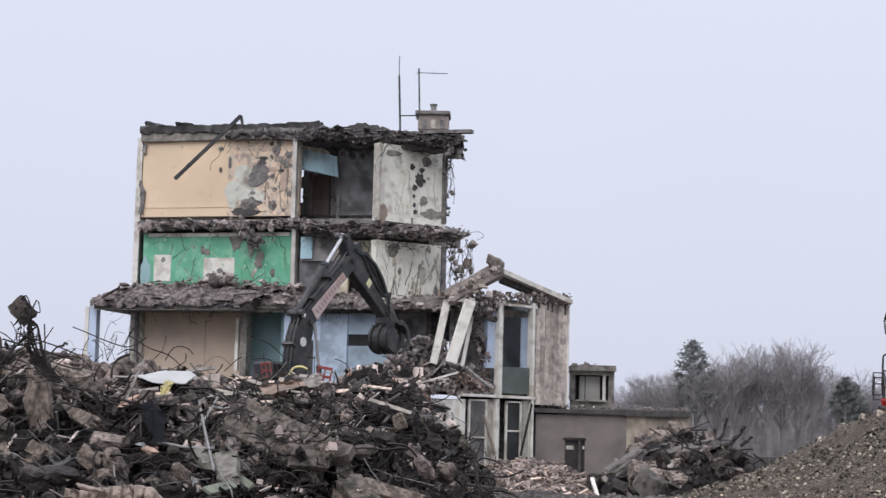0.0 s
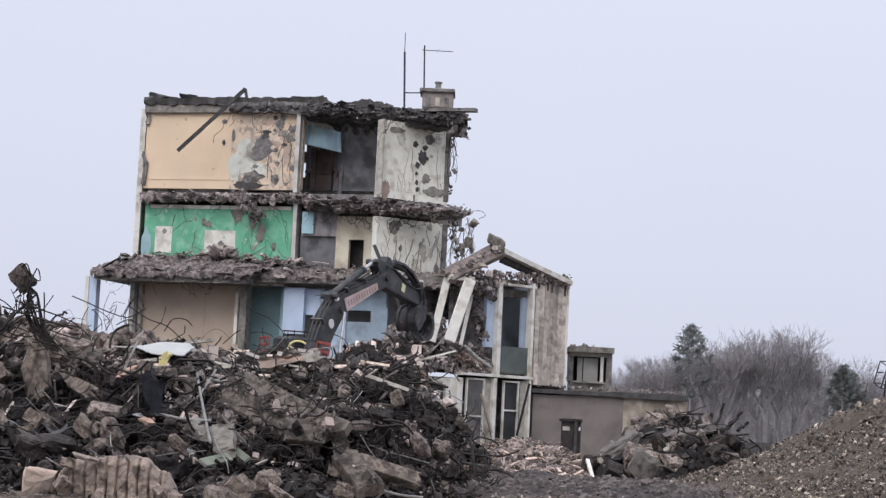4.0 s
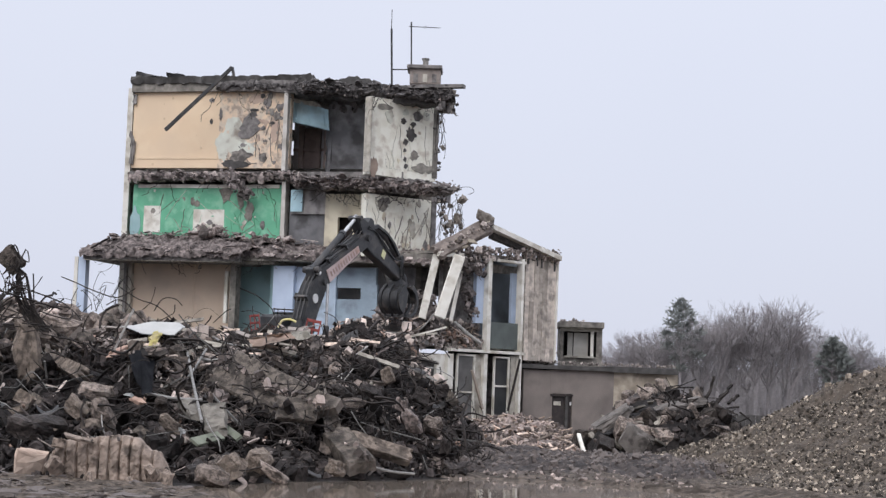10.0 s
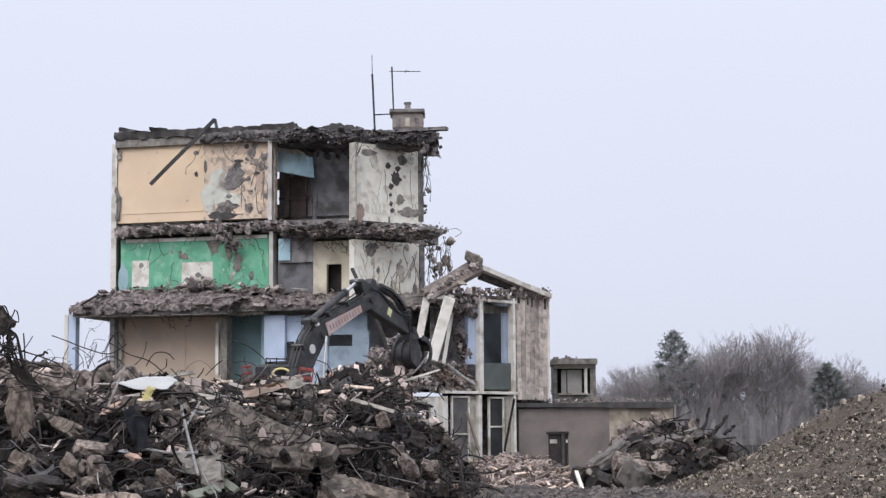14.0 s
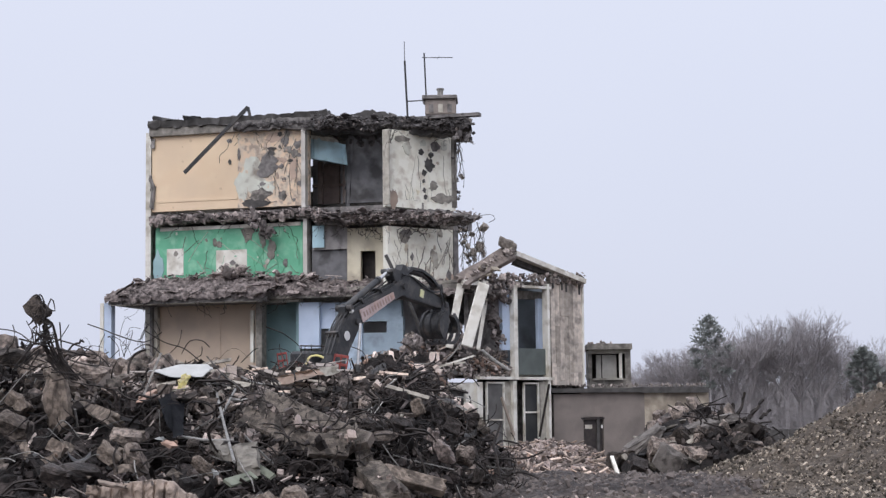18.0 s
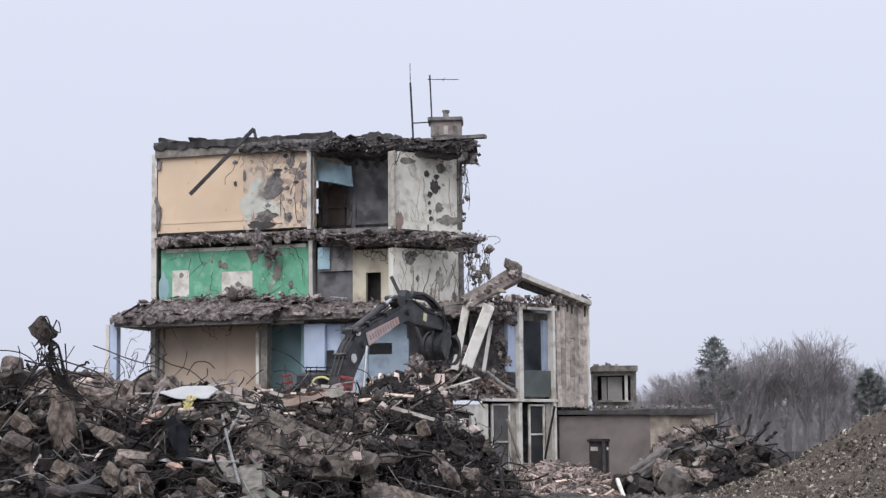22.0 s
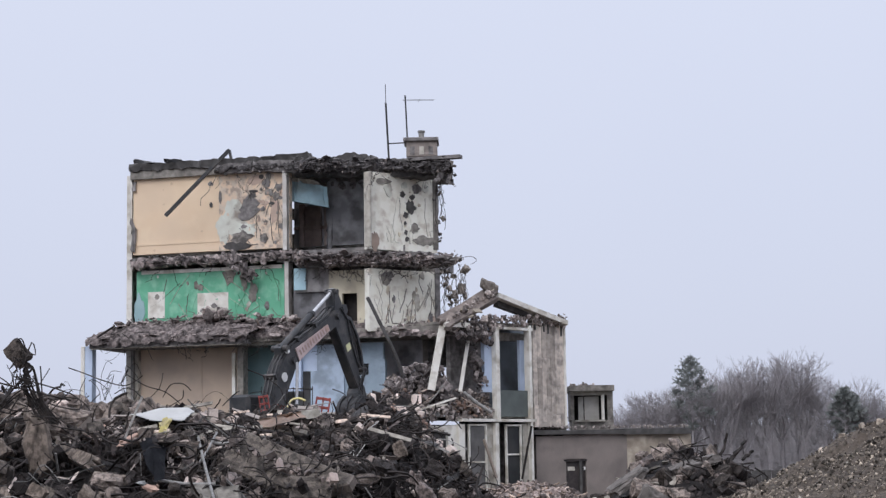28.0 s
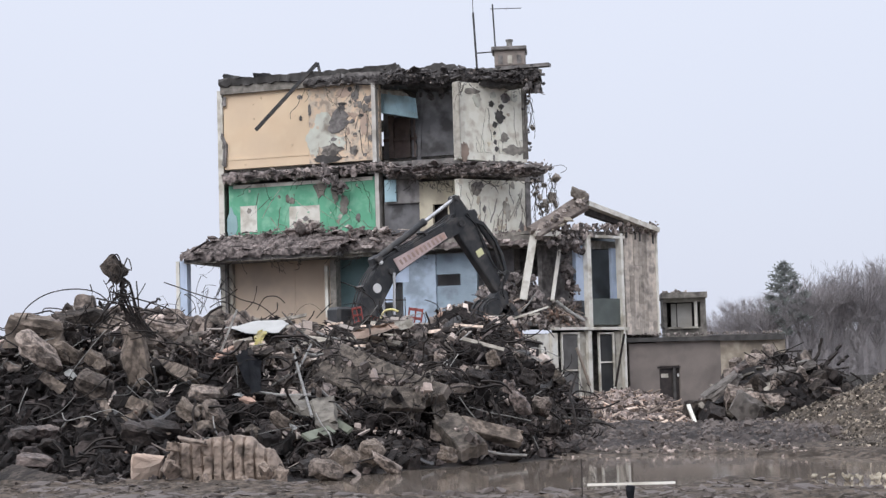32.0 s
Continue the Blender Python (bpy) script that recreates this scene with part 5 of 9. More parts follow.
for i, (p, rx, rz, m) in enumerate([
        ((-10.78, 79.76, 12.99), 0.45, 0.75, SMOOTHGREY), ((-10.18, 79.60, 12.23), 0.6, 0.4, SMOOTHGREY), ((-11.20, 79.87, 12.41), 0.35, 0.6, SMOOTHGREY),
        ((-8.81, 79.23, 13.02), 0.2, 0.6, PINKPLASTER), ((-9.72, 79.48, 14.49), 0.4, 0.2, PINKPLASTER)]):
    patch(p, rx, rz, m, TILT_W, 70 + i, 0.012)
for i, (p, rx, rz, m) in enumerate([
        ((-10.01, 79.55, 13.28), 0.46, 0.44, CONC_DARK), ((-10.18, 79.60, 12.91), 0.4, 0.22, CONC_DARK), ((-9.87, 79.52, 13.79), 0.2, 0.12, CONC_DARK), ((-10.40, 79.66, 11.97), 0.5, 0.26, DUSTWALL), ((-10.62, 79.72, 11.57), 0.6, 0.2, BLACKISH), ((-9.22, 79.34, 14.33), 0.16, 0.18, CONC_DARK),
        ((-9.46, 79.41, 14.61), 0.12, 0.1, BLACKISH), ((-11.79, 80.03, 13.48), 0.07, 0.12, BLACKISH), ((-11.80, 80.04, 14.45), 0.12, 0.1, CONC_DARK), ((-11.36, 79.92, 13.81), 0.07, 0.24, CONC_DARK), ((-10.26, 79.62, 12.43), 0.13, 0.09, CONC_DARK),
        ((-9.83, 79.50, 13.99), 0.18, 0.08, BLACKISH), ((-8.79, 79.22, 13.72), 0.16, 0.2, DUSTWALL), ((-8.53, 79.15, 12.36), 0.14, 0.14, CONC_DARK), ((-9.26, 79.35, 12.57), 0.1, 0.1, DUSTWALL),
        ((-9.34, 79.37, 11.87), 0.16, 0.2, DUSTWALL), ((-8.98, 79.28, 13.40), 0.12, 0.08, BLACKISH), ((-9.38, 79.38, 13.17), 0.12, 0.1, CONC_DARK),
        ((-10.93, 79.80, 10.31), 0.3, 0.45, CONCRETE), ((-10.25, 79.62, 10.11), 0.2, 0.5, CONCRETE), ((-9.86, 79.51, 9.46), 0.2, 0.42, CONCRETE), ((-12.27, 80.16, 9.78), 0.14, 0.14, CONCRETE),
        ((-9.22, 79.34, 8.86), 0.11, 0.18, CONC_DARK), ((-12.10, 80.12, 8.75), 0.2, 0.12, CONC_DARK), ((-11.66, 80.00, 8.95), 0.14, 0.12, CONC_DARK), ((-14.32, 80.72, 9.45), 0.1, 0.12, CONCRETE),
        ((-15.14, 80.94, 8.74), 0.25, 0.9, TEAL)]):
    patch(p, rx, rz, m, TILT_W, 100 + i, 0.03)
for i, (p, rx, rz, m) in enumerate([
        ((-3.10, 77.42, 13.41), 0.14, 0.12, BLACKISH), ((-2.51, 77.87, 13.70), 0.26, 0.2, CONC_DARK), ((-2.69, 77.73, 13.32), 0.14, 0.12, BLACKISH), ((-2.77, 77.67, 12.89), 0.24, 0.27, BLACKISH),
        ((-2.98, 77.52, 12.52), 0.13, 0.13, BLACKISH), ((-3.01, 77.49, 12.15), 0.07, 0.08, BLACKISH), ((-2.98, 77.52, 11.76), 0.08, 0.1, BLACKISH), ((-2.94, 77.54, 11.47), 0.1, 0.1, BLACKISH),
        ((-2.20, 78.10, 11.46), 0.55, 0.2, CONCRETE), ((-2.13, 78.15, 13.75), 0.2, 0.2, SMOOTHGREY), ((-3.69, 76.98, 13.57), 0.2, 0.3, SMOOTHGREY), ((-3.94, 76.79, 13.90), 0.4, 0.12, CONCRETE),
        ((-2.60, 77.80, 11.96), 0.2, 0.2, CONCRETE), ((-3.85, 76.86, 9.66), 0.24, 0.26, CONCRETE), ((-3.74, 76.94, 9.86), 0.3, 0.16, CONC_DARK), ((-3.52, 77.10, 8.84), 0.07, 0.14, CONC_DARK),
        ((-2.55, 77.83, 8.77), 0.16, 0.4, CONC_PALE), ((-1.98, 78.26, 8.13), 0.14, 0.2, CONC_DARK), 
        ((-4.28, 76.54, 11.30), 0.2, 0.4, PINKPLASTER)]):
    patch(p, rx, rz, m, TILT_B, 140 + i, 0.03)

rng = random.Random(202)


def chips(n, corner, far, tilt, mats, s0, s1):
    """Small chips and scars over a stretch of wall, from its top left to its bottom right corner."""
    for _ in range(n):
        u, v = rng.random(), rng.random()
        p = (corner[0] + (far[0] - corner[0]) * u, corner[1] + (far[1] - corner[1]) * u, corner[2] + (far[2] - corner[2]) * v)
        s = s0 + (s1 - s0) * rng.random() ** 2
        patch(p, s * rng.uniform(0.6, 1.4), s * rng.uniform(0.6, 1.6), rng.choice(mats), tilt, rng.random(), 0.014 + 0.02 * rng.random(), "chip", None, 8, 0.55)


chips(30, (-11.29, 79.90, 14.77), (-8.40, 79.12, 11.56), TILT_W, [CONCRETE, PINKPLASTER, PINKPLASTER, CONC_DARK, MOTTLED], 0.02, 0.12)
chips(22, (-9.60, 79.44, 14.74), (-8.46, 79.14, 13.27), TILT_W, [CONC_DARK, CONCRETE, PINKPLASTER], 0.03, 0.17)
chips(16, (-14.94, 80.89, 10.39), (-8.59, 79.17, 8.51), TILT_W, [CONCRETE, SMOOTHGREY, SMOOTHGREY, GREENPALE], 0.03, 0.16)
chips(9, (-4.30, 76.53, 14.17), (-1.76, 78.43, 11.37), TILT_B, [SMOOTHGREY, SMOOTHGREY, CREAM, CONC_PALE], 0.03, 0.18)
chips(14, (-4.37, 76.47, 9.96), (-1.70, 78.47, 7.79), TILT_B, [CREAM, CREAM, CONC_PALE, PINKPLASTER], 0.03, 0.18)
chips(8, (-15.40, 81.01, 14.84), (-11.55, 79.97, 11.53), TILT_W, [BEIGEDULL], 0.02, 0.07)

# cracks, scars of torn-out bars and scratches on the walls
def scars(n, a, b, tilt, z0, z1, mats, r, upright=0.8, parent=None):
    """Thin uneven lines on a wall between the plan points a and b."""
    for k in range(n):
        u = rng.random()
        x, y, z = a[0] + (b[0] - a[0]) * u, a[1] + (b[1] - a[1]) * u - 0.01, rng.uniform(z0 + 0.3, z1)
        lean = rng.uniform(-1, 1) * (1 - upright) * 1.6
        L = rng.uniform(0.4, 1.0) * (z1 - z0) * 0.7
        pts, px = [], 0.0
        for j in range(7):
            px += lean * L / 6 + rng.uniform(-0.05, 0.05)
            w = max(0.0, min(1.0, u + px / (b[0] - a[0])))
            pts.append((a[0] + (b[0] - a[0]) * w, a[1] + (b[1] - a[1]) * w - 0.012, max(z - L * j / 6, z0)))
        part("scar", tube(bmesh.new(), pts, r * rng.uniform(0.6, 1.3), 4, k=2), rng.choice(mats), bld)


scars(30, (-4.35, 76.49), (-1.75, 78.44), TILT_B, 7.8, 10.0, [CONCRETE, CONCRETE, CONC_PALE, PILLAR], 0.022, 0.75)
scars(10, (-4.3, 76.52), (-1.8, 78.4), TILT_B, 11.3, 14.1, [SMOOTHGREY, CONC_PALE, CONCRETE], 0.014, 0.85)
scars(26, (-15.0, 80.9), (-8.6, 79.17), TILT_W, 8.4, 10.5, [CONCRETE, GREENPALE, GREENPALE, SMOOTHGREY], 0.013, 0.1)
scars(10, (-11.3, 79.9), (-8.5, 79.14), TILT_W, 11.6, 14.7, [CONCRETE, PINKPLASTER, CONC_DARK], 0.014, 0.6)
scars(6, (-6.5, 79.78), (-4.6, 79.27), TILT_W, 8.0, 10.3, [CONCRETE, PINKPLASTER], 0.02, 0.7)

# bars hanging from the slabs and over the walls
rng = random.Random(77)


def wire(bm, p, q, sag, r, rng, wob=0.12, n=7):
    p, q = Vector(p), Vector(q)
    pts = []
    for i in range(n + 1):
        k = i / n
        v = p.lerp(q, k) + Vector((0, 0, -4 * sag * k * (1 - k)))
        if 0 < i:
            v += Vector((rng.uniform(-wob, wob), rng.uniform(-wob, wob), rng.uniform(-wob, wob)))
        pts.append(v)
    return tube(bm, pts, r, 4)


bars = root("hanging_bars", "tangle of bent reinforcing bars hanging from the torn slabs", "rebar")
for a, b, n, drop in [((-14.70, 79.55, 10.48), (-8.03, 77.75, 10.46), 9, 0.9), ((-7.50, 77.40, 10.22), (-1.39, 75.75, 10.04), 44, 0.7), ((-11.50, 78.78, 14.63), (-8.06, 77.85, 14.57), 9, 1.3), ((-4.40, 76.05, 14.25), (-1.68, 78.09, 14.42), 10, 1.0),
                      ((-16.42, 78.87, 7.14), (-10.29, 77.34, 7.04), 16, 0.7), ((-9.82, 77.42, 7.35), (-5.37, 76.31, 7.15), 22, 0.8), ((-1.06, 74.50, 7.50), (0.60, 76.15, 7.43), 12, 1.0)]:
    bm = bmesh.new()
    for _ in range(n):
        p = Vector(a).lerp(Vector(b), rng.random()) + Vector((0, rng.uniform(-0.2, 0.3), rng.uniform(-0.1, 0.2)))
        wire(bm, p, p + Vector((rng.uniform(-0.9, 0.9), rng.uniform(-0.2, 0.2), -drop * rng.uniform(0.3, 1.0))), rng.uniform(-0.2, 0.2), rng.uniform(0.006, 0.013), rng, 0.09, 6)
    tagged(part("hanging_tangle", bm, STEEL, bars), kind="stuff")
# strings with lumps of concrete at the right edges
rng = random.Random(78)
for pts in ([(-1.45, 78.66, 14.70), (-1.51, 78.61, 13.64), (-1.44, 78.67, 12.90), (-1.57, 78.57, 12.39), (-1.67, 78.49, 11.63)], [(-1.61, 78.24, 14.53), (-1.67, 78.20, 13.32), (-1.69, 78.18, 12.45), (-1.52, 78.31, 11.66)],
            [(-1.14, 78.89, 10.30), (-1.30, 78.77, 9.68), (-1.10, 78.92, 8.96), (-1.18, 78.86, 8.33)], [(-0.76, 79.18, 10.54), (-0.64, 79.27, 9.95), (-0.79, 79.16, 9.11), (-0.94, 79.04, 8.43)], [(-0.41, 79.44, 10.48), (-0.54, 79.35, 9.81), (-0.43, 79.43, 9.47), (-0.85, 79.11, 8.73)], [(-1.56, 78.58, 10.15), (-1.34, 78.74, 9.43), (-1.44, 78.67, 8.55), (-1.13, 78.90, 8.01)],
            [(-0.69, 76.06, 10.43), (-0.16, 75.92, 10.48), (0.06, 75.86, 10.29), (-0.20, 75.93, 10.14)]):
    part("hanging_bar", tube(bmesh.new(), pts, 0.012, 5), STEEL, bars)
for k, (p, s) in enumerate([((-1.27, 78.80, 14.43), 0.36), ((-1.13, 78.90, 14.15), 0.3), ((-1.38, 78.71, 12.49), 0.2), ((-1.55, 78.58, 14.13), 0.24), ((-1.03, 78.97, 14.91), 0.4), ((-1.51, 78.61, 13.59), 0.22),
                            ((-0.43, 79.43, 10.33), 0.42), ((-0.63, 79.28, 9.45), 0.44), ((-0.96, 79.03, 9.97), 0.28), ((-0.91, 79.06, 9.18), 0.3), ((-0.47, 79.40, 9.15), 0.26), ((-1.27, 78.79, 9.64), 0.16)]):
    v, f = BLOCKS[k % len(BLOCKS)]
    ob = raw("concrete_lump", v.tolist(), f, LUMPTONE, bars)
    ob.matrix_basis = Matrix.LocRotScale(p, Euler((k, 2 * k, 3 * k)), (s * 1.2, s * 0.9, s))

bm = bmesh.new()
for _ in range(22):
    p = Vector((rng.uniform(-1.5, -0.4), rng.uniform(78.6, 79.3), rng.uniform(9.9, 10.5)))
    wire(bm, p, p + Vector((rng.uniform(-0.35, 0.25), rng.uniform(-0.1, 0.1), -rng.uniform(0.7, 2.2))), 0.0, rng.uniform(0.007, 0.014), rng, 0.1, 7)
for _ in range(10):
    p = Vector((rng.uniform(-1.7, -1.35), 78.5, rng.uniform(13.6, 14.6)))
    wire(bm, p, p + Vector((rng.uniform(-0.2, 0.2), rng.uniform(-0.1, 0.1), -rng.uniform(0.8, 2.2))), 0.0, rng.uniform(0.007, 0.013), rng, 0.08, 7)
tagged(part("hanging_tangle", bm, STEEL, bars), kind="stuff")
heap_of("hanging_crumb", spread(rng, (-1.45, 78.7, 10.3), (-0.85, 79.0, 8.3), 34, (-0.2, 0.3), (-0.4, 0.3), (0.06, 0.26), 1.8), LUMPTONE, bars, kinds=BLOCKS[:8], seed=81)
heap_of("hanging_crumb", spread(rng, (-1.66, 78.5, 14.3), (-1.6, 78.5, 11.3), 22, (-0.15, 0.15), (-0.2, 0.2), (0.06, 0.24), 1.8), FELT, bars, kinds=BLOCKS[:8] + FLAKES, seed=82)
heap_of("hanging_rag", spread(rng, (-1.9, 76.4, 14.4), (-0.75, 76.1, 13.9), 26, (-0.3, 0.3), (-0.5, 0.2), (0.12, 0.42), 1.8), FELT, bars, kinds=FLAKES + SLABS, seed=83)

# roof beam, chimney and aerials
bm = beam(bmesh.new(), (-13.67, 79.07, 12.90), (-10.73, 78.28, 15.66), 0.1, 0.15)
beam(bm, (-10.73, 78.28, 15.66), (-10.64, 78.25, 15.26), 0.1)
tagged(part("leaning_beam", bm, DARKSTEEL), "dark steel beam hanging diagonally from the roof edge", "beam")
chim = root("chimney", "square rendered chimney stack with a metal flue on the roof", "chimney")
a, b = (-2.99, 80.00, 16.14), (-1.62, 80.00, 15.43)
part("chimney_body", box(bmesh.new(), (a[0], 79.6, b[2]), (b[0], 80.9, a[2]), None, 0.04), GABLETONE, chim)
for k in range(3):
    x = a[0] + (b[0] - a[0]) * (0.2 + 0.3 * k)
    part("vent", box(bmesh.new(), (x - 0.1, 79.57, a[2] - 0.62), (x + 0.1, 79.62, a[2] - 0.25)), CONC_PALE if k == 1 else CONC_DARK, chim)
a, b = (-3.12, 80.00, 16.29), (-1.55, 80.00, 16.12)
part("cap", box(bmesh.new(), (a[0], 79.45, b[2]), (b[0], 81.05, a[2]), None, 0.03), CONC_DARK, chim)
a, b = (-2.45, 80.00, 16.68), (-2.19, 80.00, 16.28)
bm = tube(bmesh.new(), [((a[0] + b[0]) / 2, 80.2, b[2]), ((a[0] + b[0]) / 2, 80.2, a[2])], 0.13, 12)
tube(bm, [((a[0] + b[0]) / 2, 80.2, a[2] - 0.06), ((a[0] + b[0]) / 2, 80.2, a[2] + 0.02)], 0.17, 12)
part("flue", bm, PALEPIPE, chim, "pale metal flue")
mast = root("aerial_mast", "tall thin whip aerial mast braced to the chimney", "aerial")
part("pole", tube(bmesh.new(), [(-3.77, 79.60, 15.32), (-3.88, 79.60, 17.88)], 0.045, 8), DARKSTEEL, mast)
part("whip", tube(bmesh.new(), [(-3.88, 79.60, 17.85), (-3.89, 79.60, 18.75)], 0.018, 6), DARKSTEEL, mast)
part("brace", tube(bmesh.new(), [(-3.80, 79.60, 16.04), (-3.02, 79.60, 16.07)], 0.03, 6), DARKSTEEL, mast)
yagi = root("television_aerial", "television aerial on a thin pole by the chimney", "aerial")
part("pole", tube(bmesh.new(), [(-2.93, 79.70, 16.04), (-3.01, 79.70, 18.24)], 0.035, 8), DARKSTEEL, yagi)
part("boom", tube(bmesh.new(), [(-3.11, 79.70, 18.03), (-1.74, 79.70, 18.01)], 0.018, 6), DARKSTEEL, yagi)
for k in range(7):
    p = Vector((-3.01, 79.70, 18.03)).lerp(Vector((-1.74, 79.70, 18.01)), k / 6)
    h = 0.14 if k != 3 else 0.26
    part("element", tube(bmesh.new(), [p + Vector((-0.03, -0.3, -h * 0.5)), p + Vector((0.03, 0.3, h * 0.5))], 0.012, 5), DARKSTEEL, yagi)

# ---- gable and window wing details ----
gab = root("gable_frame", "collapsed pinkish gable with a sloping white verge beam", "roof")
heap_of("rafter_debris", spread(rng, (-1.11, 74.45, 7.5), (0.75, 76.30, 8.8), 14, (-0.3, 0.4), (-0.22, 0.2), (0.15, 0.5)), PLANKTONE, gab, kinds=SLABS, seed=391, lean=0.7)
heap_of("rafter_debris", spread(rng, (-1.3, 74.3, 7.62), (0.7, 76.2, 9.02), 70, (-0.35, 0.3), (-0.22, 0.12), (0.05, 0.28), 2.2), DUSTPALE, gab, seed=392)
broken_slab("left_rafter", (-1.45, 74.31, 7.5), (0.85, 76.5, 9.0), 0.72, 0.3, (0.45, -0.55, 0.7), PLATES[3], GABLETONE, "pinkish broken sloping slab", "", gab)
part("verge", beam(bmesh.new(), (0.75, 76.41, 8.85), (3.81, 79.46, 7.85), 0.6, 0.2), WHITEPAINT, gab, "white sloping verge")
# Blackish beam added to stand for the shade under the verge.
part("verge_shade_beam", beam(bmesh.new(), (0.86, 76.82, 8.58), (2.31, 78.27, 8.16), 0.3, 0.34), BLACKISH, gab)
v, f = BLOCKS[4]
ob = raw("lump", v.tolist(), f, LUMPTONE, gab)
ob.matrix_basis = Matrix.LocRotScale((0.57, 76.23, 9.21), Euler((0.2, 0.4, 0.2)), (0.95, 0.7, 0.8))
part("white_board", beam(bmesh.new(), (-1.29, 74.37, 7.50), (-0.36, 75.30, 7.51), 0.3, 0.2), WHITEPAINT, gab)
frames = root("window_frame", "white painted window frame with a crossbar in the broken wing", "window")


def sash(name, tl, br, parent, bar=0.5, w=0.09):
    bm = bmesh.new()
    a, b = Vector(tl), Vector((br[0], br[1], tl[2]))
    z0, z1 = br[2], tl[2]
    u = (b - a).normalized()
    L = (b - a).length
    for s in (0, L - w):
        wall(bm, a + u * s, a + u * (s + w), z0, z1, -0.04, 0.06)
    for z in (z0, z0 + (z1 - z0) * bar, z1 - w):
        wall(bm, a, b, z, z + w, -0.035, 0.055)
    return part(name, bm, WHITEPAINT, parent)


sash("frame", (1.15, 76.91, 3.41), (1.82, 77.57, 0.71), frames, 0.52, 0.07)
part("pane", wall(bmesh.new(), (1.25, 77.06, 3.30), (1.77, 77.57, 0.76), (1.25, 77.01, 3.29)[2], (1.77, 77.52, 0.76)[2], 0, 0.01), GLASSDARK, frames)
left_frame = root("window_frame", "white painted window frame with a crossbar in the broken wing", "window")
sash("frame", (-0.41, 75.35, 3.42), (0.34, 76.09, 0.64), left_frame, 0.42, 0.07)
part("pane", wall(bmesh.new(), (-0.31, 75.50, 3.34), (0.27, 76.07, 0.64), (-0.31, 75.45, 3.34)[2], (0.27, 76.02, 0.64)[2], 0, 0.01), GREYVIEW, left_frame)
tagged(part("leaning_bar", beam(bmesh.new(), (2.28, 77.74, 3.34), (1.82, 77.28, 1.10), 0.07), STEEL), "dark bar leaning against the window", "bar")
tagged(part("leaning_bar", beam(bmesh.new(), (0.23, 75.68, 2.77), (0.73, 76.18, 1.17), 0.09), PILLAR), "dirty brown bar leaning against the window", "bar")
# Blackish panel stands for the shade inside the open gap.
panel("gap_shade_panel", (-1.80, 74.25, 3.08), (-1.22, 74.84, 1.78), BLACKISH, wing, 0, 0.1)
panel("post", (-0.85, 74.91, 3.40), (-0.63, 75.12, 0.86), WHITEPAINT, wing, -0.12, 0.1)
# board-marked planks on the end wall
rng = random.Random(5)
a, b = Vector((2.42, 78.18, 7.76)), Vector((3.81, 79.57, 7.81))
zt, zb = a.z, (2.54, 78.30, 3.31)[2]
for i in range(7):
    z = zt - rng.uniform(0, 0.12)
    while z > zb + 0.1:
        h = rng.uniform(0.7, 1.9)
        p, q = a.lerp(b, (i + 0.02) / 7), a.lerp(b, (i + 0.985) / 7)
        part("plank", wall(bmesh.new(), p, q, max(z - h, zb), z - 0.008, rng.uniform(-0.02, 0.02), 0.06), PLANK, wing)
        z -= h
for i in range(9):
    p, q = a.lerp(b, (i + 0.1) / 9), a.lerp(b, (i + rng.uniform(0.5, 0.9)) / 9)
    part("broken_stub", wall(bmesh.new(), p, q, zt - 0.05, zt + rng.uniform(0.02, 0.34), rng.uniform(-0.03, 0.05), 0.3), (PLANK, GABLETONE, CRUMBLE)[i % 3], wing)
# Notches aren't cut: blackish panels laid on give their shade as colour.
for i in (0, 2, 3, 6):
    p, q = a.lerp(b, (i + 0.3) / 7), a.lerp(b, (i + 0.62) / 7)
    part("notch", wall(bmesh.new(), p, q, zt - rng.uniform(0.25, 0.5), zt + 0.01, -0.045, 0.02), BLACKISH, wing)
# small block behind the annex roof
hut = root("roof_block", "small flat-roofed upper room with a curtained window", "building")
panel("roof_band", (4.23, 84.00, 5.30), (6.31, 84.00, 5.04), CONCRETE, hut, -0.25, 3)
panel("wall", (4.30, 84.20, 5.02), (4.46, 84.20, 3.71), CONCRETE, hut, 0, 2.5)
panel("wall", (6.0, 84.20, 5.06), (6.26, 84.20, 3.71), CONCRETE, hut, 0, 2.5)
panel("wall", (4.34, 84.20, 3.70), (6.27, 84.20, 3.17), CONCRETE, hut, 0, 2.5)
panel("lintel", (4.30, 84.20, 5.04), (6.23, 84.20, 4.86), CONC_PALE, hut, -0.03, 0.3)
panel("room_back", (4.50, 85.50, 5.02), (6.15, 85.50, 3.46), BLACKISH, hut, 0, 0.1)
panel("sill", (4.5, 84.15, 3.72), (5.9, 84.15, 3.64), CONC_PALE, hut, -0.08, 0.2)
panel("curtain", (4.96, 84.60, 4.81), (5.63, 84.60, 3.70), CURTAIN, hut, 0, 0.05, "grey-white curtain")
panel("curtain", (4.68, 84.70, 4.81), (4.92, 84.70, 3.68), CURTAIN, hut, 0, 0.05)
panel("window_post", (5.72, 84.20, 4.87), (5.86, 84.20, 3.69), WHITEPAINT, hut, -0.05, 0.1)
heap_of("hut_debris", spread(rng, (4.31, 84.50, 5.34), (5.5, 84.50, 5.32), 26, (0, 1), (-0.05, 0.05), (0.08, 0.34)), DUSTPALE, hut, kinds=GRIT, seed=90)
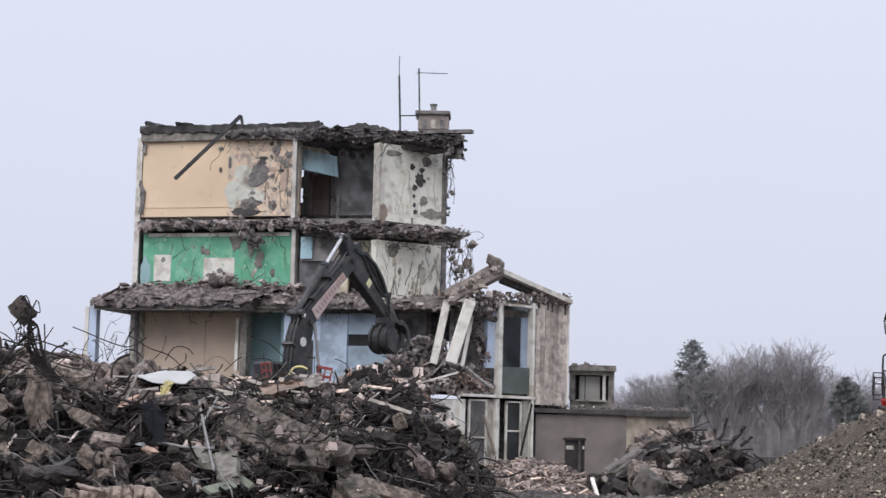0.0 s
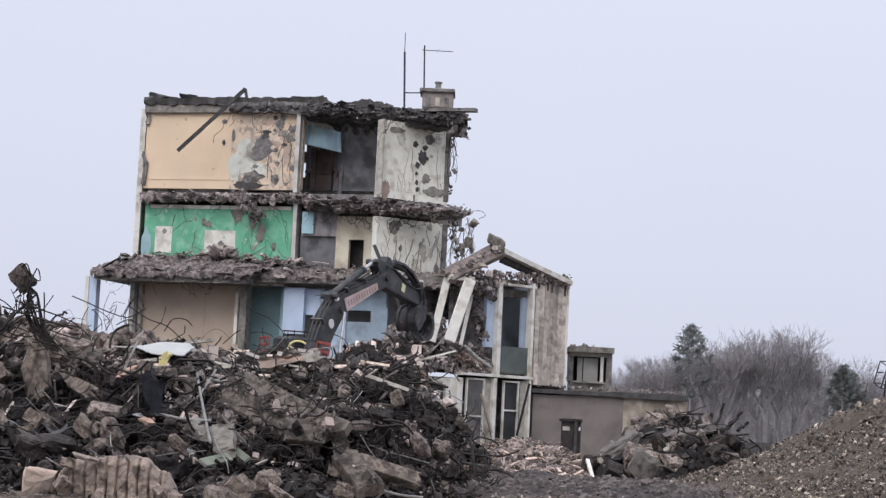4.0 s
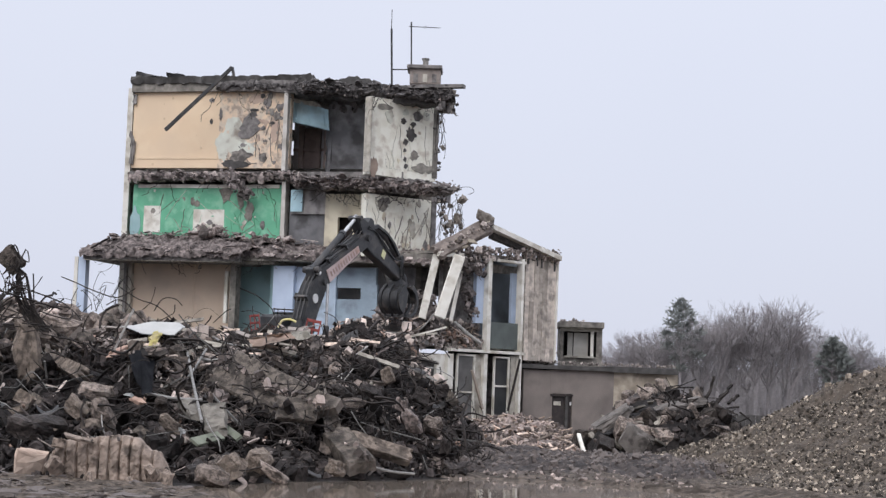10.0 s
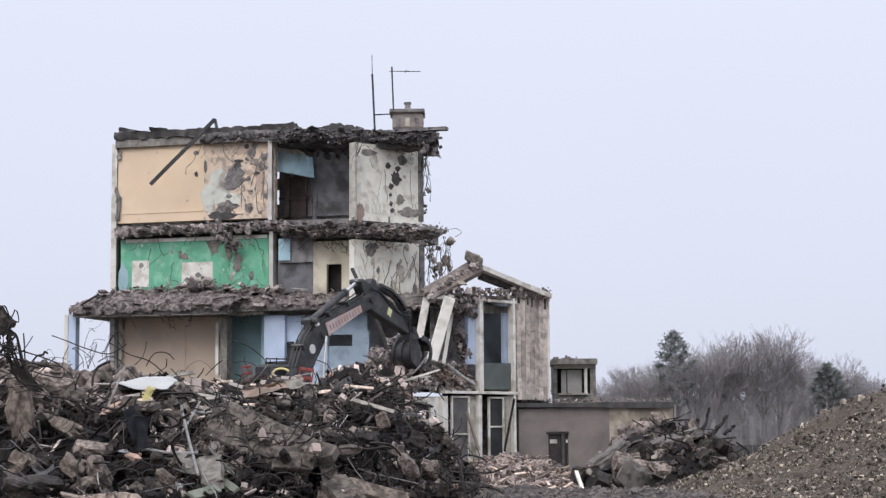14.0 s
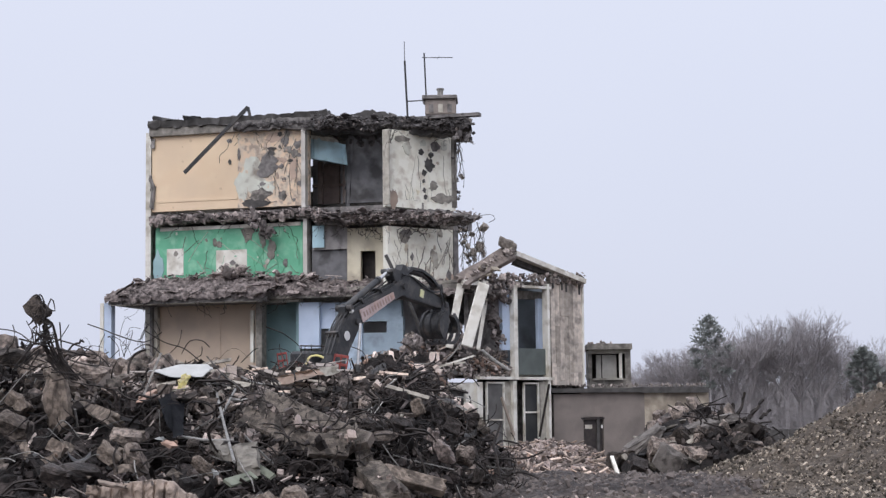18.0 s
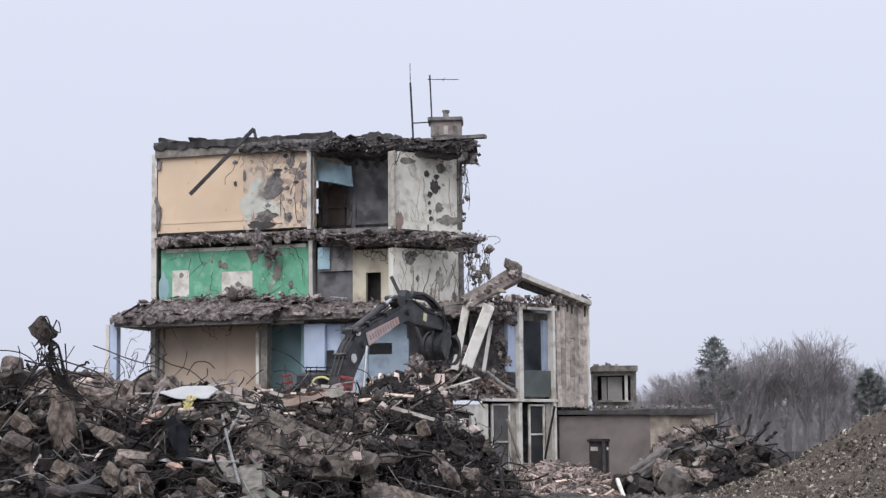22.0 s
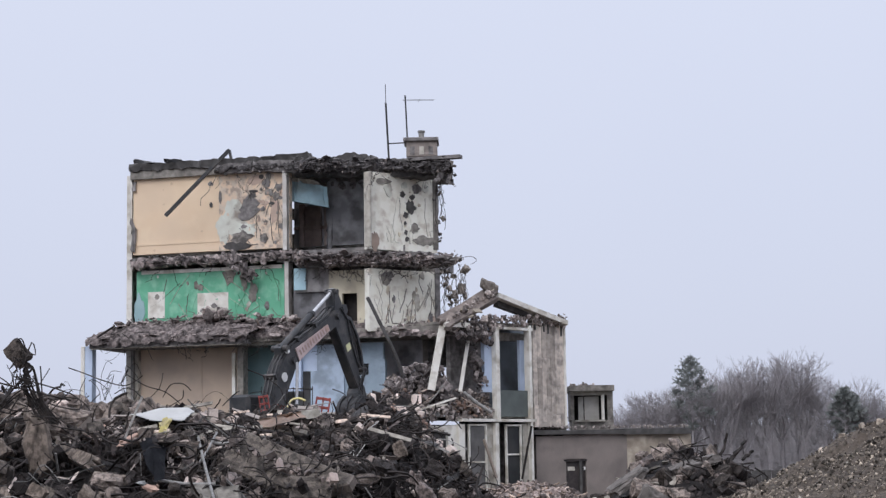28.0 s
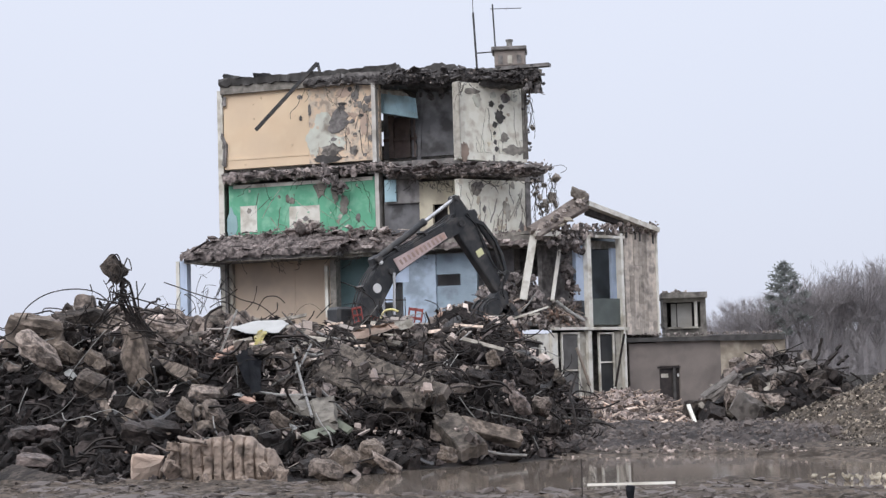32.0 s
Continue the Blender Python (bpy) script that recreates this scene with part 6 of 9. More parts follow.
# annex door
door = root("annex_door", "dark brown door with a pale notice in the annex wall", "door")
panel("leaf", (3.76, 78.96, 1.81), (4.44, 79.20, 0.18), DARKWOOD, door, 0, 0.06)
panel("side_light", (4.42, 79.19, 1.83), (4.69, 79.28, 0.18), DARKWOOD, door, 0.03, 0.06)
panel("notice", (3.84, 78.97, 1.59), (4.15, 79.08, 1.42), CONC_PALE, door, -0.005, 0.01, "pale paper notice")
panel("door_post", (4.36, 79.07, 1.87), (4.48, 79.11, 0.18), BLACKISH, door, 0.0, 0.12)
panel("door_head", (3.68, 78.83, 1.90), (4.69, 79.19, 1.83), DARKWOOD, door, -0.03, 0.12)
panel("white_label", (4.55, 79.21, 1.58), (4.63, 79.23, 1.44), WHITEMARK, door, 0.0, 0.012, "small white label")


# ---- demolition excavator ----
FOOT_Z = 3.55
exc = root("demolition_excavator", "dark tracked excavator with a bucket working behind the rubble", "excavator")
bm = box(bmesh.new(), (-3.2, -1.3, -1.2), (0.5, 1.3, -0.25), None, 0.12)
box(bm, (-3.6, -1.3, -1.1), (-2.2, 1.3, -0.2), None, 0.2)
part("upper_body", bm, DARKSTEEL, exc)
part("cab", box(bmesh.new(), (-0.6, 0.45, -0.6), (1.0, 1.35, 0.75), None, 0.1), DARKSTEEL, exc, "dark cab with tinted windows")
for s in (-1, 1):
    pts = [(-2.3, -1.15), (-2.5, -1.5), (-2.2, -1.95), (1.7, -1.95), (2.05, -1.5), (1.8, -1.15)]
    part("track", outline(bmesh.new(), pts, s * 1.0 - 0.3, s * 1.0 + 0.3), DARKSTEEL, exc, "worn steel track")
boom = part("boom", outline(bmesh.new(), [(-0.3, -0.2), (0.1, -0.35), (1.3, 0.12), (2.35, 0.44), (4.0, 0.17), (5.5, -0.22), (5.85, -0.15), (5.95, 0.1), (5.75, 0.32), (5.2, 0.44), (3.6, 0.84), (2.6, 1.12), (2.0, 1.18), (1.2, 1.02), (0.3, 0.6), (-0.2, 0.2)], -0.24, 0.24), DARKSTEEL, exc, "black curved boom")
part("side_panel", outline(bmesh.new(), [(2.485, 0.47), (4.845, 0.035), (4.885, 0.29), (2.55, 0.96)], -0.27, -0.235), ORANGEPANEL, boom, "faded pinkish-grey side panel")
for k in range(11):
    x = 2.68 + k * 0.19
    zz = 0.74 - 0.24 * (x - 2.68)
    part("letter_bar", outline(bmesh.new(), [(x, zz - 0.16), (x + 0.09, zz - 0.18), (x + 0.10, zz + 0.03), (x + 0.01, zz + 0.05)], -0.275, -0.268), LETTER, boom)
bm = bmesh.new()
bmesh.ops.create_cone(bm, segments=18, radius1=0.17, radius2=0.17, depth=0.03, cap_ends=True, matrix=Matrix.Translation((1.34, -0.26, 0.64)) @ Matrix.Rotation(radians(90), 4, "X"))
part("round_mark", bm, WHITEMARK, boom, "white round mark")
part("foot_plate", outline(bmesh.new(), [(-0.2, -0.28), (0.6, -0.22), (0.75, 0.1), (0.5, 0.5), (-0.15, 0.3)], -0.29, 0.29), DARKSTEEL, boom)
part("elbow_plate", outline(bmesh.new(), [(1.7, 0.7), (2.5, 0.7), (2.45, 1.12), (2.2, 1.46), (1.95, 1.48), (1.75, 1.15)], -0.14, 0.14), DARKSTEEL, boom)
for k, (px, pz) in enumerate([(0.05, 0.05), (2.1, 1.34), (2.2, 0.7), (5.68, 0.05)]):
    bm = bmesh.new()
    bmesh.ops.create_cone(bm, segments=14, radius1=0.12, radius2=0.12, depth=0.66, cap_ends=True, matrix=Matrix.Translation((px, 0, pz)) @ Matrix.Rotation(radians(90), 4, "X"))
    part("pin", bm, WORNSTEEL, boom)
ANCHOR, EAR = Vector((2.1, 0, 1.34)), Vector((-0.86, 0, 0.39))
bm = tube(bmesh.new(), [(-0.1, 0, 0), (2.5, 0, 0)], 0.12, 12)
tube(bm, [(2.42, 0, 0), (2.56, 0, 0)], 0.145, 12)
tube(bm, [(0.0, 0, 0), (0.12, 0, 0)], 0.15, 12)
arm_cylinder = part("arm_cylinder", bm, DARKSTEEL, boom)
bm = tube(bmesh.new(), [(0.0, 0, 0), (2.6, 0, 0)], 0.072, 10)
tube(bm, [(-0.1, 0, 0), (0.1, 0, 0)], 0.13, 10)
arm_rod = part("cylinder_rod", bm, CHROME, boom, "bright chromed rod")
for sgn in (-0.36, 0.36):
    part("lift_rod", tube(bmesh.new(), [(0.95, sgn, -0.75), (2.2, sgn, 0.62)], 0.055, 8), CHROME, boom, "bright lift rod")
    part("lift_cylinder", tube(bmesh.new(), [(0.35, sgn, -1.3), (1.2, sgn, -0.5)], 0.1, 8), DARKSTEEL, boom)
rng = random.Random(8)
for k in range(3):
    y = -0.16 + 0.15 * k
    part("hose", tube(bmesh.new(), [(0.2, y, 0.62), (1.0, y, 1.02 + 0.02 * k), (1.7, y, 1.24), (2.4, y, 1.2 + 0.02 * (k % 3)), (3.8, y, 0.84 + 0.03 * (k % 2)), (5.1, y, 0.5 + 0.04 * (k % 3)), (5.6, y, 0.5), (5.9, y, 0.35)], 0.028, 5), DARKSTEEL, boom)
for x in (0.9, 2.9, 4.2):
    zz = lerp([(0.9, 0.92), (2.9, 1.04), (4.2, 0.68)], x)
    part("hose_clamp", box(bmesh.new(), (x, -0.27, zz - 0.04), (x + 0.1, 0.27, zz + 0.16)), WORNSTEEL, boom)
part("work_lamp", box(bmesh.new(), (2.0, -0.34, 1.16), (2.14, -0.2, 1.28), None, 0.02), WHITEMARK, boom, "small pale work lamp")
arm = part("arm", outline(bmesh.new(), [(-1.0, 0.34), (-0.98, 0.46), (-0.8, 0.54), (0.2, 0.62), (0.9, 0.5), (2.9, 0.2), (3.2, 0.12), (3.25, -0.1), (3.05, -0.18), (0.4, -0.34), (-0.15, -0.3), (-0.4, -0.02)], -0.2, 0.2), DARKSTEEL, exc, "black stick arm")
part("label", outline(bmesh.new(), [(1.17, -0.08), (1.43, -0.1), (1.45, 0.2), (1.19, 0.22)], -0.225, -0.202), YELLOWMARK, arm, "yellow-white warning label")
part("bucket_cylinder", tube(bmesh.new(), [(0.0, 0, 0.72), (1.5, 0, 0.86)], 0.11, 10), DARKSTEEL, arm)
part("bucket_rod", tube(bmesh.new(), [(1.5, 0, 0.86), (2.6, 0, 0.62)], 0.06, 8), WORNSTEEL, arm)
part("cylinder_ear", outline(bmesh.new(), [(-0.25, 0.5), (0.35, 0.5), (0.15, 0.86), (-0.1, 0.86)], -0.16, 0.16), DARKSTEEL, arm)
for y in (-0.24, 0.18):
    part("link", beam(bmesh.new(), (2.6, y, 0.64), (2.9, y, 0.0), 0.06, 0.16), DARKSTEEL, arm)
part("cylinder_guard", outline(bmesh.new(), [(0.2, 0.62), (0.5, 0.92), (1.3, 1.02), (2.0, 0.94), (2.7, 0.66), (2.62, 0.58), (1.95, 0.84), (1.3, 0.92), (0.6, 0.82), (0.3, 0.58)], -0.16, 0.16), DARKSTEEL, arm)
for x, z in ((0.0, 0.02), (-0.86, 0.41), (3.05, 0.0), (2.6, 0.62)):
    bm = bmesh.new()
    bmesh.ops.create_cone(bm, segments=14, radius1=0.1, radius2=0.1, depth=0.54, cap_ends=True, matrix=Matrix.Translation((x, 0, z)) @ Matrix.Rotation(radians(90), 4, "X"))
    part("pin", bm, WORNSTEEL, arm)
for k in range(4):
    y = -0.23 if k < 2 else 0.23
    part("hose", tube(bmesh.new(), [(-0.2, y, 0.35 + 0.1 * (k % 2)), (0.4, y, 0.52), (1.2, y, 0.36 + 0.08 * (k % 2)), (2.1, y, 0.3), (2.6, y * 1.4, 0.42), (2.95, y * 1.2, 0.05), (3.3, y, -0.05)], 0.028, 5), WORNSTEEL if k % 2 else DARKSTEEL, arm)
bucket = part("grapple_head", outline(bmesh.new(), [(-0.16, -0.16), (0.2, -0.3), (0.46, -0.3), (0.5, 0.34), (0.24, 0.4), (-0.16, 0.16)], -0.24, 0.24), DARKSTEEL, exc, "black grapple with curved tines")


def arc_plate(pts, w, y0, y1):
    """Curved plate of thickness w along a line in the x-z plane."""
    c = curve_through([(x, 0, z) for x, z in pts], 4)
    out = []
    for i, p in enumerate(c):
        d = (c[min(i + 1, len(c) - 1)] - c[max(i - 1, 0)]).normalized()
        k = w * (1 - 0.6 * i / (len(c) - 1))
        out.append(((p.x - d.z * k / 2, p.z + d.x * k / 2), (p.x + d.z * k / 2, p.z - d.x * k / 2)))
    return outline(bmesh.new(), [a for a, b in out] + [b for a, b in out[::-1]], y0, y1)


OUTER = [(0.3, 0.3), (0.5, 0.66), (0.86, 0.82), (1.2, 0.7), (1.42, 0.38), (1.46, 0.02)]
INNER = [(0.36, -0.22), (0.6, -0.52), (0.92, -0.62), (1.22, -0.48), (1.42, -0.16)]
for y in (-0.46, -0.16, 0.14, 0.44):
    part("outer_tine", arc_plate(OUTER, 0.2, y - 0.045, y + 0.045), DARKSTEEL, bucket)
for y in (-0.34, 0.0, 0.34):
    part("inner_tine", arc_plate(INNER, 0.22, y - 0.05, y + 0.05), DARKSTEEL, bucket)
part("inner_shell", arc_plate(INNER, 0.05, -0.46, 0.46), WORNSTEEL, bucket)
for y in (-0.46, 0.42):
    part("cheek_plate", outline(bmesh.new(), [(0.3, -0.2)] + INNER[1:] + [(1.1, 0.02), (0.6, 0.1)], y, y + 0.04), DARKSTEEL, bucket)
part("outer_shell", arc_plate(OUTER[:3], 0.05, -0.5, 0.5), WORNSTEEL, bucket)
part("tine_ram", tube(bmesh.new(), [(0.1, 0.28, 0.3), (0.72, 0.28, 0.62)], 0.07, 8), WORNSTEEL, bucket)

for ob in (boom, arm):
    bm = bmesh.new()
    bm.from_mesh(ob.data)
    bmesh.ops.bevel(bm, geom=[e for e in bm.edges if len(e.link_faces) == 2 and e.calc_face_angle(0) > 1.2], offset=0.03, segments=2, affect="EDGES")
    bm.to_mesh(ob.data)
    bm.free()

# ---- red high-reach machine behind the mound ----
reach = root("high_reach_excavator", "red high-reach demolition machine with a folded dark arm", "excavator")
bm = box(bmesh.new(), (-2.8, -1.5, 0.4), (1.2, 1.5, 1.5), None, 0.15)
part("body", bm, REDPAINT, reach, "red machine body")
for s in (-1, 1):
    part("track", outline(bmesh.new(), [(-2.6, 0.8), (-2.9, 0.4), (-2.6, 0.0), (2.0, 0.0), (2.3, 0.4), (2.0, 0.8)], s * 1.5 - 0.35, s * 1.5 + 0.35), DARKSTEEL, reach)
RB = radians(66)
boom_axis = Matrix.Translation((0, 0, 1.0)) @ Matrix.Rotation(-RB, 4, "Y")
red = part("boom", outline(bmesh.new(), [(-0.4, -0.35), (0.4, -0.46), (2.8, -0.46), (15.6, -0.28), (16.2, -0.15), (16.3, 0.2), (15.8, 0.3), (3.4, 0.46), (2.6, 0.55), (0.3, 0.5), (-0.4, 0.3)], -0.29, 0.29, boom_axis), REDPAINT, reach, "long red boom")
part("red_head", outline(bmesh.new(), [(15.1, -0.3), (15.6, -1.2), (15.75, -2.7), (16.1, -2.85), (16.4, -2.2), (16.5, -0.6), (16.35, 0.2), (15.8, 0.34)], -0.24, 0.24, boom_axis), REDPAINT, red, "red knuckle")
part("knuckle_cylinder", tube(bmesh.new(), [boom_axis @ Vector((11.3, 0, -0.75)), boom_axis @ Vector((14.6, 0, -1.2))], 0.17, 10), REDPAINT, red)
part("knuckle_rod", tube(bmesh.new(), [boom_axis @ Vector((14.6, 0, -1.2)), boom_axis @ Vector((16.0, 0, -1.5))], 0.09, 8), CHROME, red)
part("clamp", outline(bmesh.new(), [(11.0, -0.85), (11.5, -0.85), (11.6, -0.35), (10.9, -0.35)], -0.2, 0.2, boom_axis), DARKSTEEL, red)
part("base_cylinder", tube(bmesh.new(), [boom_axis @ Vector((0.2, -0.42, 0.35)), boom_axis @ Vector((3.2, -0.42, 0.3))], 0.16, 10), REDPAINT, red)
part("cross_pin", tube(bmesh.new(), [boom_axis @ Vector((3.0, -0.7, -0.1)), boom_axis @ Vector((3.0, 0.7, -1.2))], 0.1, 8), DARKSTEEL, red)
part("top_rail", beam(bmesh.new(), boom_axis @ Vector((5.5, -0.3, 0.44)), boom_axis @ Vector((15.4, -0.3, 0.34)), 0.05, 0.08), DARKSTEEL, red)
part("letter_band", outline(bmesh.new(), [(5.6, -0.1), (15.0, -0.06), (15.0, 0.3), (5.6, 0.4)], -0.302, -0.288, boom_axis), PURPLEMARK, red, "dull purple lettering band")
rng = random.Random(44)
z = 5.8
while z < 14.8:  # lettering on the boom's flank, as plain strokes
    if not 9.0 < z < 9.7 and not 13.6 < z < 14.0:
        for k in range(rng.choice((1, 2, 2))):
            part("letter_bar", outline(bmesh.new(), [(z + 0.16 * k, -0.12), (z + 0.16 * k + 0.06, -0.12), (z + 0.16 * k + 0.10, 0.30), (z + 0.16 * k + 0.04, 0.30)], -0.312, -0.30, boom_axis), WHITEMARK, red)
        if rng.random() < 0.5:
            y = rng.choice((-0.12, 0.24))
            part("letter_bar", outline(bmesh.new(), [(z, y), (z + 0.26, y), (z + 0.26, y + 0.06), (z, y + 0.06)], -0.313, -0.30, boom_axis), WHITEMARK, red)
    z += 0.5
cage = bmesh.new()
for y in (-0.9, -0.4):
    ring = [boom_axis @ Vector((x, y, z)) for x, z in ((3.1, 0.5), (4.2, 0.5), (4.2, 1.1), (3.1, 1.1), (3.1, 0.5))]
    for p, q in zip(ring, ring[1:]):
        tube(cage, [p, q], 0.03, 5)
for x, z in ((3.1, 0.5), (4.2, 0.5), (4.2, 1.1), (3.1, 1.1), (3.65, 1.1)):
    tube(cage, [boom_axis @ Vector((x, -0.9, z)), boom_axis @ Vector((x, -0.5, z))], 0.03, 5)
part("guard_rail", cage, DARKSTEEL, red)
for pts in (((3.4, -0.5, 0.8), (4.5, -0.5, 0.95), (5.1, -0.5, 0.9), (5.4, -0.4, 0.4)), ((6.3, -0.45, 0.6), (6.8, -0.5, 0.95), (7.4, -0.45, 0.6)), ((2.6, -0.4, 0.7), (3.6, -0.5, 0.85), (4.4, -0.5, 0.75), (4.6, -0.4, 0.3)), ((15.2, -0.3, 0.4), (16.2, -0.3, 0.6), (16.6, -0.3, -0.2), (16.4, -0.3, -1.0))):
    part("hose", tube(bmesh.new(), [boom_axis @ Vector(p) for p in pts], 0.045, 6), DARKSTEEL, red)
for x in (5.2, 9.6):
    part("weld_band", outline(bmesh.new(), [(x, -0.46), (x + 0.07, -0.46), (x + 0.07, 0.46), (x, 0.46)], -0.31, 0.31, boom_axis), REDPAINT, red)
# the hanging arm
top = boom_axis @ Vector((16.1, 0, -2.5))
arm_axis = Matrix.Translation(top) @ Matrix.Rotation(radians(104), 4, "Y")
long_arm = part("long_arm", outline(bmesh.new(), [(-0.35, -0.3), (0.6, -0.42), (3.4, -0.36), (7.4, -0.2), (7.6, 0.2), (3.4, 0.34), (0.2, 0.36), (-0.3, 0.25)], -0.2, 0.2, arm_axis), RUSTARM, reach, "dark hanging dipper arm")
part("red_side", outline(bmesh.new(), [(-0.2, -0.3), (0.6, -0.4), (3.6, -0.33), (3.6, 0.0), (-0.2, 0.1)], -0.23, -0.2, arm_axis), REDPAINT, long_arm)
part("red_link", outline(bmesh.new(), [(-0.2, -0.75), (0.1, -0.85), (2.9, -0.55), (2.9, -0.4), (0.0, -0.5)], -0.18, 0.18, arm_axis), REDPAINT, long_arm)
part("ram", tube(bmesh.new(), [arm_axis @ Vector((3.8, 0, -0.5)), arm_axis @ Vector((7.3, 0, -0.4))], 0.11, 8), DARKSTEEL, long_arm)
part("ram", tube(bmesh.new(), [arm_axis @ Vector((4.6, 0, 0.42)), arm_axis @ Vector((7.2, 0, 0.4))], 0.08, 8), DARKSTEEL, long_arm)
part("clamp_band", outline(bmesh.new(), [(4.4, -0.55), (4.7, -0.55), (4.7, 0.46), (4.4, 0.46)], -0.24, 0.24, arm_axis), DARKSTEEL, long_arm)
part("arm_collar", outline(bmesh.new(), [(7.3, -0.5), (7.6, -0.6), (7.75, 0.55), (7.4, 0.5)], -0.45, 0.45, arm_axis), WORNSTEEL, long_arm)
part("swivel", outline(bmesh.new(), [(7.7, -0.4), (8.3, -0.42), (8.3, 0.42), (7.7, 0.4)], -0.4, 0.4, arm_axis), DARKSTEEL, long_arm)
part("tool_flange", outline(bmesh.new(), [(8.25, -0.6), (8.5, -0.66), (8.5, 0.66), (8.25, 0.6)], -0.55, 0.55, arm_axis), WORNSTEEL, long_arm)
part("tool_head", outline(bmesh.new(), [(8.5, -0.5), (9.0, -0.75), (9.9, -0.8), (10.6, -0.4), (10.6, 0.5), (9.9, 0.8), (9.0, 0.7)], -0.45, 0.45, arm_axis), DARKSTEEL, long_arm, "dark crusher head")
for pts in (((5.6, -0.3, -0.4), (6.2, -0.4, -1.6), (7.2, -0.4, -1.8), (8.0, -0.3, -0.7)), ((5.8, -0.3, -0.4), (6.5, -0.4, -1.2), (7.4, -0.4, -1.3), (8.1, -0.3, -0.6)), ((3.6, -0.3, -0.4), (4.0, -0.3, -0.85), (4.5, -0.3, -0.5)), ((6.5, -0.2, 0.4), (7.1, -0.3, 0.9), (7.8, -0.3, 0.6))):
    part("hose", tube(bmesh.new(), [arm_axis @ Vector(p) for p in pts], 0.04, 6), DARKSTEEL, long_arm)

# ---- loose things before the camera ----
def set_in(name, verts_faces, place, turnv, scale, material, label, category, group=""):
    v, f = verts_faces
    ob = raw(name, v.tolist(), f, material)
    ob.matrix_basis = Matrix.LocRotScale(place, Euler([radians(a) for a in turnv]), scale)
    return tagged(ob, label, category, group)


rib = root("ribbed_slab", "large broken ribbed concrete slab standing at the heap's foot", "slab")
TOP = [(-6.9, 0.50), (-6.8, 0.68), (-6.3, 0.76), (-5.75, 0.82), (-5.5, 0.80), (-5.38, 0.66), (-5.12, 0.56), (-4.98, 0.34), (-4.9, 0.12)]
V, F = [], []
NX, NZ = 110, 30
for j in range(NZ + 1):
    for i in range(NX + 1):
        x = -6.9 + 2.0 * i / NX
        top = lerp(TOP, x) + 0.05 * rough_noise(x, 0, 6.0, 51) + 0.03 * rough_noise(x, 0, 17.0, 52)
        z = -0.15 + (top + 0.15) * j / NZ
        ph = x * 5.4 + 0.5 * rough_noise(x, z, 0.9, 53)
        groove = max(0.0, math.cos(2 * math.pi * ph)) ** 6 * (0.55 + 0.45 * rough_noise(x, z, 1.4, 54))
        y = 30.34 + 0.17 * max(0.0, groove) + 0.06 * rough_noise(x, z, 3.0, 55) + 0.035 * rough_noise(x, z, 9.0, 56) + 0.02 * rough_noise(x, z, 22.0, 57) + 0.12 * (j / NZ) ** 8 + 0.25 * smooth(-5.2, -4.9, x)
        V.append((x, y, z))
n = len(V)
V += [(x, 30.75, z) for x, y, z in V]
W = NX + 1
for j in range(NZ):
    for i in range(NX):
        q = (j * W + i, j * W + i + 1, (j + 1) * W + i + 1, (j + 1) * W + i)
        F.append(q)
        F.append(tuple(k + n for k in q[::-1]))
for i in range(NX):
    F.append((NZ * W + i, NZ * W + i + 1, n + NZ * W + i + 1, n + NZ * W + i))
for j in range(NZ):
    F.append((j * W, (j + 1) * W, n + (j + 1) * W, n + j * W))
    F.append((j * W + NX, n + j * W + NX, n + (j + 1) * W + NX, (j + 1) * W + NX))
raw("slab_body", V, F, RIBTONE, rib)
for k, (p, sc) in enumerate([((-6.74, 30.20, 0.66), (0.3, 0.2, 0.3)), ((-6.40, 30.20, 0.74), (0.6, 0.25, 0.12)), ((-6.75, 30.00, 0.29), (0.4, 0.3, 0.5)), ((-5.12, 30.00, 0.20), (0.5, 0.3, 0.3)), ((-6.16, 29.90, 0.01), (0.5, 0.3, 0.2)), ((-5.51, 29.90, -0.01), (0.4, 0.3, 0.15)), ((-4.92, 30.00, 0.07), (0.35, 0.3, 0.25))]):
    v, f = BLOCKS[k + 3]
    ob = raw("broken_lump", v.tolist(), f, RIBTONE, rib)
    ob.matrix_basis = Matrix.LocRotScale(p, Euler((0.3 * k, 0.2 * k, 0.5 * k)), sc)
set_in("concrete_block", BLOCKS[2], (-7.40, 31.05, 0.28), (8, 12, 15), (0.5, 0.45, 0.72), PINKPLASTER, "pinkish-buff broken block at the heap's foot", "block")
set_in("concrete_pillar", COBBLES[7], (-9.21, 38.10, 2.22), (4, 84, 20), (1.45, 1.05, 0.95), PILLAR, "pale rounded concrete pillar stump in the heap", "block")
broken_slab("sloping_slab", (-5.1, 37.40, 2.12), (-2.70, 35.55, 1.12), 1.05, 0.24, (0.3, -0.92, 0.3), PLATES[0], SLABTONE, "large sloping concrete slab in the heap", "slab")
broken_slab("sloping_slab", (-2.54, 35.70, 0.88), (-1.90, 34.65, 0.25), 0.55, 0.3, (0.1, -0.7, 0.6), PLATES[1], SLABTONE, "grey-brown slab lying on the heap's foot", "slab")
broken_slab("pale_slab", (-2.24, 35.65, 0.78), (-1.02, 36.10, 0.42), 0.34, 0.2, (0.1, -0.75, 0.6), PLATES[2], PILLAR, "pale broken slab end at the heap's foot", "slab")
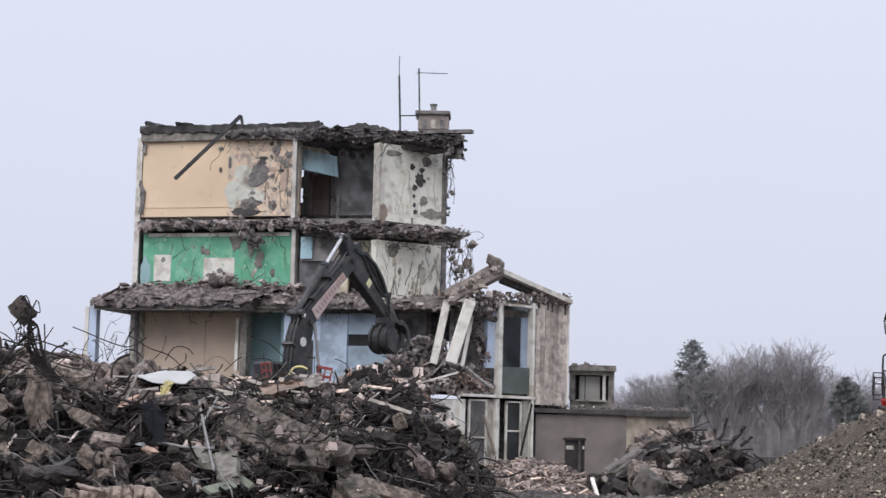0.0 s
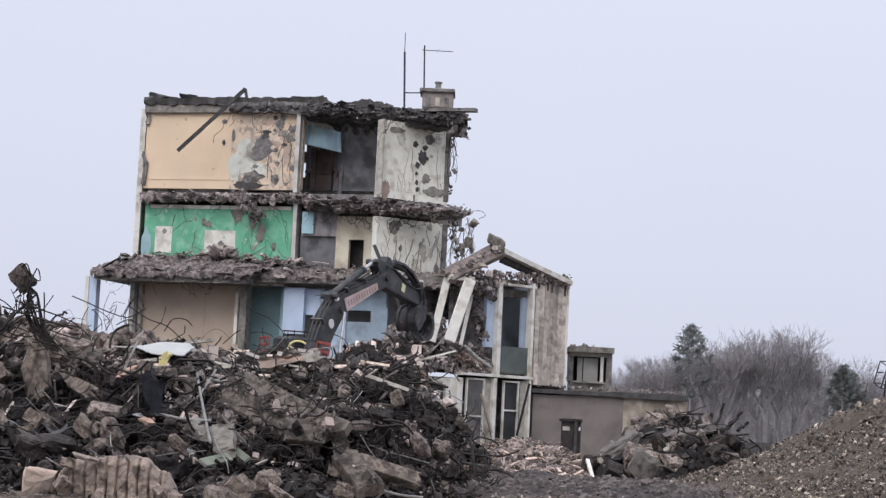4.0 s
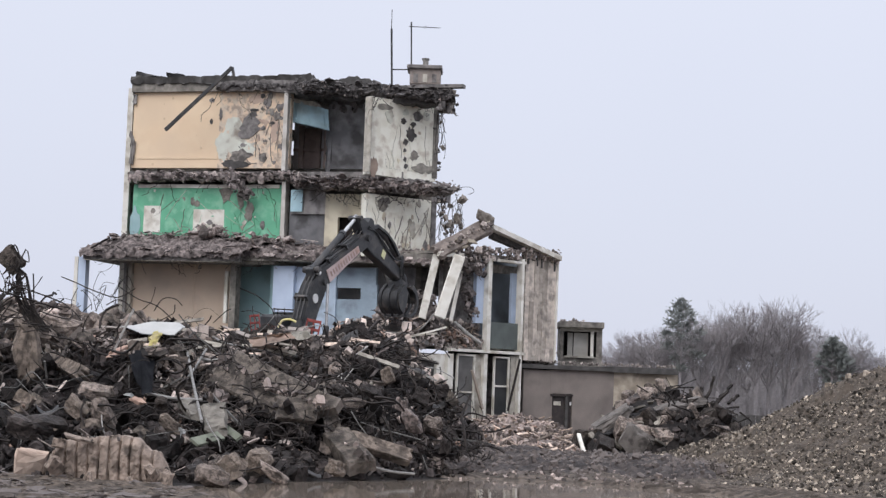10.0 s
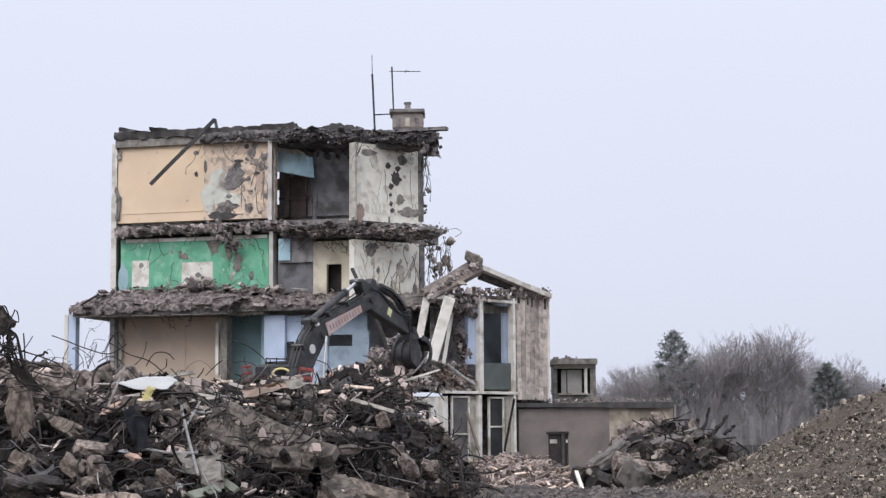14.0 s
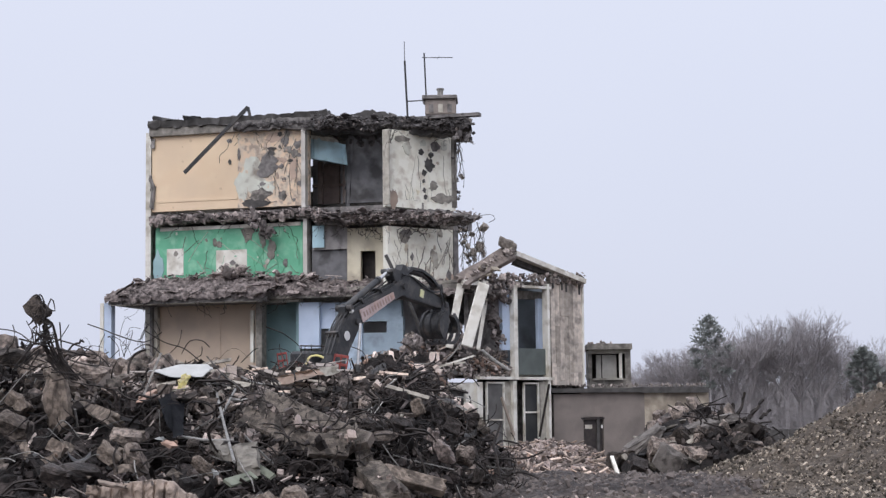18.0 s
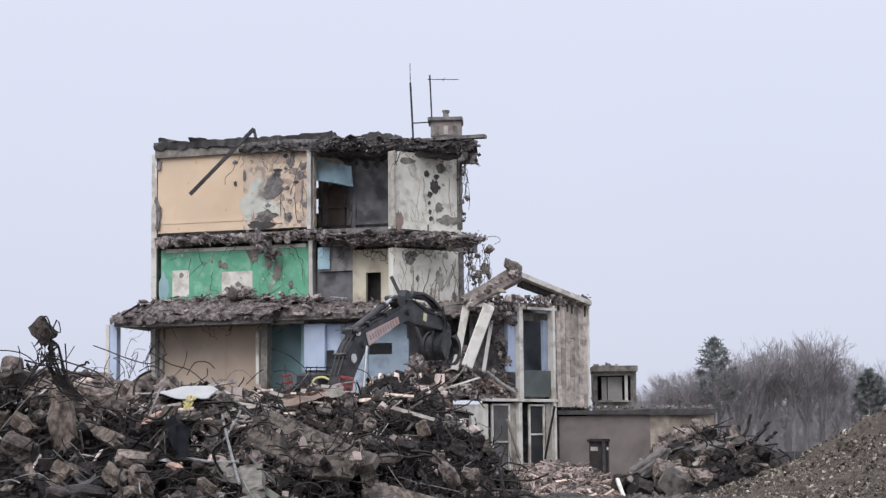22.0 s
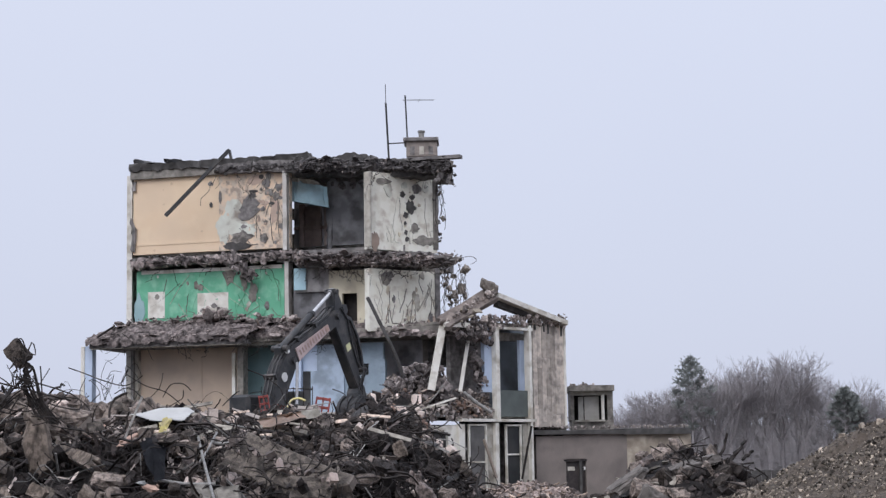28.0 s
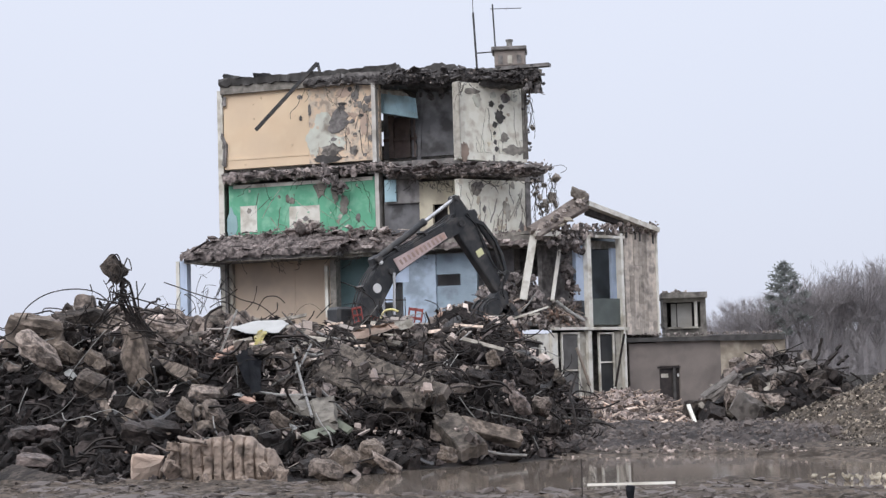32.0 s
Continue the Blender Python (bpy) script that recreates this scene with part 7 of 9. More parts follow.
broken_slab("concrete_beam", (-3.05, 37.85, 1.76), (-2.56, 35.60, 0.95), 0.36, 0.34, (0, -1, 0.3), BLOCKS[5], SLABTONE, "broken concrete beam leaning in the heap", "beam")
broken_slab("concrete_beam", (-9.17, 39.20, 2.25), (-7.72, 36.90, 1.79), 0.3, 0.26, (0, -1, 0.3), PLATES[3], PILLAR, "broken concrete beam in the heap", "beam")
broken_slab("broken_slab", (-4.75, 34.20, 1.32), (-4.53, 33.25, 0.83), 0.5, 0.22, (0.1, -1, 0.25), BLOCKS[4], SLABPALE, "pale grey broken concrete piece leaning in the heap", "slab")
broken_slab("broken_slab", (-5.50, 35.30, 1.37), (-4.96, 33.75, 1.12), 0.3, 0.22, (0.3, -1, 0.3), BLOCKS[7], SLABPALE, "pale grey broken concrete piece leaning in the heap", "slab")
broken_slab("concrete_beam", (-5.23, 38.55, 2.21), (-3.36, 35.35, 1.11), 0.1, 0.16, (0.2, -0.9, 0.4), PLATES[5], SLABTONE, "long thin concrete beam along the sloping slab", "beam")
broken_slab("concrete_beam", (-4.82, 39.15, 2.33), (-2.48, 36.65, 1.32), 0.12, 0.14, (0.2, -0.9, 0.4), PLATES[4], SLABTONE, "long thin concrete beam along the sloping slab", "beam")
broken_slab("concrete_slab", (-3.70, 35.20, 1.34), (-2.90, 35.55, 1.27), 0.5, 0.16, (0.1, -0.9, 0.5), PLATES[6], SLABTONE, "flat grey-brown slab face in the heap", "slab")
broken_slab("concrete_slab", (-8.78, 40.75, 2.55), (-8.38, 41.40, 2.55), 0.3, 0.2, (0.1, -0.6, 0.8), PLATES[7], CONC_DARK, "flat grey block near the heap's crest", "slab")
broken_slab("bottom_slab", (-10.18, 31.45, 0.19), (-8.77, 30.00, 0.01), 0.7, 0.16, (0, -0.55, 0.8), PLATES[2], CHUNK, "dark flat slab lying at the heap's foot", "slab")
tagged(part("green_board", beam(bmesh.new(), (-4.81, 32.35, 0.69), (-4.45, 33.20, 0.80), 0.2, 0.05, (0, -0.9, 0.4)), GREENBOARD), "mossy green board lying on the heap", "board")
tagged(part("green_board", beam(bmesh.new(), (-4.48, 33.95, 0.93), (-4.13, 33.40, 0.76), 0.14, 0.05, (0, -0.9, 0.4)), GREENBOARD), "mossy green board lying on the heap", "board")
for k, (p, sc, tn) in enumerate([
        ((-12.11, 40.10, 2.98), (1.49, 1.08, 1.01), (10, 5, 20)), ((-11.45, 41.60, 3.30), (1.25, 0.9, 0.75), (15, -14, 30)), ((-11.05, 42.60, 3.09), (1.22, 0.94, 1.01), (30, 20, 10)), ((-11.37, 38.10, 2.5), (1.1, 0.94, 0.8), (20, 38, 10)), ((-10.05, 38.05, 2.18), (0.68, 0.68, 0.61), (40, 10, 80)),
        ((-9.69, 36.30, 1.72), (1.01, 0.74, 0.61), (10, 25, 10)), ((-10.88, 38.55, 2.42), (0.81, 0.68, 0.54), (0, 25, 50)), ((-7.28, 35.70, 1.53), (0.68, 0.54, 0.43), (20, 10, 0)), ((-7.22, 33.65, 1.20), (0.61, 0.41, 0.41), (0, 40, 0)), ((-8.92, 43.90, 3.15), (1.22, 0.68, 0.81), (20, -30, 10)),
        ((-10.18, 33.00, 0.88), (0.49, 0.44, 0.39), (0, 0, 30)), ((-9.87, 33.20, 0.92), (0.53, 0.39, 0.34), (30, 0, 30)), ((-9.53, 32.65, 0.64), (0.58, 0.49, 0.39), (0, 20, 70)), ((-9.64, 31.90, 0.40), (0.78, 0.49, 0.30), (10, 10, 10)), ((-8.01, 33.00, 0.84), (0.78, 0.49, 0.49), (20, 10, 10)),
        ((-7.85, 30.10, 0.12), (0.44, 0.39, 0.34), (0, 0, 70)), ((-7.31, 35.90, 1.54), (0.58, 0.42, 0.32), (20, 10, 5)), ((-6.71, 33.85, 1.03), (0.79, 0.63, 0.58), (30, 60, 20)), ((-7.10, 34.65, 1.25), (0.36, 0.32, 0.27), (10, 0, 20)), ((-5.76, 34.40, 1.35), (0.32, 0.27, 0.27), (30, 0, 20)),
        ((-4.00, 31.65, 0.31), (0.53, 0.44, 0.68), (30, 50, 10)), ((-4.19, 30.75, 0.19), (0.63, 0.49, 0.53), (60, 20, 10)), ((-3.68, 32.60, 0.38), (0.58, 0.49, 0.53), (20, 40, 10)), ((-3.36, 32.40, 0.19), (0.68, 0.44, 0.39), (0, 35, 10)), ((-2.35, 33.70, 0.27), (0.44, 0.39, 0.34), (10, 10, 60)),
        ((-1.08, 37.40, 1.14), (0.53, 0.48, 0.53), (30, 60, 20)), ((-1.34, 37.90, 1.46), (0.30, 0.27, 0.53), (10, 10, 20)), ((-2.28, 37.00, 1.44), (0.58, 0.42, 0.27), (10, 0, 10)), ((-0.40, 37.45, 0.64), (0.23, 0.23, 0.44), (10, 10, 20)), ((-2.00, 38.10, 1.70), (0.53, 0.42, 0.42), (50, 10, 20)),
        ((-1.69, 38.90, 2.07), (0.48, 0.42, 0.42), (20, 70, 20)), ((-2.54, 37.30, 1.68), (0.42, 0.42, 0.37), (10, 30, 20)), ((-0.94, 38.70, 1.61), (0.48, 0.42, 0.42), (80, 30, 20)), ((-0.67, 37.90, 1.03), (0.53, 0.48, 0.42), (0, 30, 70)), ((-5.32, 32.75, 0.99), (0.53, 0.37, 0.32), (0, 30, 40)), ((-7.60, 33.15, 0.91), (0.84, 0.63, 0.53), (20, 10, 40))]):
    set_in("boulder", (COBBLES if k % 4 else BLOCKS)[k % 14], p, tn, sc, DAMPRUB if (p[0] > -2.6 and k % 3) or (p[0] < -7.5 and p[1] < 33.5) else PILLAR if k % 2 == 0 else CHUNK, "rough broken concrete boulder in the heap", "boulder", "boulders in the heap")
# white sheet, tarpaulin, cloth
def drape(name, pts, material, label, category, thick=0.05, seed=1, bulge=0.12):
    r = random.Random(seed)
    bm = bmesh.new()
    c = sum((Vector(p) for p in pts), Vector()) / len(pts)
    mid = bm.verts.new(c + Vector((0, -bulge, bulge)))
    ring = []
    for i, p in enumerate(pts):
        q = Vector(pts[(i + 1) % len(pts)])
        for k in range(3):
            ring.append(bm.verts.new(Vector(p).lerp(q, k / 3) + Vector((r.uniform(-0.03, 0.03), r.uniform(-0.08, 0.08), r.uniform(-0.03, 0.03)))))
    inner = [bm.verts.new(v.co.lerp(mid.co, 0.5) + Vector((0, r.uniform(-0.08, 0.04), r.uniform(-0.03, 0.05)))) for v in ring]
    n = len(ring)
    fs = []
    for i in range(n):
        fs.append(bm.faces.new((ring[i], ring[(i + 1) % n], inner[(i + 1) % n], inner[i])))
        fs.append(bm.faces.new((inner[i], inner[(i + 1) % n], mid)))
    bmesh.ops.solidify(bm, geom=fs, thickness=thick)
    return tagged(part(name, bm, material, smooth=True), label, category)


V, F = [], []
for i in range(31):
    for j in range(11):
        u, v = i / 30, j / 10
        top = 3.0 + 0.13 * smooth(0, 0.5, u) - 0.09 * smooth(0.9, 1, u)
        low = 2.97 - 0.15 * smooth(0.05, 0.45, u) + 0.1 * smooth(0.92, 1, u) + 0.06 * rough_noise(u * 5, 0, 1.0, 84)
        fold = 0.05 * math.sin(9 * u + 3 * v) * v + 0.03 * rough_noise(u * 4, v * 3, 1.6, 81)
        V.append((-7.9 + 1.4 * u + 0.05 * rough_noise(u, v, 5, 82), 41.5 - 0.75 * v ** 1.6 + fold, top + (low - top) * v ** 1.8 + 0.02 * rough_noise(u * 5, v * 5, 1.0, 83)))
F = [(i * 11 + j, i * 11 + j + 1, i * 11 + j + 12, i * 11 + j + 11) for i in range(30) for j in range(10)]
n = len(V)
V += [(x, y + 0.04, z - 0.02) for x, y, z in V]
F += [tuple(q + n for q in f[::-1]) for f in F]
ob = raw("white_sheet", V, F, WHITECLOTH)
for p in ob.data.polygons:
    p.use_smooth = True
tagged(ob, "crumpled white sheet lying on top of the heap", "sheet")
drape("yellow_cloth", [(-7.05, 40.6, 2.86), (-6.92, 40.4, 2.9), (-6.80, 40.2, 2.80), (-6.86, 39.9, 2.62), (-6.84, 39.6, 2.26), (-6.90, 39.5, 2.2), (-6.98, 39.7, 2.5), (-7.08, 40.1, 2.66)], YELLOWCLOTH, "yellow rag hanging on the heap", "cloth", 0.03, 4, 0.05)
drape("dark_tarpaulin", [(-8.01, 42.55, 2.79), (-7.26, 41.60, 2.75), (-6.59, 38.30, 2.22), (-6.05, 34.90, 1.58), (-6.19, 34.65, 1.47), (-6.55, 35.75, 1.90), (-7.29, 39.05, 2.28)], DARKCLOTH, "torn black tarpaulin hanging in the heap", "tarpaulin", 0.03, 5, 0.1)
drape("grey_sheet", [(-5.12, 41.75, 2.81), (-4.27, 40.10, 2.89), (-3.96, 40.70, 2.97), (-3.82, 40.40, 2.84), (-4.17, 39.20, 2.67), (-4.84, 40.70, 2.64)], PINKPLASTER, "pale pinkish plasterboard lying on the heap", "sheet", 0.06, 6, 0.06)
drape("grey_sheet", [(-3.96, 40.70, 2.98), (-3.59, 40.80, 3.06), (-3.50, 40.60, 2.86), (-3.82, 40.35, 2.78)], CONC_PALE, "pale plasterboard lying on the heap", "sheet", 0.06, 7, 0.05)
broken_slab("brick_piece", (-7.50, 37.90, 2.25), (-7.56, 40.35, 2.51), 0.2, 0.14, (0, -0.7, 0.6), BLOCKS[3], BRICKRUB, "broken orange-brown brickwork lying on the heap", "brickwork")
broken_slab("brick_piece", (-6.41, 34.75, 1.41), (-6.06, 34.15, 1.34), 0.14, 0.1, (0, -0.7, 0.6), BLOCKS[6], BRICKRUB, "broken reddish brickwork lying on the heap", "brickwork")
drape("white_scrap", [(-6.59, 34.90, 1.48), (-6.55, 35.25, 1.51), (-6.43, 35.20, 1.46), (-6.40, 34.60, 1.43)], WHITECLOTH, "white plastic scrap in the heap", "scrap", 0.03, 18, 0.03)
drape("white_scrap", [(-5.17, 32.70, 0.91), (-5.11, 32.80, 0.95), (-4.97, 32.55, 0.88), (-5.02, 32.15, 0.78)], WHITECLOTH, "white plastic scrap in the heap", "scrap", 0.03, 19, 0.03)
drape("white_scrap", [(-10.75, 37.75, 2.05), (-10.56, 37.75, 2.11), (-10.09, 36.65, 1.91), (-10.27, 36.55, 1.85)], WHITECLOTH, "white plastic scrap in the heap", "scrap", 0.03, 8, 0.03)
pipes = [((-5.76, 37.05, 1.76), (-5.59, 38.75, 2.49), 0.026), ((-6.15, 39.70, 2.47), (-4.78, 33.00, 1.06), 0.03), ((-6.18, 35.15, 1.52), (-5.09, 35.10, 1.43), 0.03), ((-5.65, 38.55, 2.27), (-5.14, 38.50, 2.31), 0.03), ((-5.96, 42.35, 2.85), (-5.19, 40.70, 2.63), 0.025), ((-1.89, 34.90, 0.31), (-0.92, 35.05, 0.16), 0.026), ((-0.54, 70.00, 4.52), (0.53, 70.00, 3.72), 0.07), ((-8.11, 41.15, 2.71), (-7.66, 42.20, 2.86), 0.025), ((-1.76, 66.00, 4.02), (-1.24, 66.00, 4.65), 0.03)]
for a, b, r in pipes:
    m = (Vector(a) + Vector(b)) / 2 + Vector((0, 0, -0.04))
    tagged(part("pale_pipe", tube(bmesh.new(), [a, m, b], r, 8), PALEPIPE), "pale bent pipe lying in the heap", "pipe", "pipes in the heap")
# lump on bent bars against the sky
lump = root("rebar_lump", "lump of concrete caught on twisted bars above the heap", "rubble")
v, f = BLOCKS[9]
ob = raw("concrete_lump", v.tolist(), f, CHUNK, lump)
ob.matrix_basis = Matrix.LocRotScale((-9.68, 38.00, 4.20), Euler((0.2, 0.9, 0.1)), (0.46, 0.42, 0.54))
rng = random.Random(19)
for k in range(7):
    q = Vector((-9.38, 38.00, 3.67)) + Vector((0.035 * k - 0.2, rng.uniform(-0.25, 0.25), rng.uniform(-0.3, 0.3)))
    part("bar", tube(bmesh.new(), [Vector((-9.68, 38.00, 4.20)) + Vector((rng.uniform(-0.2, 0.2), 0, rng.uniform(-0.3, 0.0))), Vector((-9.45, 38.00, 3.91)) + Vector((rng.uniform(-0.12, 0.12), 0, 0)), q, Vector((-9.24, 38.00, 3.18)) + Vector((0.05 * k - 0.2, 0, 0)), Vector((-8.82, 38.00, 2.81)) + Vector((0.06 * k - 0.3, 0, -0.1))], rng.uniform(0.018, 0.035), 5), STEEL, lump)
for k in range(12):
    c = Vector((-9.57, 38.00, 4.06)) + Vector((rng.uniform(-0.25, 0.25), -0.2, rng.uniform(-0.5, 0.3)))
    part("loop", tube(bmesh.new(), [c] + [c + Vector((rng.uniform(-0.22, 0.24), rng.uniform(-0.2, 0.1), rng.uniform(-0.35, 0.2))) for _ in range(4)], rng.uniform(0.008, 0.016), 4), STEEL, lump)
for k in range(8):
    c = Vector((-9.18, 38.00, 3.06)) + Vector((rng.uniform(-0.5, 0.5), -0.2, rng.uniform(-0.3, 0.2)))
    part("loop", tube(bmesh.new(), [c] + [c + Vector((rng.uniform(-0.7, 0.7) * j, rng.uniform(-0.3, 0.1), rng.uniform(-0.4, 0.45) * j)) for j in (0.4, 0.8, 1.1, 1.5)], rng.uniform(0.008, 0.018), 4), STEEL, lump)
for k in range(2):
    c = Vector((-9.68, 38.00, 4.26))
    part("loop", tube(bmesh.new(), [c + Vector((-0.2 + 0.1 * k, 0, -0.1)), c + Vector((-0.1 + 0.1 * k, -0.1, 0.2)), c + Vector((0.05 + 0.06 * k, -0.1, 0.22)), c + Vector((0.2, 0, -0.15))], 0.016, 5), STEEL, lump)
for k, pts in enumerate(([(-12.36, 37.00, 2.66), (-11.63, 37.00, 2.87), (-11.33, 37.00, 3.36), (-10.90, 37.00, 3.65), (-10.36, 37.00, 3.75), (-9.88, 37.00, 3.69), (-9.61, 37.00, 3.51)], [(-11.12, 37.50, 3.28), (-11.05, 37.50, 3.39), (-10.69, 37.50, 3.35), (-10.59, 37.50, 3.21)],
                         [(-9.07, 40.00, 4.00), (-8.69, 40.00, 3.86), (-8.37, 40.00, 3.73), (-7.80, 40.00, 3.58), (-7.41, 40.00, 3.80)], [(-9.17, 39.00, 3.19), (-8.92, 39.00, 3.30), (-8.58, 39.00, 3.24), (-8.36, 39.00, 3.00)], [(-9.48, 40.00, 2.11), (-8.99, 40.00, 2.37), (-8.26, 40.00, 2.71), (-7.75, 40.00, 2.53)],
                         [(-8.44, 42.00, 3.49), (-8.11, 42.00, 3.63), (-7.71, 42.00, 3.31), (-6.96, 42.00, 2.61), (-5.75, 41.00, 2.11), (-5.47, 41.00, 2.14)], [(-7.49, 43.00, 3.43), (-7.30, 43.00, 3.73), (-7.00, 43.00, 3.74), (-6.82, 43.00, 3.58)], [(-6.07, 43.00, 3.20), (-5.78, 43.00, 3.48), (-5.65, 43.00, 3.55)],
                         [(-7.04, 43.00, 3.24), (-7.43, 43.00, 3.56), (-7.90, 43.00, 3.71), (-8.39, 43.00, 4.01)], [(-1.89, 43.00, 2.78), (-1.52, 43.00, 3.06), (-1.23, 43.00, 3.27)])):
    tagged(part("bent_bar", tube(bmesh.new(), pts, 0.013, 5), STEEL), "bent reinforcing bar sticking out of the heap", "rebar", "bars in the heap")
# tangle of bars in the heap
rng = random.Random(91)
bm = bmesh.new()
for _ in range(900):
    x, y = rng.uniform(-13.5, 0.6), rng.uniform(31, 46.5)
    z = pile(x, y)
    if z < 0.1:
        continue
    d = Vector((rng.uniform(-1, 1), rng.uniform(-0.4, 0.2), rng.uniform(-0.7, 0.4)))
    if y > 41 and rng.random() < 0.6:
        continue
    if y > 41:
        d.z *= 0.3
    d.normalize()
    L = rng.uniform(0.3, 1.3)
    p = Vector((x, y - 0.1, z + 0.06))
    n = Vector((rng.uniform(-1, 1), rng.uniform(-1, 0.3), rng.uniform(-0.4, 1))) * rng.uniform(0.15, 0.5)
    pts = [p]
    for j in range(rng.randint(3, 6)):
        d = (d + Vector((rng.uniform(-1, 1), rng.uniform(-0.5, 0.4), rng.uniform(-1, 0.8))) * 0.7).normalized()
        pts.append(pts[-1] + d * L * rng.uniform(0.12, 0.4))
    tube(bm, pts, rng.uniform(0.008, 0.015) if rng.random() < 0.7 else rng.uniform(0.017, 0.03), 4, k=2)
for _ in range(560):
    x, y = rng.uniform(-6.0, 0.5), rng.uniform(33, 45)
    z = pile(x, y)
    if z < 0.15:
        continue
    p = Vector((x, y - 0.12, z + 0.1))
    a = rng.uniform(0, 6.28)
    r0, bend = rng.uniform(0.12, 0.45), rng.uniform(1.0, 3.6)
    pts = [p + Vector((r0 * (math.cos(a + bend * j / 5) - math.cos(a)), rng.uniform(-0.05, 0.03) * j, r0 * (math.sin(a + bend * j / 5) - math.sin(a)) * 0.8)) for j in range(6)]
    tube(bm, pts, rng.uniform(0.008, 0.018), 4, k=2)
sa, sb, sn = Vector((-5.1, 37.4, 2.12)), Vector((-2.7, 35.55, 1.12)), Vector((0.3, -0.92, 0.3)).normalized()
sl = (sb - sa).normalized().cross(sn)
for _ in range(46):
    p = sa.lerp(sb, rng.random()) + sn * 0.16 + sl * rng.uniform(-0.5, 0.55)
    d = ((sb - sa).normalized() * rng.uniform(-1, 1) + sl * rng.uniform(-0.8, 0.8)).normalized()
    pts = [p]
    for j in range(rng.randint(3, 5)):
        d = (d + Vector((rng.uniform(-1, 1), rng.uniform(-0.3, 0.2), rng.uniform(-1, 1))) * 0.5).normalized()
        pts.append(pts[-1] + d * rng.uniform(0.1, 0.3))
    tube(bm, pts, rng.uniform(0.008, 0.018), 4, k=2)
tagged(part("bar_tangle", bm, STEEL, heap), kind="stuff")
rng = random.Random(191)
bm = bmesh.new()
for _ in range(80):
    x = rng.uniform(-12.5, -0.8)
    y = rng.uniform(41.0, 44.5)
    p = Vector((x, y, pile(x, y) + 0.05))
    w, h = rng.uniform(-0.9, 0.9), rng.uniform(0.1, 0.5) * (1.0 if x < -5.5 else 0.6)
    tube(bm, [p, p + Vector((w * 0.3, 0, h * 0.8)), p + Vector((w * 0.65, -0.1, h)), p + Vector((w, -0.15, h * rng.uniform(0.2, 0.9)))], rng.uniform(0.004, 0.007), 4, k=4)
for _ in range(12):
    p = Vector((-13.83, 66.00, 4.29)).lerp(Vector((-12.46, 66.00, 4.22)), rng.random()) + Vector((0, rng.uniform(-1, 1), 0))
    h = rng.uniform(0.3, 1.5)
    tube(bm, [p, p + Vector((rng.uniform(-0.3, 0.3), 0, h * 0.5)), p + Vector((rng.uniform(-0.4, 0.4), 0, h)), p + Vector((rng.uniform(-0.6, 0.6), 0, h * rng.uniform(0.5, 1.0)))], rng.uniform(0.008, 0.014), 4, k=3)
tagged(part("crest_wire", bm, STEEL, heap), kind="stuff")
rng = random.Random(193)
bm = bmesh.new()
for _ in range(60):
    x, y = rng.uniform(-12.5, 0.4), rng.uniform(32, 44)
    z = pile(x, y)
    if z < 0.2:
        continue
    p = Vector((x, y - 0.25, z + 0.2))
    d = Vector((rng.uniform(-1, 1), -0.1, rng.uniform(-0.8, 0.5))).normalized() * rng.uniform(0.4, 1.5)
    n = Vector((rng.uniform(-1, 1), -0.3, rng.uniform(-1, 1))) * rng.uniform(0.05, 0.35)
    tube(bm, [p, p + d * 0.33 + n, p + d * 0.66 + n * rng.uniform(-0.6, 1.2), p + d], rng.uniform(0.007, 0.014), 5, k=4)
tagged(part("pale_wire", bm, PALEPIPE, heap), kind="stuff")
rng = random.Random(92)
bm = bmesh.new()
for _ in range(26):
    x, y = rng.uniform(-13.5, 0.6), rng.uniform(31, 45)
    z = pile(x, y)
    if z < 0.1:
        continue
    d = Vector((rng.uniform(-1, 1), rng.uniform(-0.3, 0.2), rng.uniform(-0.6, 0.5))).normalized()
    beam(bm, Vector((x, y - 0.15, z + 0.12)), Vector((x, y - 0.15, z + 0.12)) + d * rng.uniform(0.3, 1.0), rng.uniform(0.02, 0.05), rng.uniform(0.02, 0.05))
tagged(part("stick_litter", bm, PALEPIPE, heap), kind="stuff")

# bent sheets of metal, felt and board in the heap
rng = random.Random(141)
for k, (x, y, z, s) in enumerate(on_pile(rng, -13, 0.6, 30.5, 44.5, 70, 0.25, 0.75, 1.6, 0.05)):
    V, F = [], []
    bend, crease = rng.uniform(-1.6, 1.6), rng.uniform(0.03, 0.09)
    for i in range(9):
        for j in range(4):
            u, v = i / 8 - 0.5, j / 3 - 0.5
            V.append((u * s * math.cos(bend * u), v * s * rng.uniform(0.32, 0.42), s * u * math.sin(bend * u) + crease * s * noise.noise(Vector((u * 5, v * 5, k)))))
    F = [(i * 4 + j, i * 4 + j + 1, i * 4 + j + 5, i * 4 + j + 4) for i in range(8) for j in range(3)]
    n = len(V)
    V += [(a, b, c - 0.015) for a, b, c in V]
    F += [tuple(q + n for q in f[::-1]) for f in F]
    ob = raw("bent_sheet", V, F, (SLABTONE, DARKRUB, CHUNK, DARKRUB, PILLAR, WORNSTEEL)[k % 6], heap)
    ob.matrix_basis = Matrix.LocRotScale((x, y - 0.1, z + 0.08), Euler((rng.uniform(0.2, 1.5), rng.uniform(-0.7, 0.7), rng.uniform(-1.2, 1.2))), (1, 1, 1))
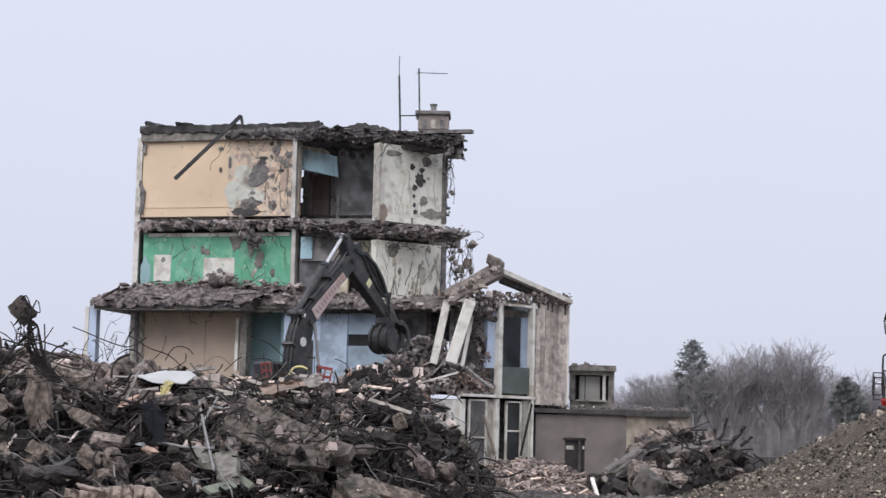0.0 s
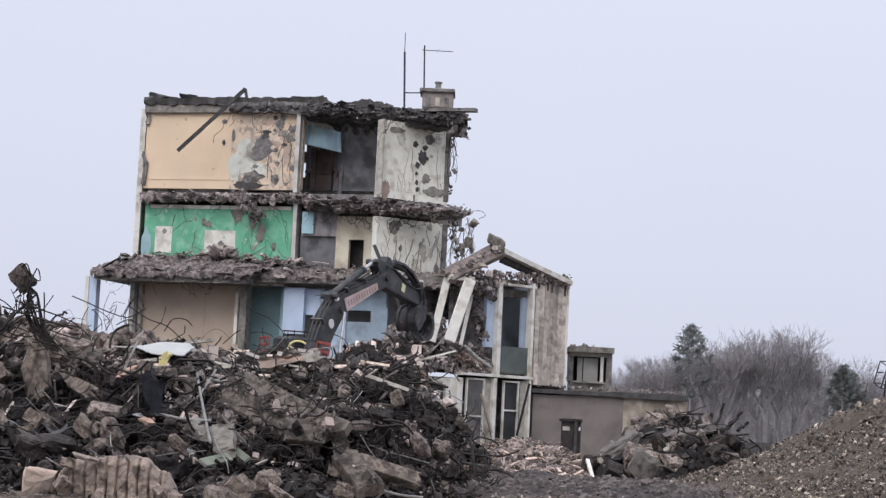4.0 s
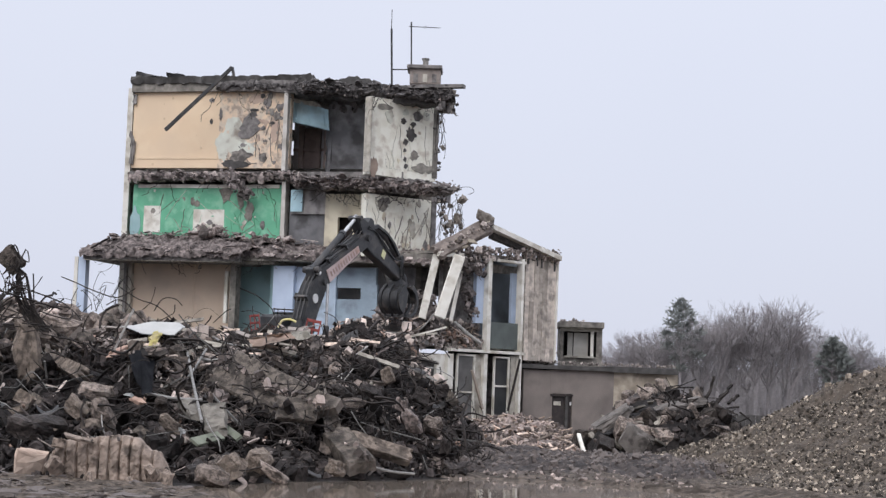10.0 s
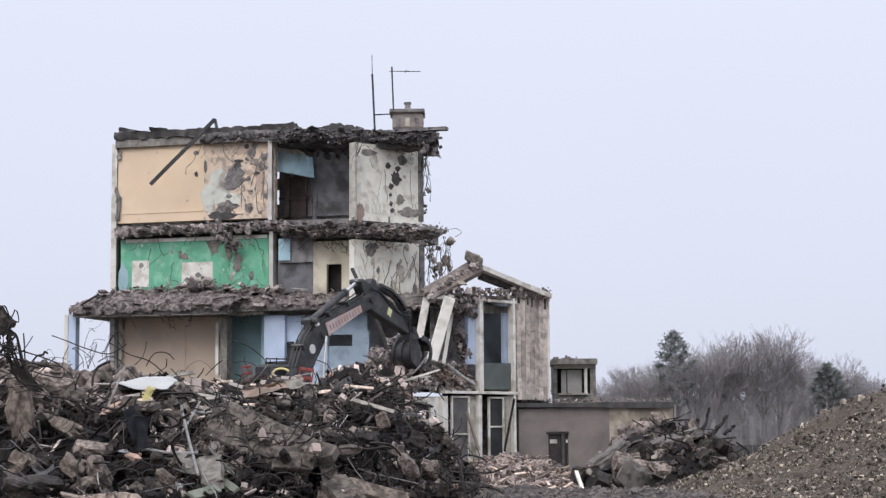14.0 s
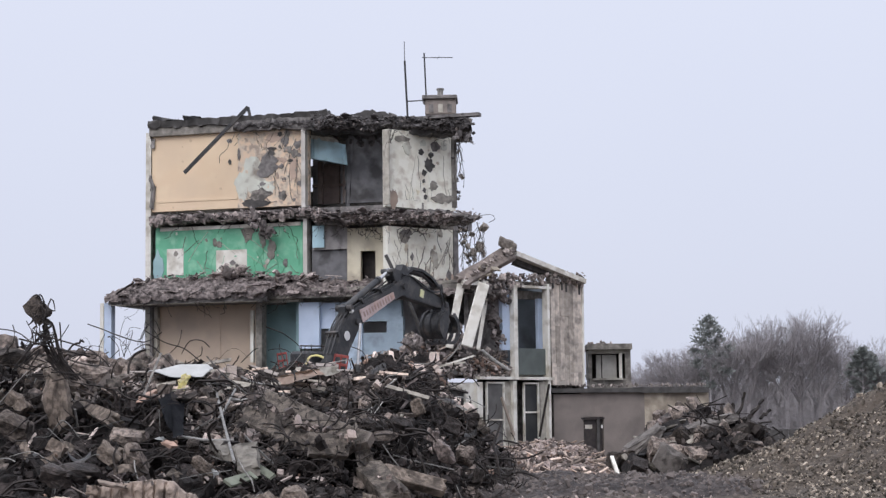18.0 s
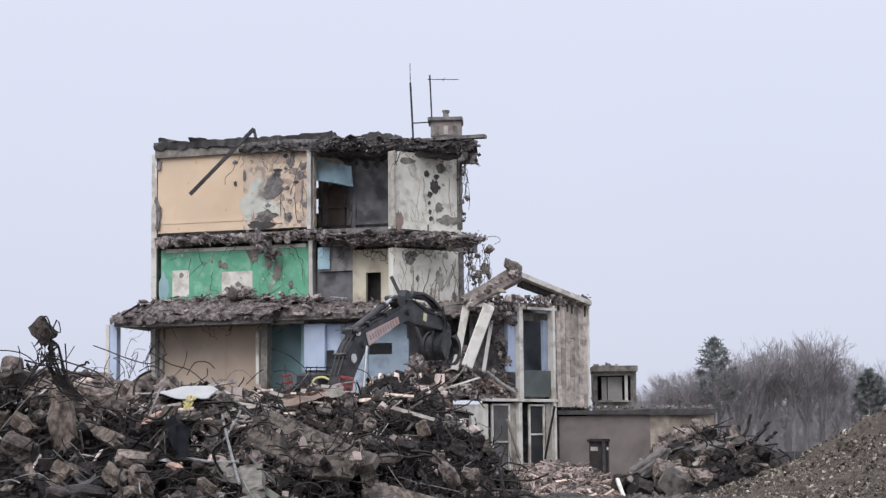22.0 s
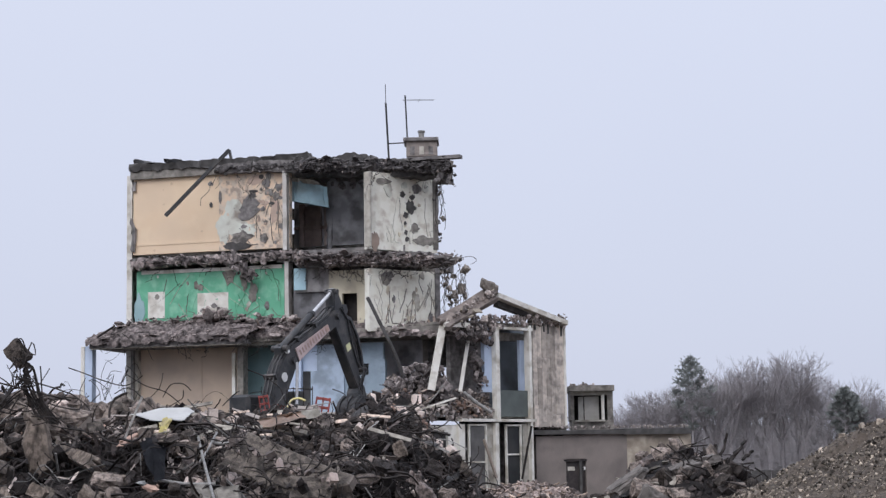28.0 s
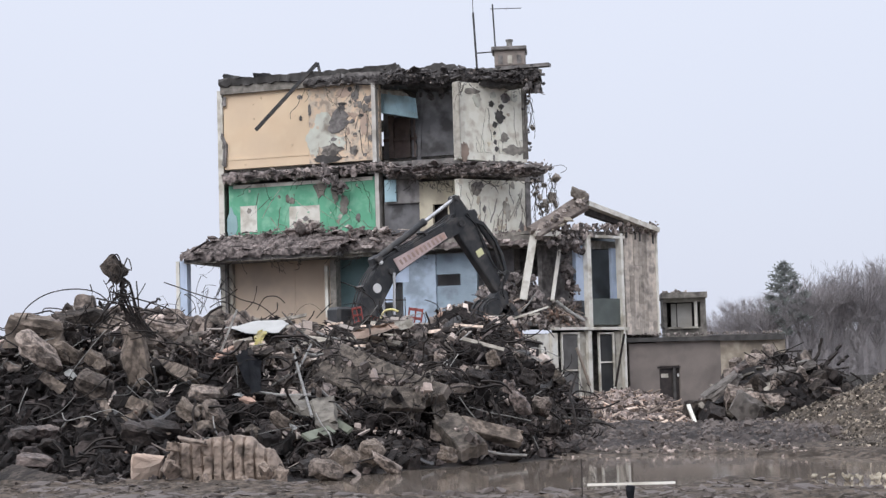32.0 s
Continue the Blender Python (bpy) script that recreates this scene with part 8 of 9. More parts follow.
for k, (a, b, n) in enumerate([((-5.1, 37.1, 2.2), (-2.7, 35.2, 1.35), 60), ((-5.3, 37.2, 1.72), (-2.9, 35.0, 0.75), 200), ((-4.2, 36.6, 1.75), (-3.4, 36.1, 1.55), 26), ((-4.6, 37.9, 2.35), (-2.5, 36.0, 1.5), 80), ((-2.54, 35.6, 1.0), (-1.9, 34.55, 0.42), 14), ((-3.7, 35.1, 1.4), (-2.9, 35.4, 1.35), 12), ((-6.8, 30.3, 0.74), (-5.5, 30.3, 0.8), 14)]):
    heap_of("slab_crumb", spread(rng, a, b, n, (-0.25, 0.2), (-0.08, 0.08), (0.03, 0.24), 2.4), DAMPRUB if k % 2 == 0 else DARKRUB, heap, kinds=GRIT, seed=600 + k)
# pale boards and laths lying along the crest
rng = random.Random(151)
for k in range(30):
    x, y = rng.uniform(-8.6, -1.8), rng.uniform(39.5, 43.6)
    a = rng.uniform(-0.35, 0.2)
    L, w = rng.uniform(0.25, 1.0), rng.uniform(0.03, 0.11)
    c = Vector((x, y, max(pile(x - 0.3, y), pile(x, y), pile(x + 0.3, y)) + 0.16))
    d = Vector((math.cos(a), rng.uniform(-0.4, 0.1), math.sin(a))) * L / 2
    tagged(part("broken_board", beam(bmesh.new(), c - d, c + d, w, 0.03, (0.1, -0.8, 0.6)), (SLABPALE, WOOD, GABLETONE, SLABPALE)[k % 4]), ("dusty pale board lying on the heap", "splintered timber board lying on the heap", "pinkish plaster board lying on the heap", "pale dusty lath lying on the heap")[k % 4], "board", "boards on the heap")
# single blocks of the heap
rng = random.Random(55)
meshes = []
for k, (v, f) in enumerate(BLOCKS[:9] + COBBLES + SLABS[:4]):
    me = bpy.data.meshes.new("chunk")
    me.from_pydata(v.tolist(), [], f)
    me.materials.append(CHUNK)
    meshes.append(me)
for k, (x, y, z, s) in enumerate(on_pile(rng, -13.5, 0.8, 29.5, 45, 260, 0.14, 0.5, 2.6, 0.12, gaps=0.0)):
    ob = new("concrete_chunk", rng.choice(meshes))
    ob.parent = heap
    ob.matrix_basis = Matrix.LocRotScale((x, y, z), Euler((rng.uniform(0, 6), rng.uniform(0, 6), rng.uniform(0, 6))), (s * rng.uniform(0.8, 1.6), s, s))
for k, (x, y, z, s) in enumerate(on_pile(rng, 3.6, 8.0, 51, 57, 40, 0.25, 0.8, 1.8, 0.15, side_z)):
    ob = new("concrete_chunk", rng.choice(meshes))
    ob.parent = side
    ob.matrix_basis = Matrix.LocRotScale((x, y, z), Euler((rng.uniform(0, 6), rng.uniform(0, 6), rng.uniform(0, 6))), (s * rng.uniform(0.8, 1.5), s, s))
for a, b in (((7.32, 55.00, 1.82), (7.44, 55.00, 2.60)), ((7.67, 55.00, 1.83), (8.05, 55.00, 2.36)), ((7.07, 55.00, 1.82), (7.16, 55.00, 2.20)), ((7.50, 55.00, 1.66), (7.78, 55.00, 2.08)), ((7.93, 55.00, 1.76), (8.30, 55.00, 2.02)), ((6.90, 55.00, 1.73), (6.75, 55.00, 2.08))):
    part("bent_bar", wire(bmesh.new(), a, b, 0.02, 0.05, rng, 0.07, 5), STEEL, side)
for k, (p, sc, tn, m) in enumerate([((4.35, 53.4, 1.2), (1.15, 0.7, 0.45), (10, -32, 8), BLOCKTONE), ((6.15, 53.6, 1.45), (1.25, 0.9, 0.85), (12, -14, 20), BLOCKTONE), ((4.75, 52.9, 0.8), (1.0, 0.8, 0.8), (30, 20, 10), CHUNK), ((6.3, 53.2, 0.95), (1.1, 0.8, 0.6), (0, -25, 30), CHUNK), ((5.4, 53.3, 1.25), (0.7, 0.6, 0.6), (20, 40, 0), CHUNK), ((7.3, 54.2, 1.2), (0.6, 0.5, 0.5), (0, 30, 0), CHUNK), ((7.9, 54.4, 0.9), (0.7, 0.5, 0.4), (0, 20, 40), PILLAR), ((5.0, 52.3, 0.55), (0.9, 0.5, 1.0), (20, 35, 10), BLOCKTONE), ((5.9, 52.4, 0.6), (0.8, 0.6, 1.1), (-10, 20, 40), CHUNK), ((6.8, 53.9, 1.75), (0.8, 0.6, 0.45), (0, -12, 15), BLOCKTONE), ((7.6, 53.6, 1.4), (0.7, 0.6, 0.7), (30, 15, 60), DAMPRUB), ((4.1, 52.4, 0.45), (0.6, 0.5, 0.5), (40, 15, 0), DAMPRUB), ((8.4, 54.0, 0.7), (0.8, 0.5, 0.6), (10, 40, 0), DAMPRUB)]):
    set_in("concrete_block", BLOCKS[(k * 3 + 2) % 14], p, tn, sc, m, "large broken concrete block in the pile by the annex", "block", "blocks by the annex")
bm = bmesh.new()
for _ in range(70):
    x, y = rng.uniform(5.6, 9.0), rng.uniform(52.0, 57.0)
    z = side_z(x, y)
    if z < 0.2:
        continue
    p = Vector((x, y, z + 0.1))
    tube(bm, [p, p + Vector((rng.uniform(-0.3, 0.3), -0.1, rng.uniform(0.0, 0.3))), p + Vector((rng.uniform(-0.6, 0.6), -0.2, rng.uniform(-0.1, 0.5)))], rng.uniform(0.01, 0.028), 4, k=3)
tagged(part("bar_tangle", bm, STEEL, side), kind="stuff")
tagged(part("pale_plank", beam(bmesh.new(), (3.27, 52.00, 0.71), (3.41, 51.00, 0.13), 0.1, 0.08), WHITEPAINT), "white timber batten leaning on the debris", "plank")
# things in the mud
tagged(part("white_batten", beam(bmesh.new(), (0.17, 26.91, 0.06), (1.46, 26.97, 0.06), 0.05, 0.035), WHITEPAINT), "thin white batten lying across the puddle", "batten")
bm = tube(bmesh.new(), [(0.65, 22.0, -0.1), (0.65, 22.0, 0.28), (0.66, 22.0, 0.34)], 0.06, 8, 0.8)
tagged(part("black_stake", bm, DARKCLOTH), "short black stake standing in the mud", "stake")
p = (0.08, 23.17, 0.00)
tagged(part("thin_stick", tube(bmesh.new(), [(p[0], p[1], 0), (p[0], p[1], 0.62)], 0.008, 5), STEEL), "thin bare stick standing in the mud", "stick")
heap_of("mud_clods", on_pile(random.Random(6), -9, 8, 20.5, 33, 3000, 0.02, 0.12, 2.6, 0.02, lambda x, y: land(x, y) if land(x, y) > 0.01 else -1, 0.01), CLOD, None, "", kinds=GRIT, seed=95, stretch=(1.5, 1.1, 0.5), lean=0.3)
tagged(bpy.data.objects["mud_clods"], "clods and small stones in the mud", "clods")
def churn(x, y):
    """Where the mud is trodden into clumps."""
    z = land(x, y)
    return z if z > 0.0 and rough_noise(x * 0.5, y * 2.0, 0.9, 91) > 0.0 else -1.0


heap_of("mud_clump", on_pile(random.Random(16), -9.5, 8, 20.5, 33, 2600, 0.06, 0.32, 2.0, -0.05, churn, 0.0), MUDDARK, None, "", kinds=GRIT, seed=97, stretch=(1.5, 1.0, 0.55), lean=0.25)
tagged(bpy.data.objects["mud_clump"], "dark trodden clumps of wet mud", "mud")
heap_of("mud_bank", on_pile(random.Random(17), -4.8, 4.5, 33.0, 39.5, 1500, 0.03, 0.16, 2.4, 0.02, lambda x, y: land(x, y), 0.0), DAMPRUB, None, "", kinds=GRIT, seed=196)
tagged(bpy.data.objects["mud_bank"], "dark crumbled mud and stones along the puddle", "mud")
def bank(x, y):
    """Churned mud behind the puddle."""
    rise = smooth(38.2, 40.0, y + 0.7 * rough_noise(x, y, 0.8, 61))
    return land(x, y) - 0.08 + 0.15 * rise * (0.75 + 0.6 * ridged(x * 1.3, y * 1.1, 62.0) + 0.4 * ridged(x * 3.6, y * 3.0, 63.0) + 0.25 * ridged(x * 8.0, y * 7.0, 64.0))


churned = sheet("churned_mud", frange(-3.6, 5.4, 0.06), frange(38.0, 49, 0.09), bank, MUDDARK, None, None, False)
tagged(churned, "dark churned mud bank behind the puddle", "mud", kind="structure")
heap_of("mud_ridge", on_pile(random.Random(7), -3, 6, 37.8, 48, 2600, 0.03, 0.22, 2.2, 0.15, lambda x, y: bank(x, y), 0.012), MUDDARK, None, "", kinds=GRIT, seed=96)
tagged(bpy.data.objects["mud_ridge"], "churned dark mud and stones by the puddle", "mud")
rng = random.Random(97)
stone_kinds = []
for v, f in BLOCKS[:6]:
    me = bpy.data.meshes.new("stone")
    me.from_pydata(v.tolist(), [], f)
    me.materials.append(YELLOWSTONE)
    stone_kinds.append(me)
pale = root("pale_stones", "pale yellowish rubble lying in the puddle", "stones")
for k in range(48):
    q = Vector((3.37, 27.94, 0.02)).lerp(Vector((5.16, 26.68, 0.02)), rng.random() ** 0.6)
    ob = new("stone", stone_kinds[k % 6])
    ob.parent = pale
    s = 0.04 + 0.11 * rng.random() ** 2
    ob.matrix_basis = Matrix.LocRotScale((q.x, q.y + rng.uniform(-0.4, 0.4), 0.05), Euler((rng.random(), rng.random(), rng.random() * 6)), (s * 1.3, s, s * 0.6))
tagged(part("pale_branch", tube(bmesh.new(), [(10.72, 46.00, 2.43), (10.54, 46.00, 2.19), (10.35, 45.50, 2.02), (10.12, 45.00, 1.76)], 0.045, 6), WOOD), "bare pale branch lying on the mound", "branch")
# red plastic pieces, rail and dark pole by the machine
def barrier(x, z, w, h, tilt):
    """Broken crate-like barrier: a frame with two openings."""
    t = root("plastic_barrier", "broken red plastic barrier standing in the rubble", "barrier", (x, 60, z), group="red barriers")
    t.rotation_euler = (0, radians(tilt), 0)
    for u in (0, 0.44, 0.88):
        part("upright", box(bmesh.new(), (u * w, -0.05, 0), (u * w + 0.1 * w, 0.05, h), None, 0.015), REDPLASTIC, t)
    for v in (0.0, 0.42, 0.84):
        part("crossbar", box(bmesh.new(), (0.1 * w, -0.04, v * h), (0.9 * w, 0.04, v * h + 0.14 * h), None, 0.015), REDPLASTIC, t)


barrier(-5.45, 3.4, 0.5, 0.68, 9)
barrier(-7.2, 3.55, 0.34, 0.56, -8)
barrier(-6.75, 3.55, 0.26, 0.34, 24)
tagged(part("yellow_hose", tube(bmesh.new(), [(-6.3, 59.9, 3.72), (-6.16, 59.9, 3.95), (-5.9, 59.9, 4.0), (-5.7, 59.9, 3.92)], 0.038, 8), YELLOWCLOTH), "yellow hose lying on the rubble", "hose")
rail = root("low_railing", "thin dark railing before the blue wall", "railing")
part("rail", tube(bmesh.new(), [(-8.01, 74.00, 4.95), (-6.72, 74.00, 4.92)], 0.03, 6), STEEL, rail)
for px in ((-7.96, 74.00, 4.63), (-7.54, 74.00, 4.64), (-7.12, 74.00, 4.66), (-6.75, 74.00, 4.67)):
    part("baluster", tube(bmesh.new(), [(px[0], px[1], 2.6), (px[0], px[1], px[2] + 0.36)], 0.02, 5), STEEL, rail)
tagged(part("leaning_pole", tube(bmesh.new(), [(-4.40, 73.0, 8.55), (-3.93, 73.0, 7.56), (-3.51, 73.0, 6.69), (-3.18, 73.2, 5.91), (-3.0, 73.4, 5.3)], 0.075, 7), BLACKISH), "charred dark pole leaning against the slab", "pole")

# ---- far trees ----
def branch(V, F, p, q, r0, r1):
    d = (q - p).normalized()
    a = d.orthogonal().normalized()
    b = d.cross(a)
    o = len(V)
    for c, r in ((p, r0), (q, r1)):
        for k in range(3):
            t = 2.094 * k
            V.append(c + (a * math.cos(t) + b * math.sin(t)) * r)
    for k in range(3):
        F.append((o + k, o + (k + 1) % 3, o + 3 + (k + 1) % 3, o + 3 + k))


def grow(V, F, rng, p, d, L, r, depth, up):
    q = p + d * L + Vector((rng.uniform(-1, 1), rng.uniform(-1, 1), 0)) * L * 0.08
    branch(V, F, p, q, r, r * 0.7)
    if depth == 0:
        return
    n = rng.choice((2, 3)) if depth > 2 else rng.choice((3, 4))
    for k in range(n):
        e = (d + Vector((rng.uniform(-1, 1), rng.uniform(-1, 1), rng.uniform(-0.5, 0.6) + up)) * (0.85 if k else 0.3)).normalized()
        s = p.lerp(q, rng.uniform(0.35, 1.0)) if k else q
        grow(V, F, rng, s, e, L * rng.uniform(0.62, 0.88), max(r * 0.6, 0.008), depth - 1, up)


def bare_tree(seed, height, label):
    rng = random.Random(seed)
    t = root("bare_tree", label, "tree", group="bare trees")
    V, F = [], []
    h = height * 0.3
    branch(V, F, Vector((0, 0, -0.5)), Vector((0, 0, h)), height * 0.018, height * 0.014)
    raw("trunk", V, F, HAZEBARK, t)
    V, F = [], []
    for k in range(6):
        a = k * 1.05 + rng.uniform(-0.4, 0.4)
        sp = 0.55 if k else 0.1
        grow(V, F, rng, Vector((0, 0, h * (0.7 + 0.06 * k))), Vector((math.cos(a) * sp, math.sin(a) * sp, 1)).normalized(), height * 0.17, height * 0.008, 6, 0.12)
    raw("crown", V, F, HAZEBARK, t)
    return t


CLUMPS = [(0.0, 0.965, 0.04), (-0.03, 0.93, 0.055), (0.035, 0.92, 0.05), (0.0, 0.885, 0.065), (-0.07, 0.87, 0.05), (0.06, 0.865, 0.05), (-0.02, 0.83, 0.06), (0.09, 0.80, 0.05), (-0.11, 0.79, 0.05), (-0.06, 0.775, 0.055), (0.03, 0.76, 0.06), (0.14, 0.73, 0.045), (-0.14, 0.70, 0.045), (-0.03, 0.69, 0.055), (0.08, 0.67, 0.055), (-0.09, 0.61, 0.05), (0.05, 0.58, 0.055), (0.12, 0.55, 0.04), (-0.03, 0.52, 0.05), (0.0, 0.44, 0.05)]


def pine(seed, height, label, wide=1.0):
    rng = random.Random(seed)
    t = root("pine_tree", label, "tree", group="pines")
    V, F = [], []
    branch(V, F, Vector((0, 0, -0.5)), Vector((0, 0, height * 0.97)), height * 0.014, 0.03)
    for dx, z, r in CLUMPS:
        branch(V, F, Vector((0, 0, height * (z - abs(dx) * 0.5 - 0.02))), Vector((dx * height * wide, 0, height * z)), 0.05, 0.02)
    raw("trunk", V, F, HAZEBARK, t)
    V, F = [], []
    for dx, z, r in CLUMPS:
        c = Vector((dx * height * wide * rng.uniform(0.8, 1.2), rng.uniform(-0.05, 0.05) * height, height * z))
        for _ in range(int(90 + 14000 * r * r)):
            o3 = Vector((rng.gauss(0, 0.5), rng.gauss(0, 0.5), rng.gauss(0, 0.34)))
            p = c + o3 * r * height * (0.72 if rng.random() < 0.8 else 1.15)
            d = (o3.normalized() + Vector((0, 0, 0.5))).normalized() * rng.uniform(0.12, 0.3)
            w = d.orthogonal().normalized() * 0.08
            o = len(V)
            V.extend((p - w, p + w, p + d))
            F.append((o, o + 1, o + 2))
    raw("crown", V, F, HAZENEEDLES, t)
    return t


rng = random.Random(303)
KINDS = [bare_tree(401 + k, 10.0, "leafless grey deciduous tree in winter haze") for k in range(5)]
SKYLINE = [(9, 5.04), (11.9, 6.83), (13.9, 8.61), (15.9, 9.03), (17.4, 9.24), (18.6, 9.45), (20.1, 10.08), (21.9, 11.13), (23.9, 10.92), (24.8, 11.13), (25.9, 12.18), (27.9, 11.13), (29.9, 9.66), (30.9, 7.67), (32.4, 7.98), (34.2, 9.24), (36, 7.46), (38, 6.2), (41, 5.25)]
spots = []
for row, (yy, k) in enumerate(((158, 1.0), (168, 1.0))):
    x = 10.0 + row * 0.8
    while x < 40:
        spots.append((x * yy / 160, yy + rng.uniform(-2, 2), lerp(SKYLINE, x) * k * rng.uniform(0.88, 1.06)))
        x += rng.uniform(1.2, 2.0)
for k, (x, y, h) in enumerate(spots):
    src = KINDS[k % 5]
    m = Matrix.LocRotScale((x, y, 0), Euler((0, 0, rng.uniform(0, 6.28))), (1, 1, 1))
    t = copy_thing(src, m) if k >= 5 else src
    t.matrix_basis = Matrix.LocRotScale((x, y, 0), Euler((0, 0, rng.uniform(0, 6.28))), (h / 10 * rng.uniform(0.85, 1.1),) * 2 + (h / 9.3,))
big = bare_tree(419, 13.0, "tall round-crowned leafless tree in winter haze")
big.location = (27.5, 165, 0)
p = (18.27, 155.00, 10.80)
pine_a = pine(501, p[2], "tall dark green pine among bare trees")
pine_a.location = (p[0], 155, 0)
p = (31.18, 155.00, 7.92)
pine_b = pine(502, p[2], "dark green pine at the wood's edge")
pine_b.location = (p[0], 155, 0)
p = (32.03, 156.00, 7.49)
pine_c = pine(503, p[2], "dark green pine at the wood's edge")
pine_c.location = (p[0], 156, 0)
V, F = [], []
rng = random.Random(9)
for _ in range(30000):
    x = rng.uniform(9, 41)
    y = rng.uniform(156, 172)
    z = rng.random() ** 1.3 * lerp(SKYLINE, x) * 0.54
    d = Vector((rng.uniform(-1, 1), rng.uniform(-0.5, 0.5), rng.uniform(-0.1, 1))).normalized() * rng.uniform(0.3, 0.9)
    p = Vector((x * y / 160, y, z))
    branch(V, F, p, p + d, 0.011, 0.005)
# Backdrop sheet whose flat colour stands for the wood's hazy mass.
wood = tagged(raw("far_wood", [], [], WOODHAZE), "hazy grey backdrop sheet for the winter woodland", "woodland", kind="structure")
bm = bmesh.new()
prev = None
for i in range(260):
    x = 8.5 + i * 0.135
    h = lerp(SKYLINE, x) * (0.5 + 0.12 * rough_noise(x, 0, 0.8, 3) + 0.14 * rough_noise(x, 0, 3.0, 4))
    row = [bm.verts.new((x * 178 / 160, 178 + 0.6 * rough_noise(x, k, 2.0, 6), h * k / 4)) for k in range(5)]
    if prev:
        for k in range(4):
            bm.faces.new((prev[k], row[k], row[k + 1], prev[k + 1]))
    prev = row
bm.to_mesh(wood.data)
bm.free()
tagged(raw("thicket", V, F, TWIGS), "dense grey winter undergrowth below the bare trees", "undergrowth", kind="stuff")
bm = bmesh.new()
for k in range(60):
    box(bm, (8 + k * 0.8, 150, 0), (8.76 + k * 0.8, 150.1, 0.95))
tagged(part("far_fence", bm, BLACKISH), "dark fence far off below the trees", "fence", kind="stuff")

# ---- the white panel that is pulled down ----
falling = tagged(part("white_wall_panel", box(bmesh.new(), (-0.24, -0.06, 0), (0.24, 0.06, 2.75), None, 0.03), WHITEPAINT), "long white wall panel leaning out of the broken corner", "panel")
tagged(part("corner_board", beam(bmesh.new(), (-1.39, 74.6, 7.47), (-1.9, 74.2, 4.8), 0.3, 0.1, (0.3, -1, 0)), WHITEPAINT), "weathered white board leaning in the broken corner", "board", "corner boards")
tagged(part("fallen_lath", beam(bmesh.new(), (-2.33, 67.0, 3.72), (-0.79, 67.0, 4.2), 0.085, 0.07), WHITEPAINT), "pale lath lying on the rubble", "board")
tagged(part("fallen_lath", beam(bmesh.new(), (-2.06, 66.9, 3.83), (-1.12, 66.7, 3.95), 0.065, 0.06), CONC_PALE), "pale lath lying on the rubble", "board")
tagged(part("white_post", beam(bmesh.new(), (-0.36, 76.10, 6.92), (-0.73, 75.73, 4.77), 0.16, 0.1, (0, -1, 0)), WHITEPAINT), "thin broken post leaning in the broken corner", "post", "corner posts")


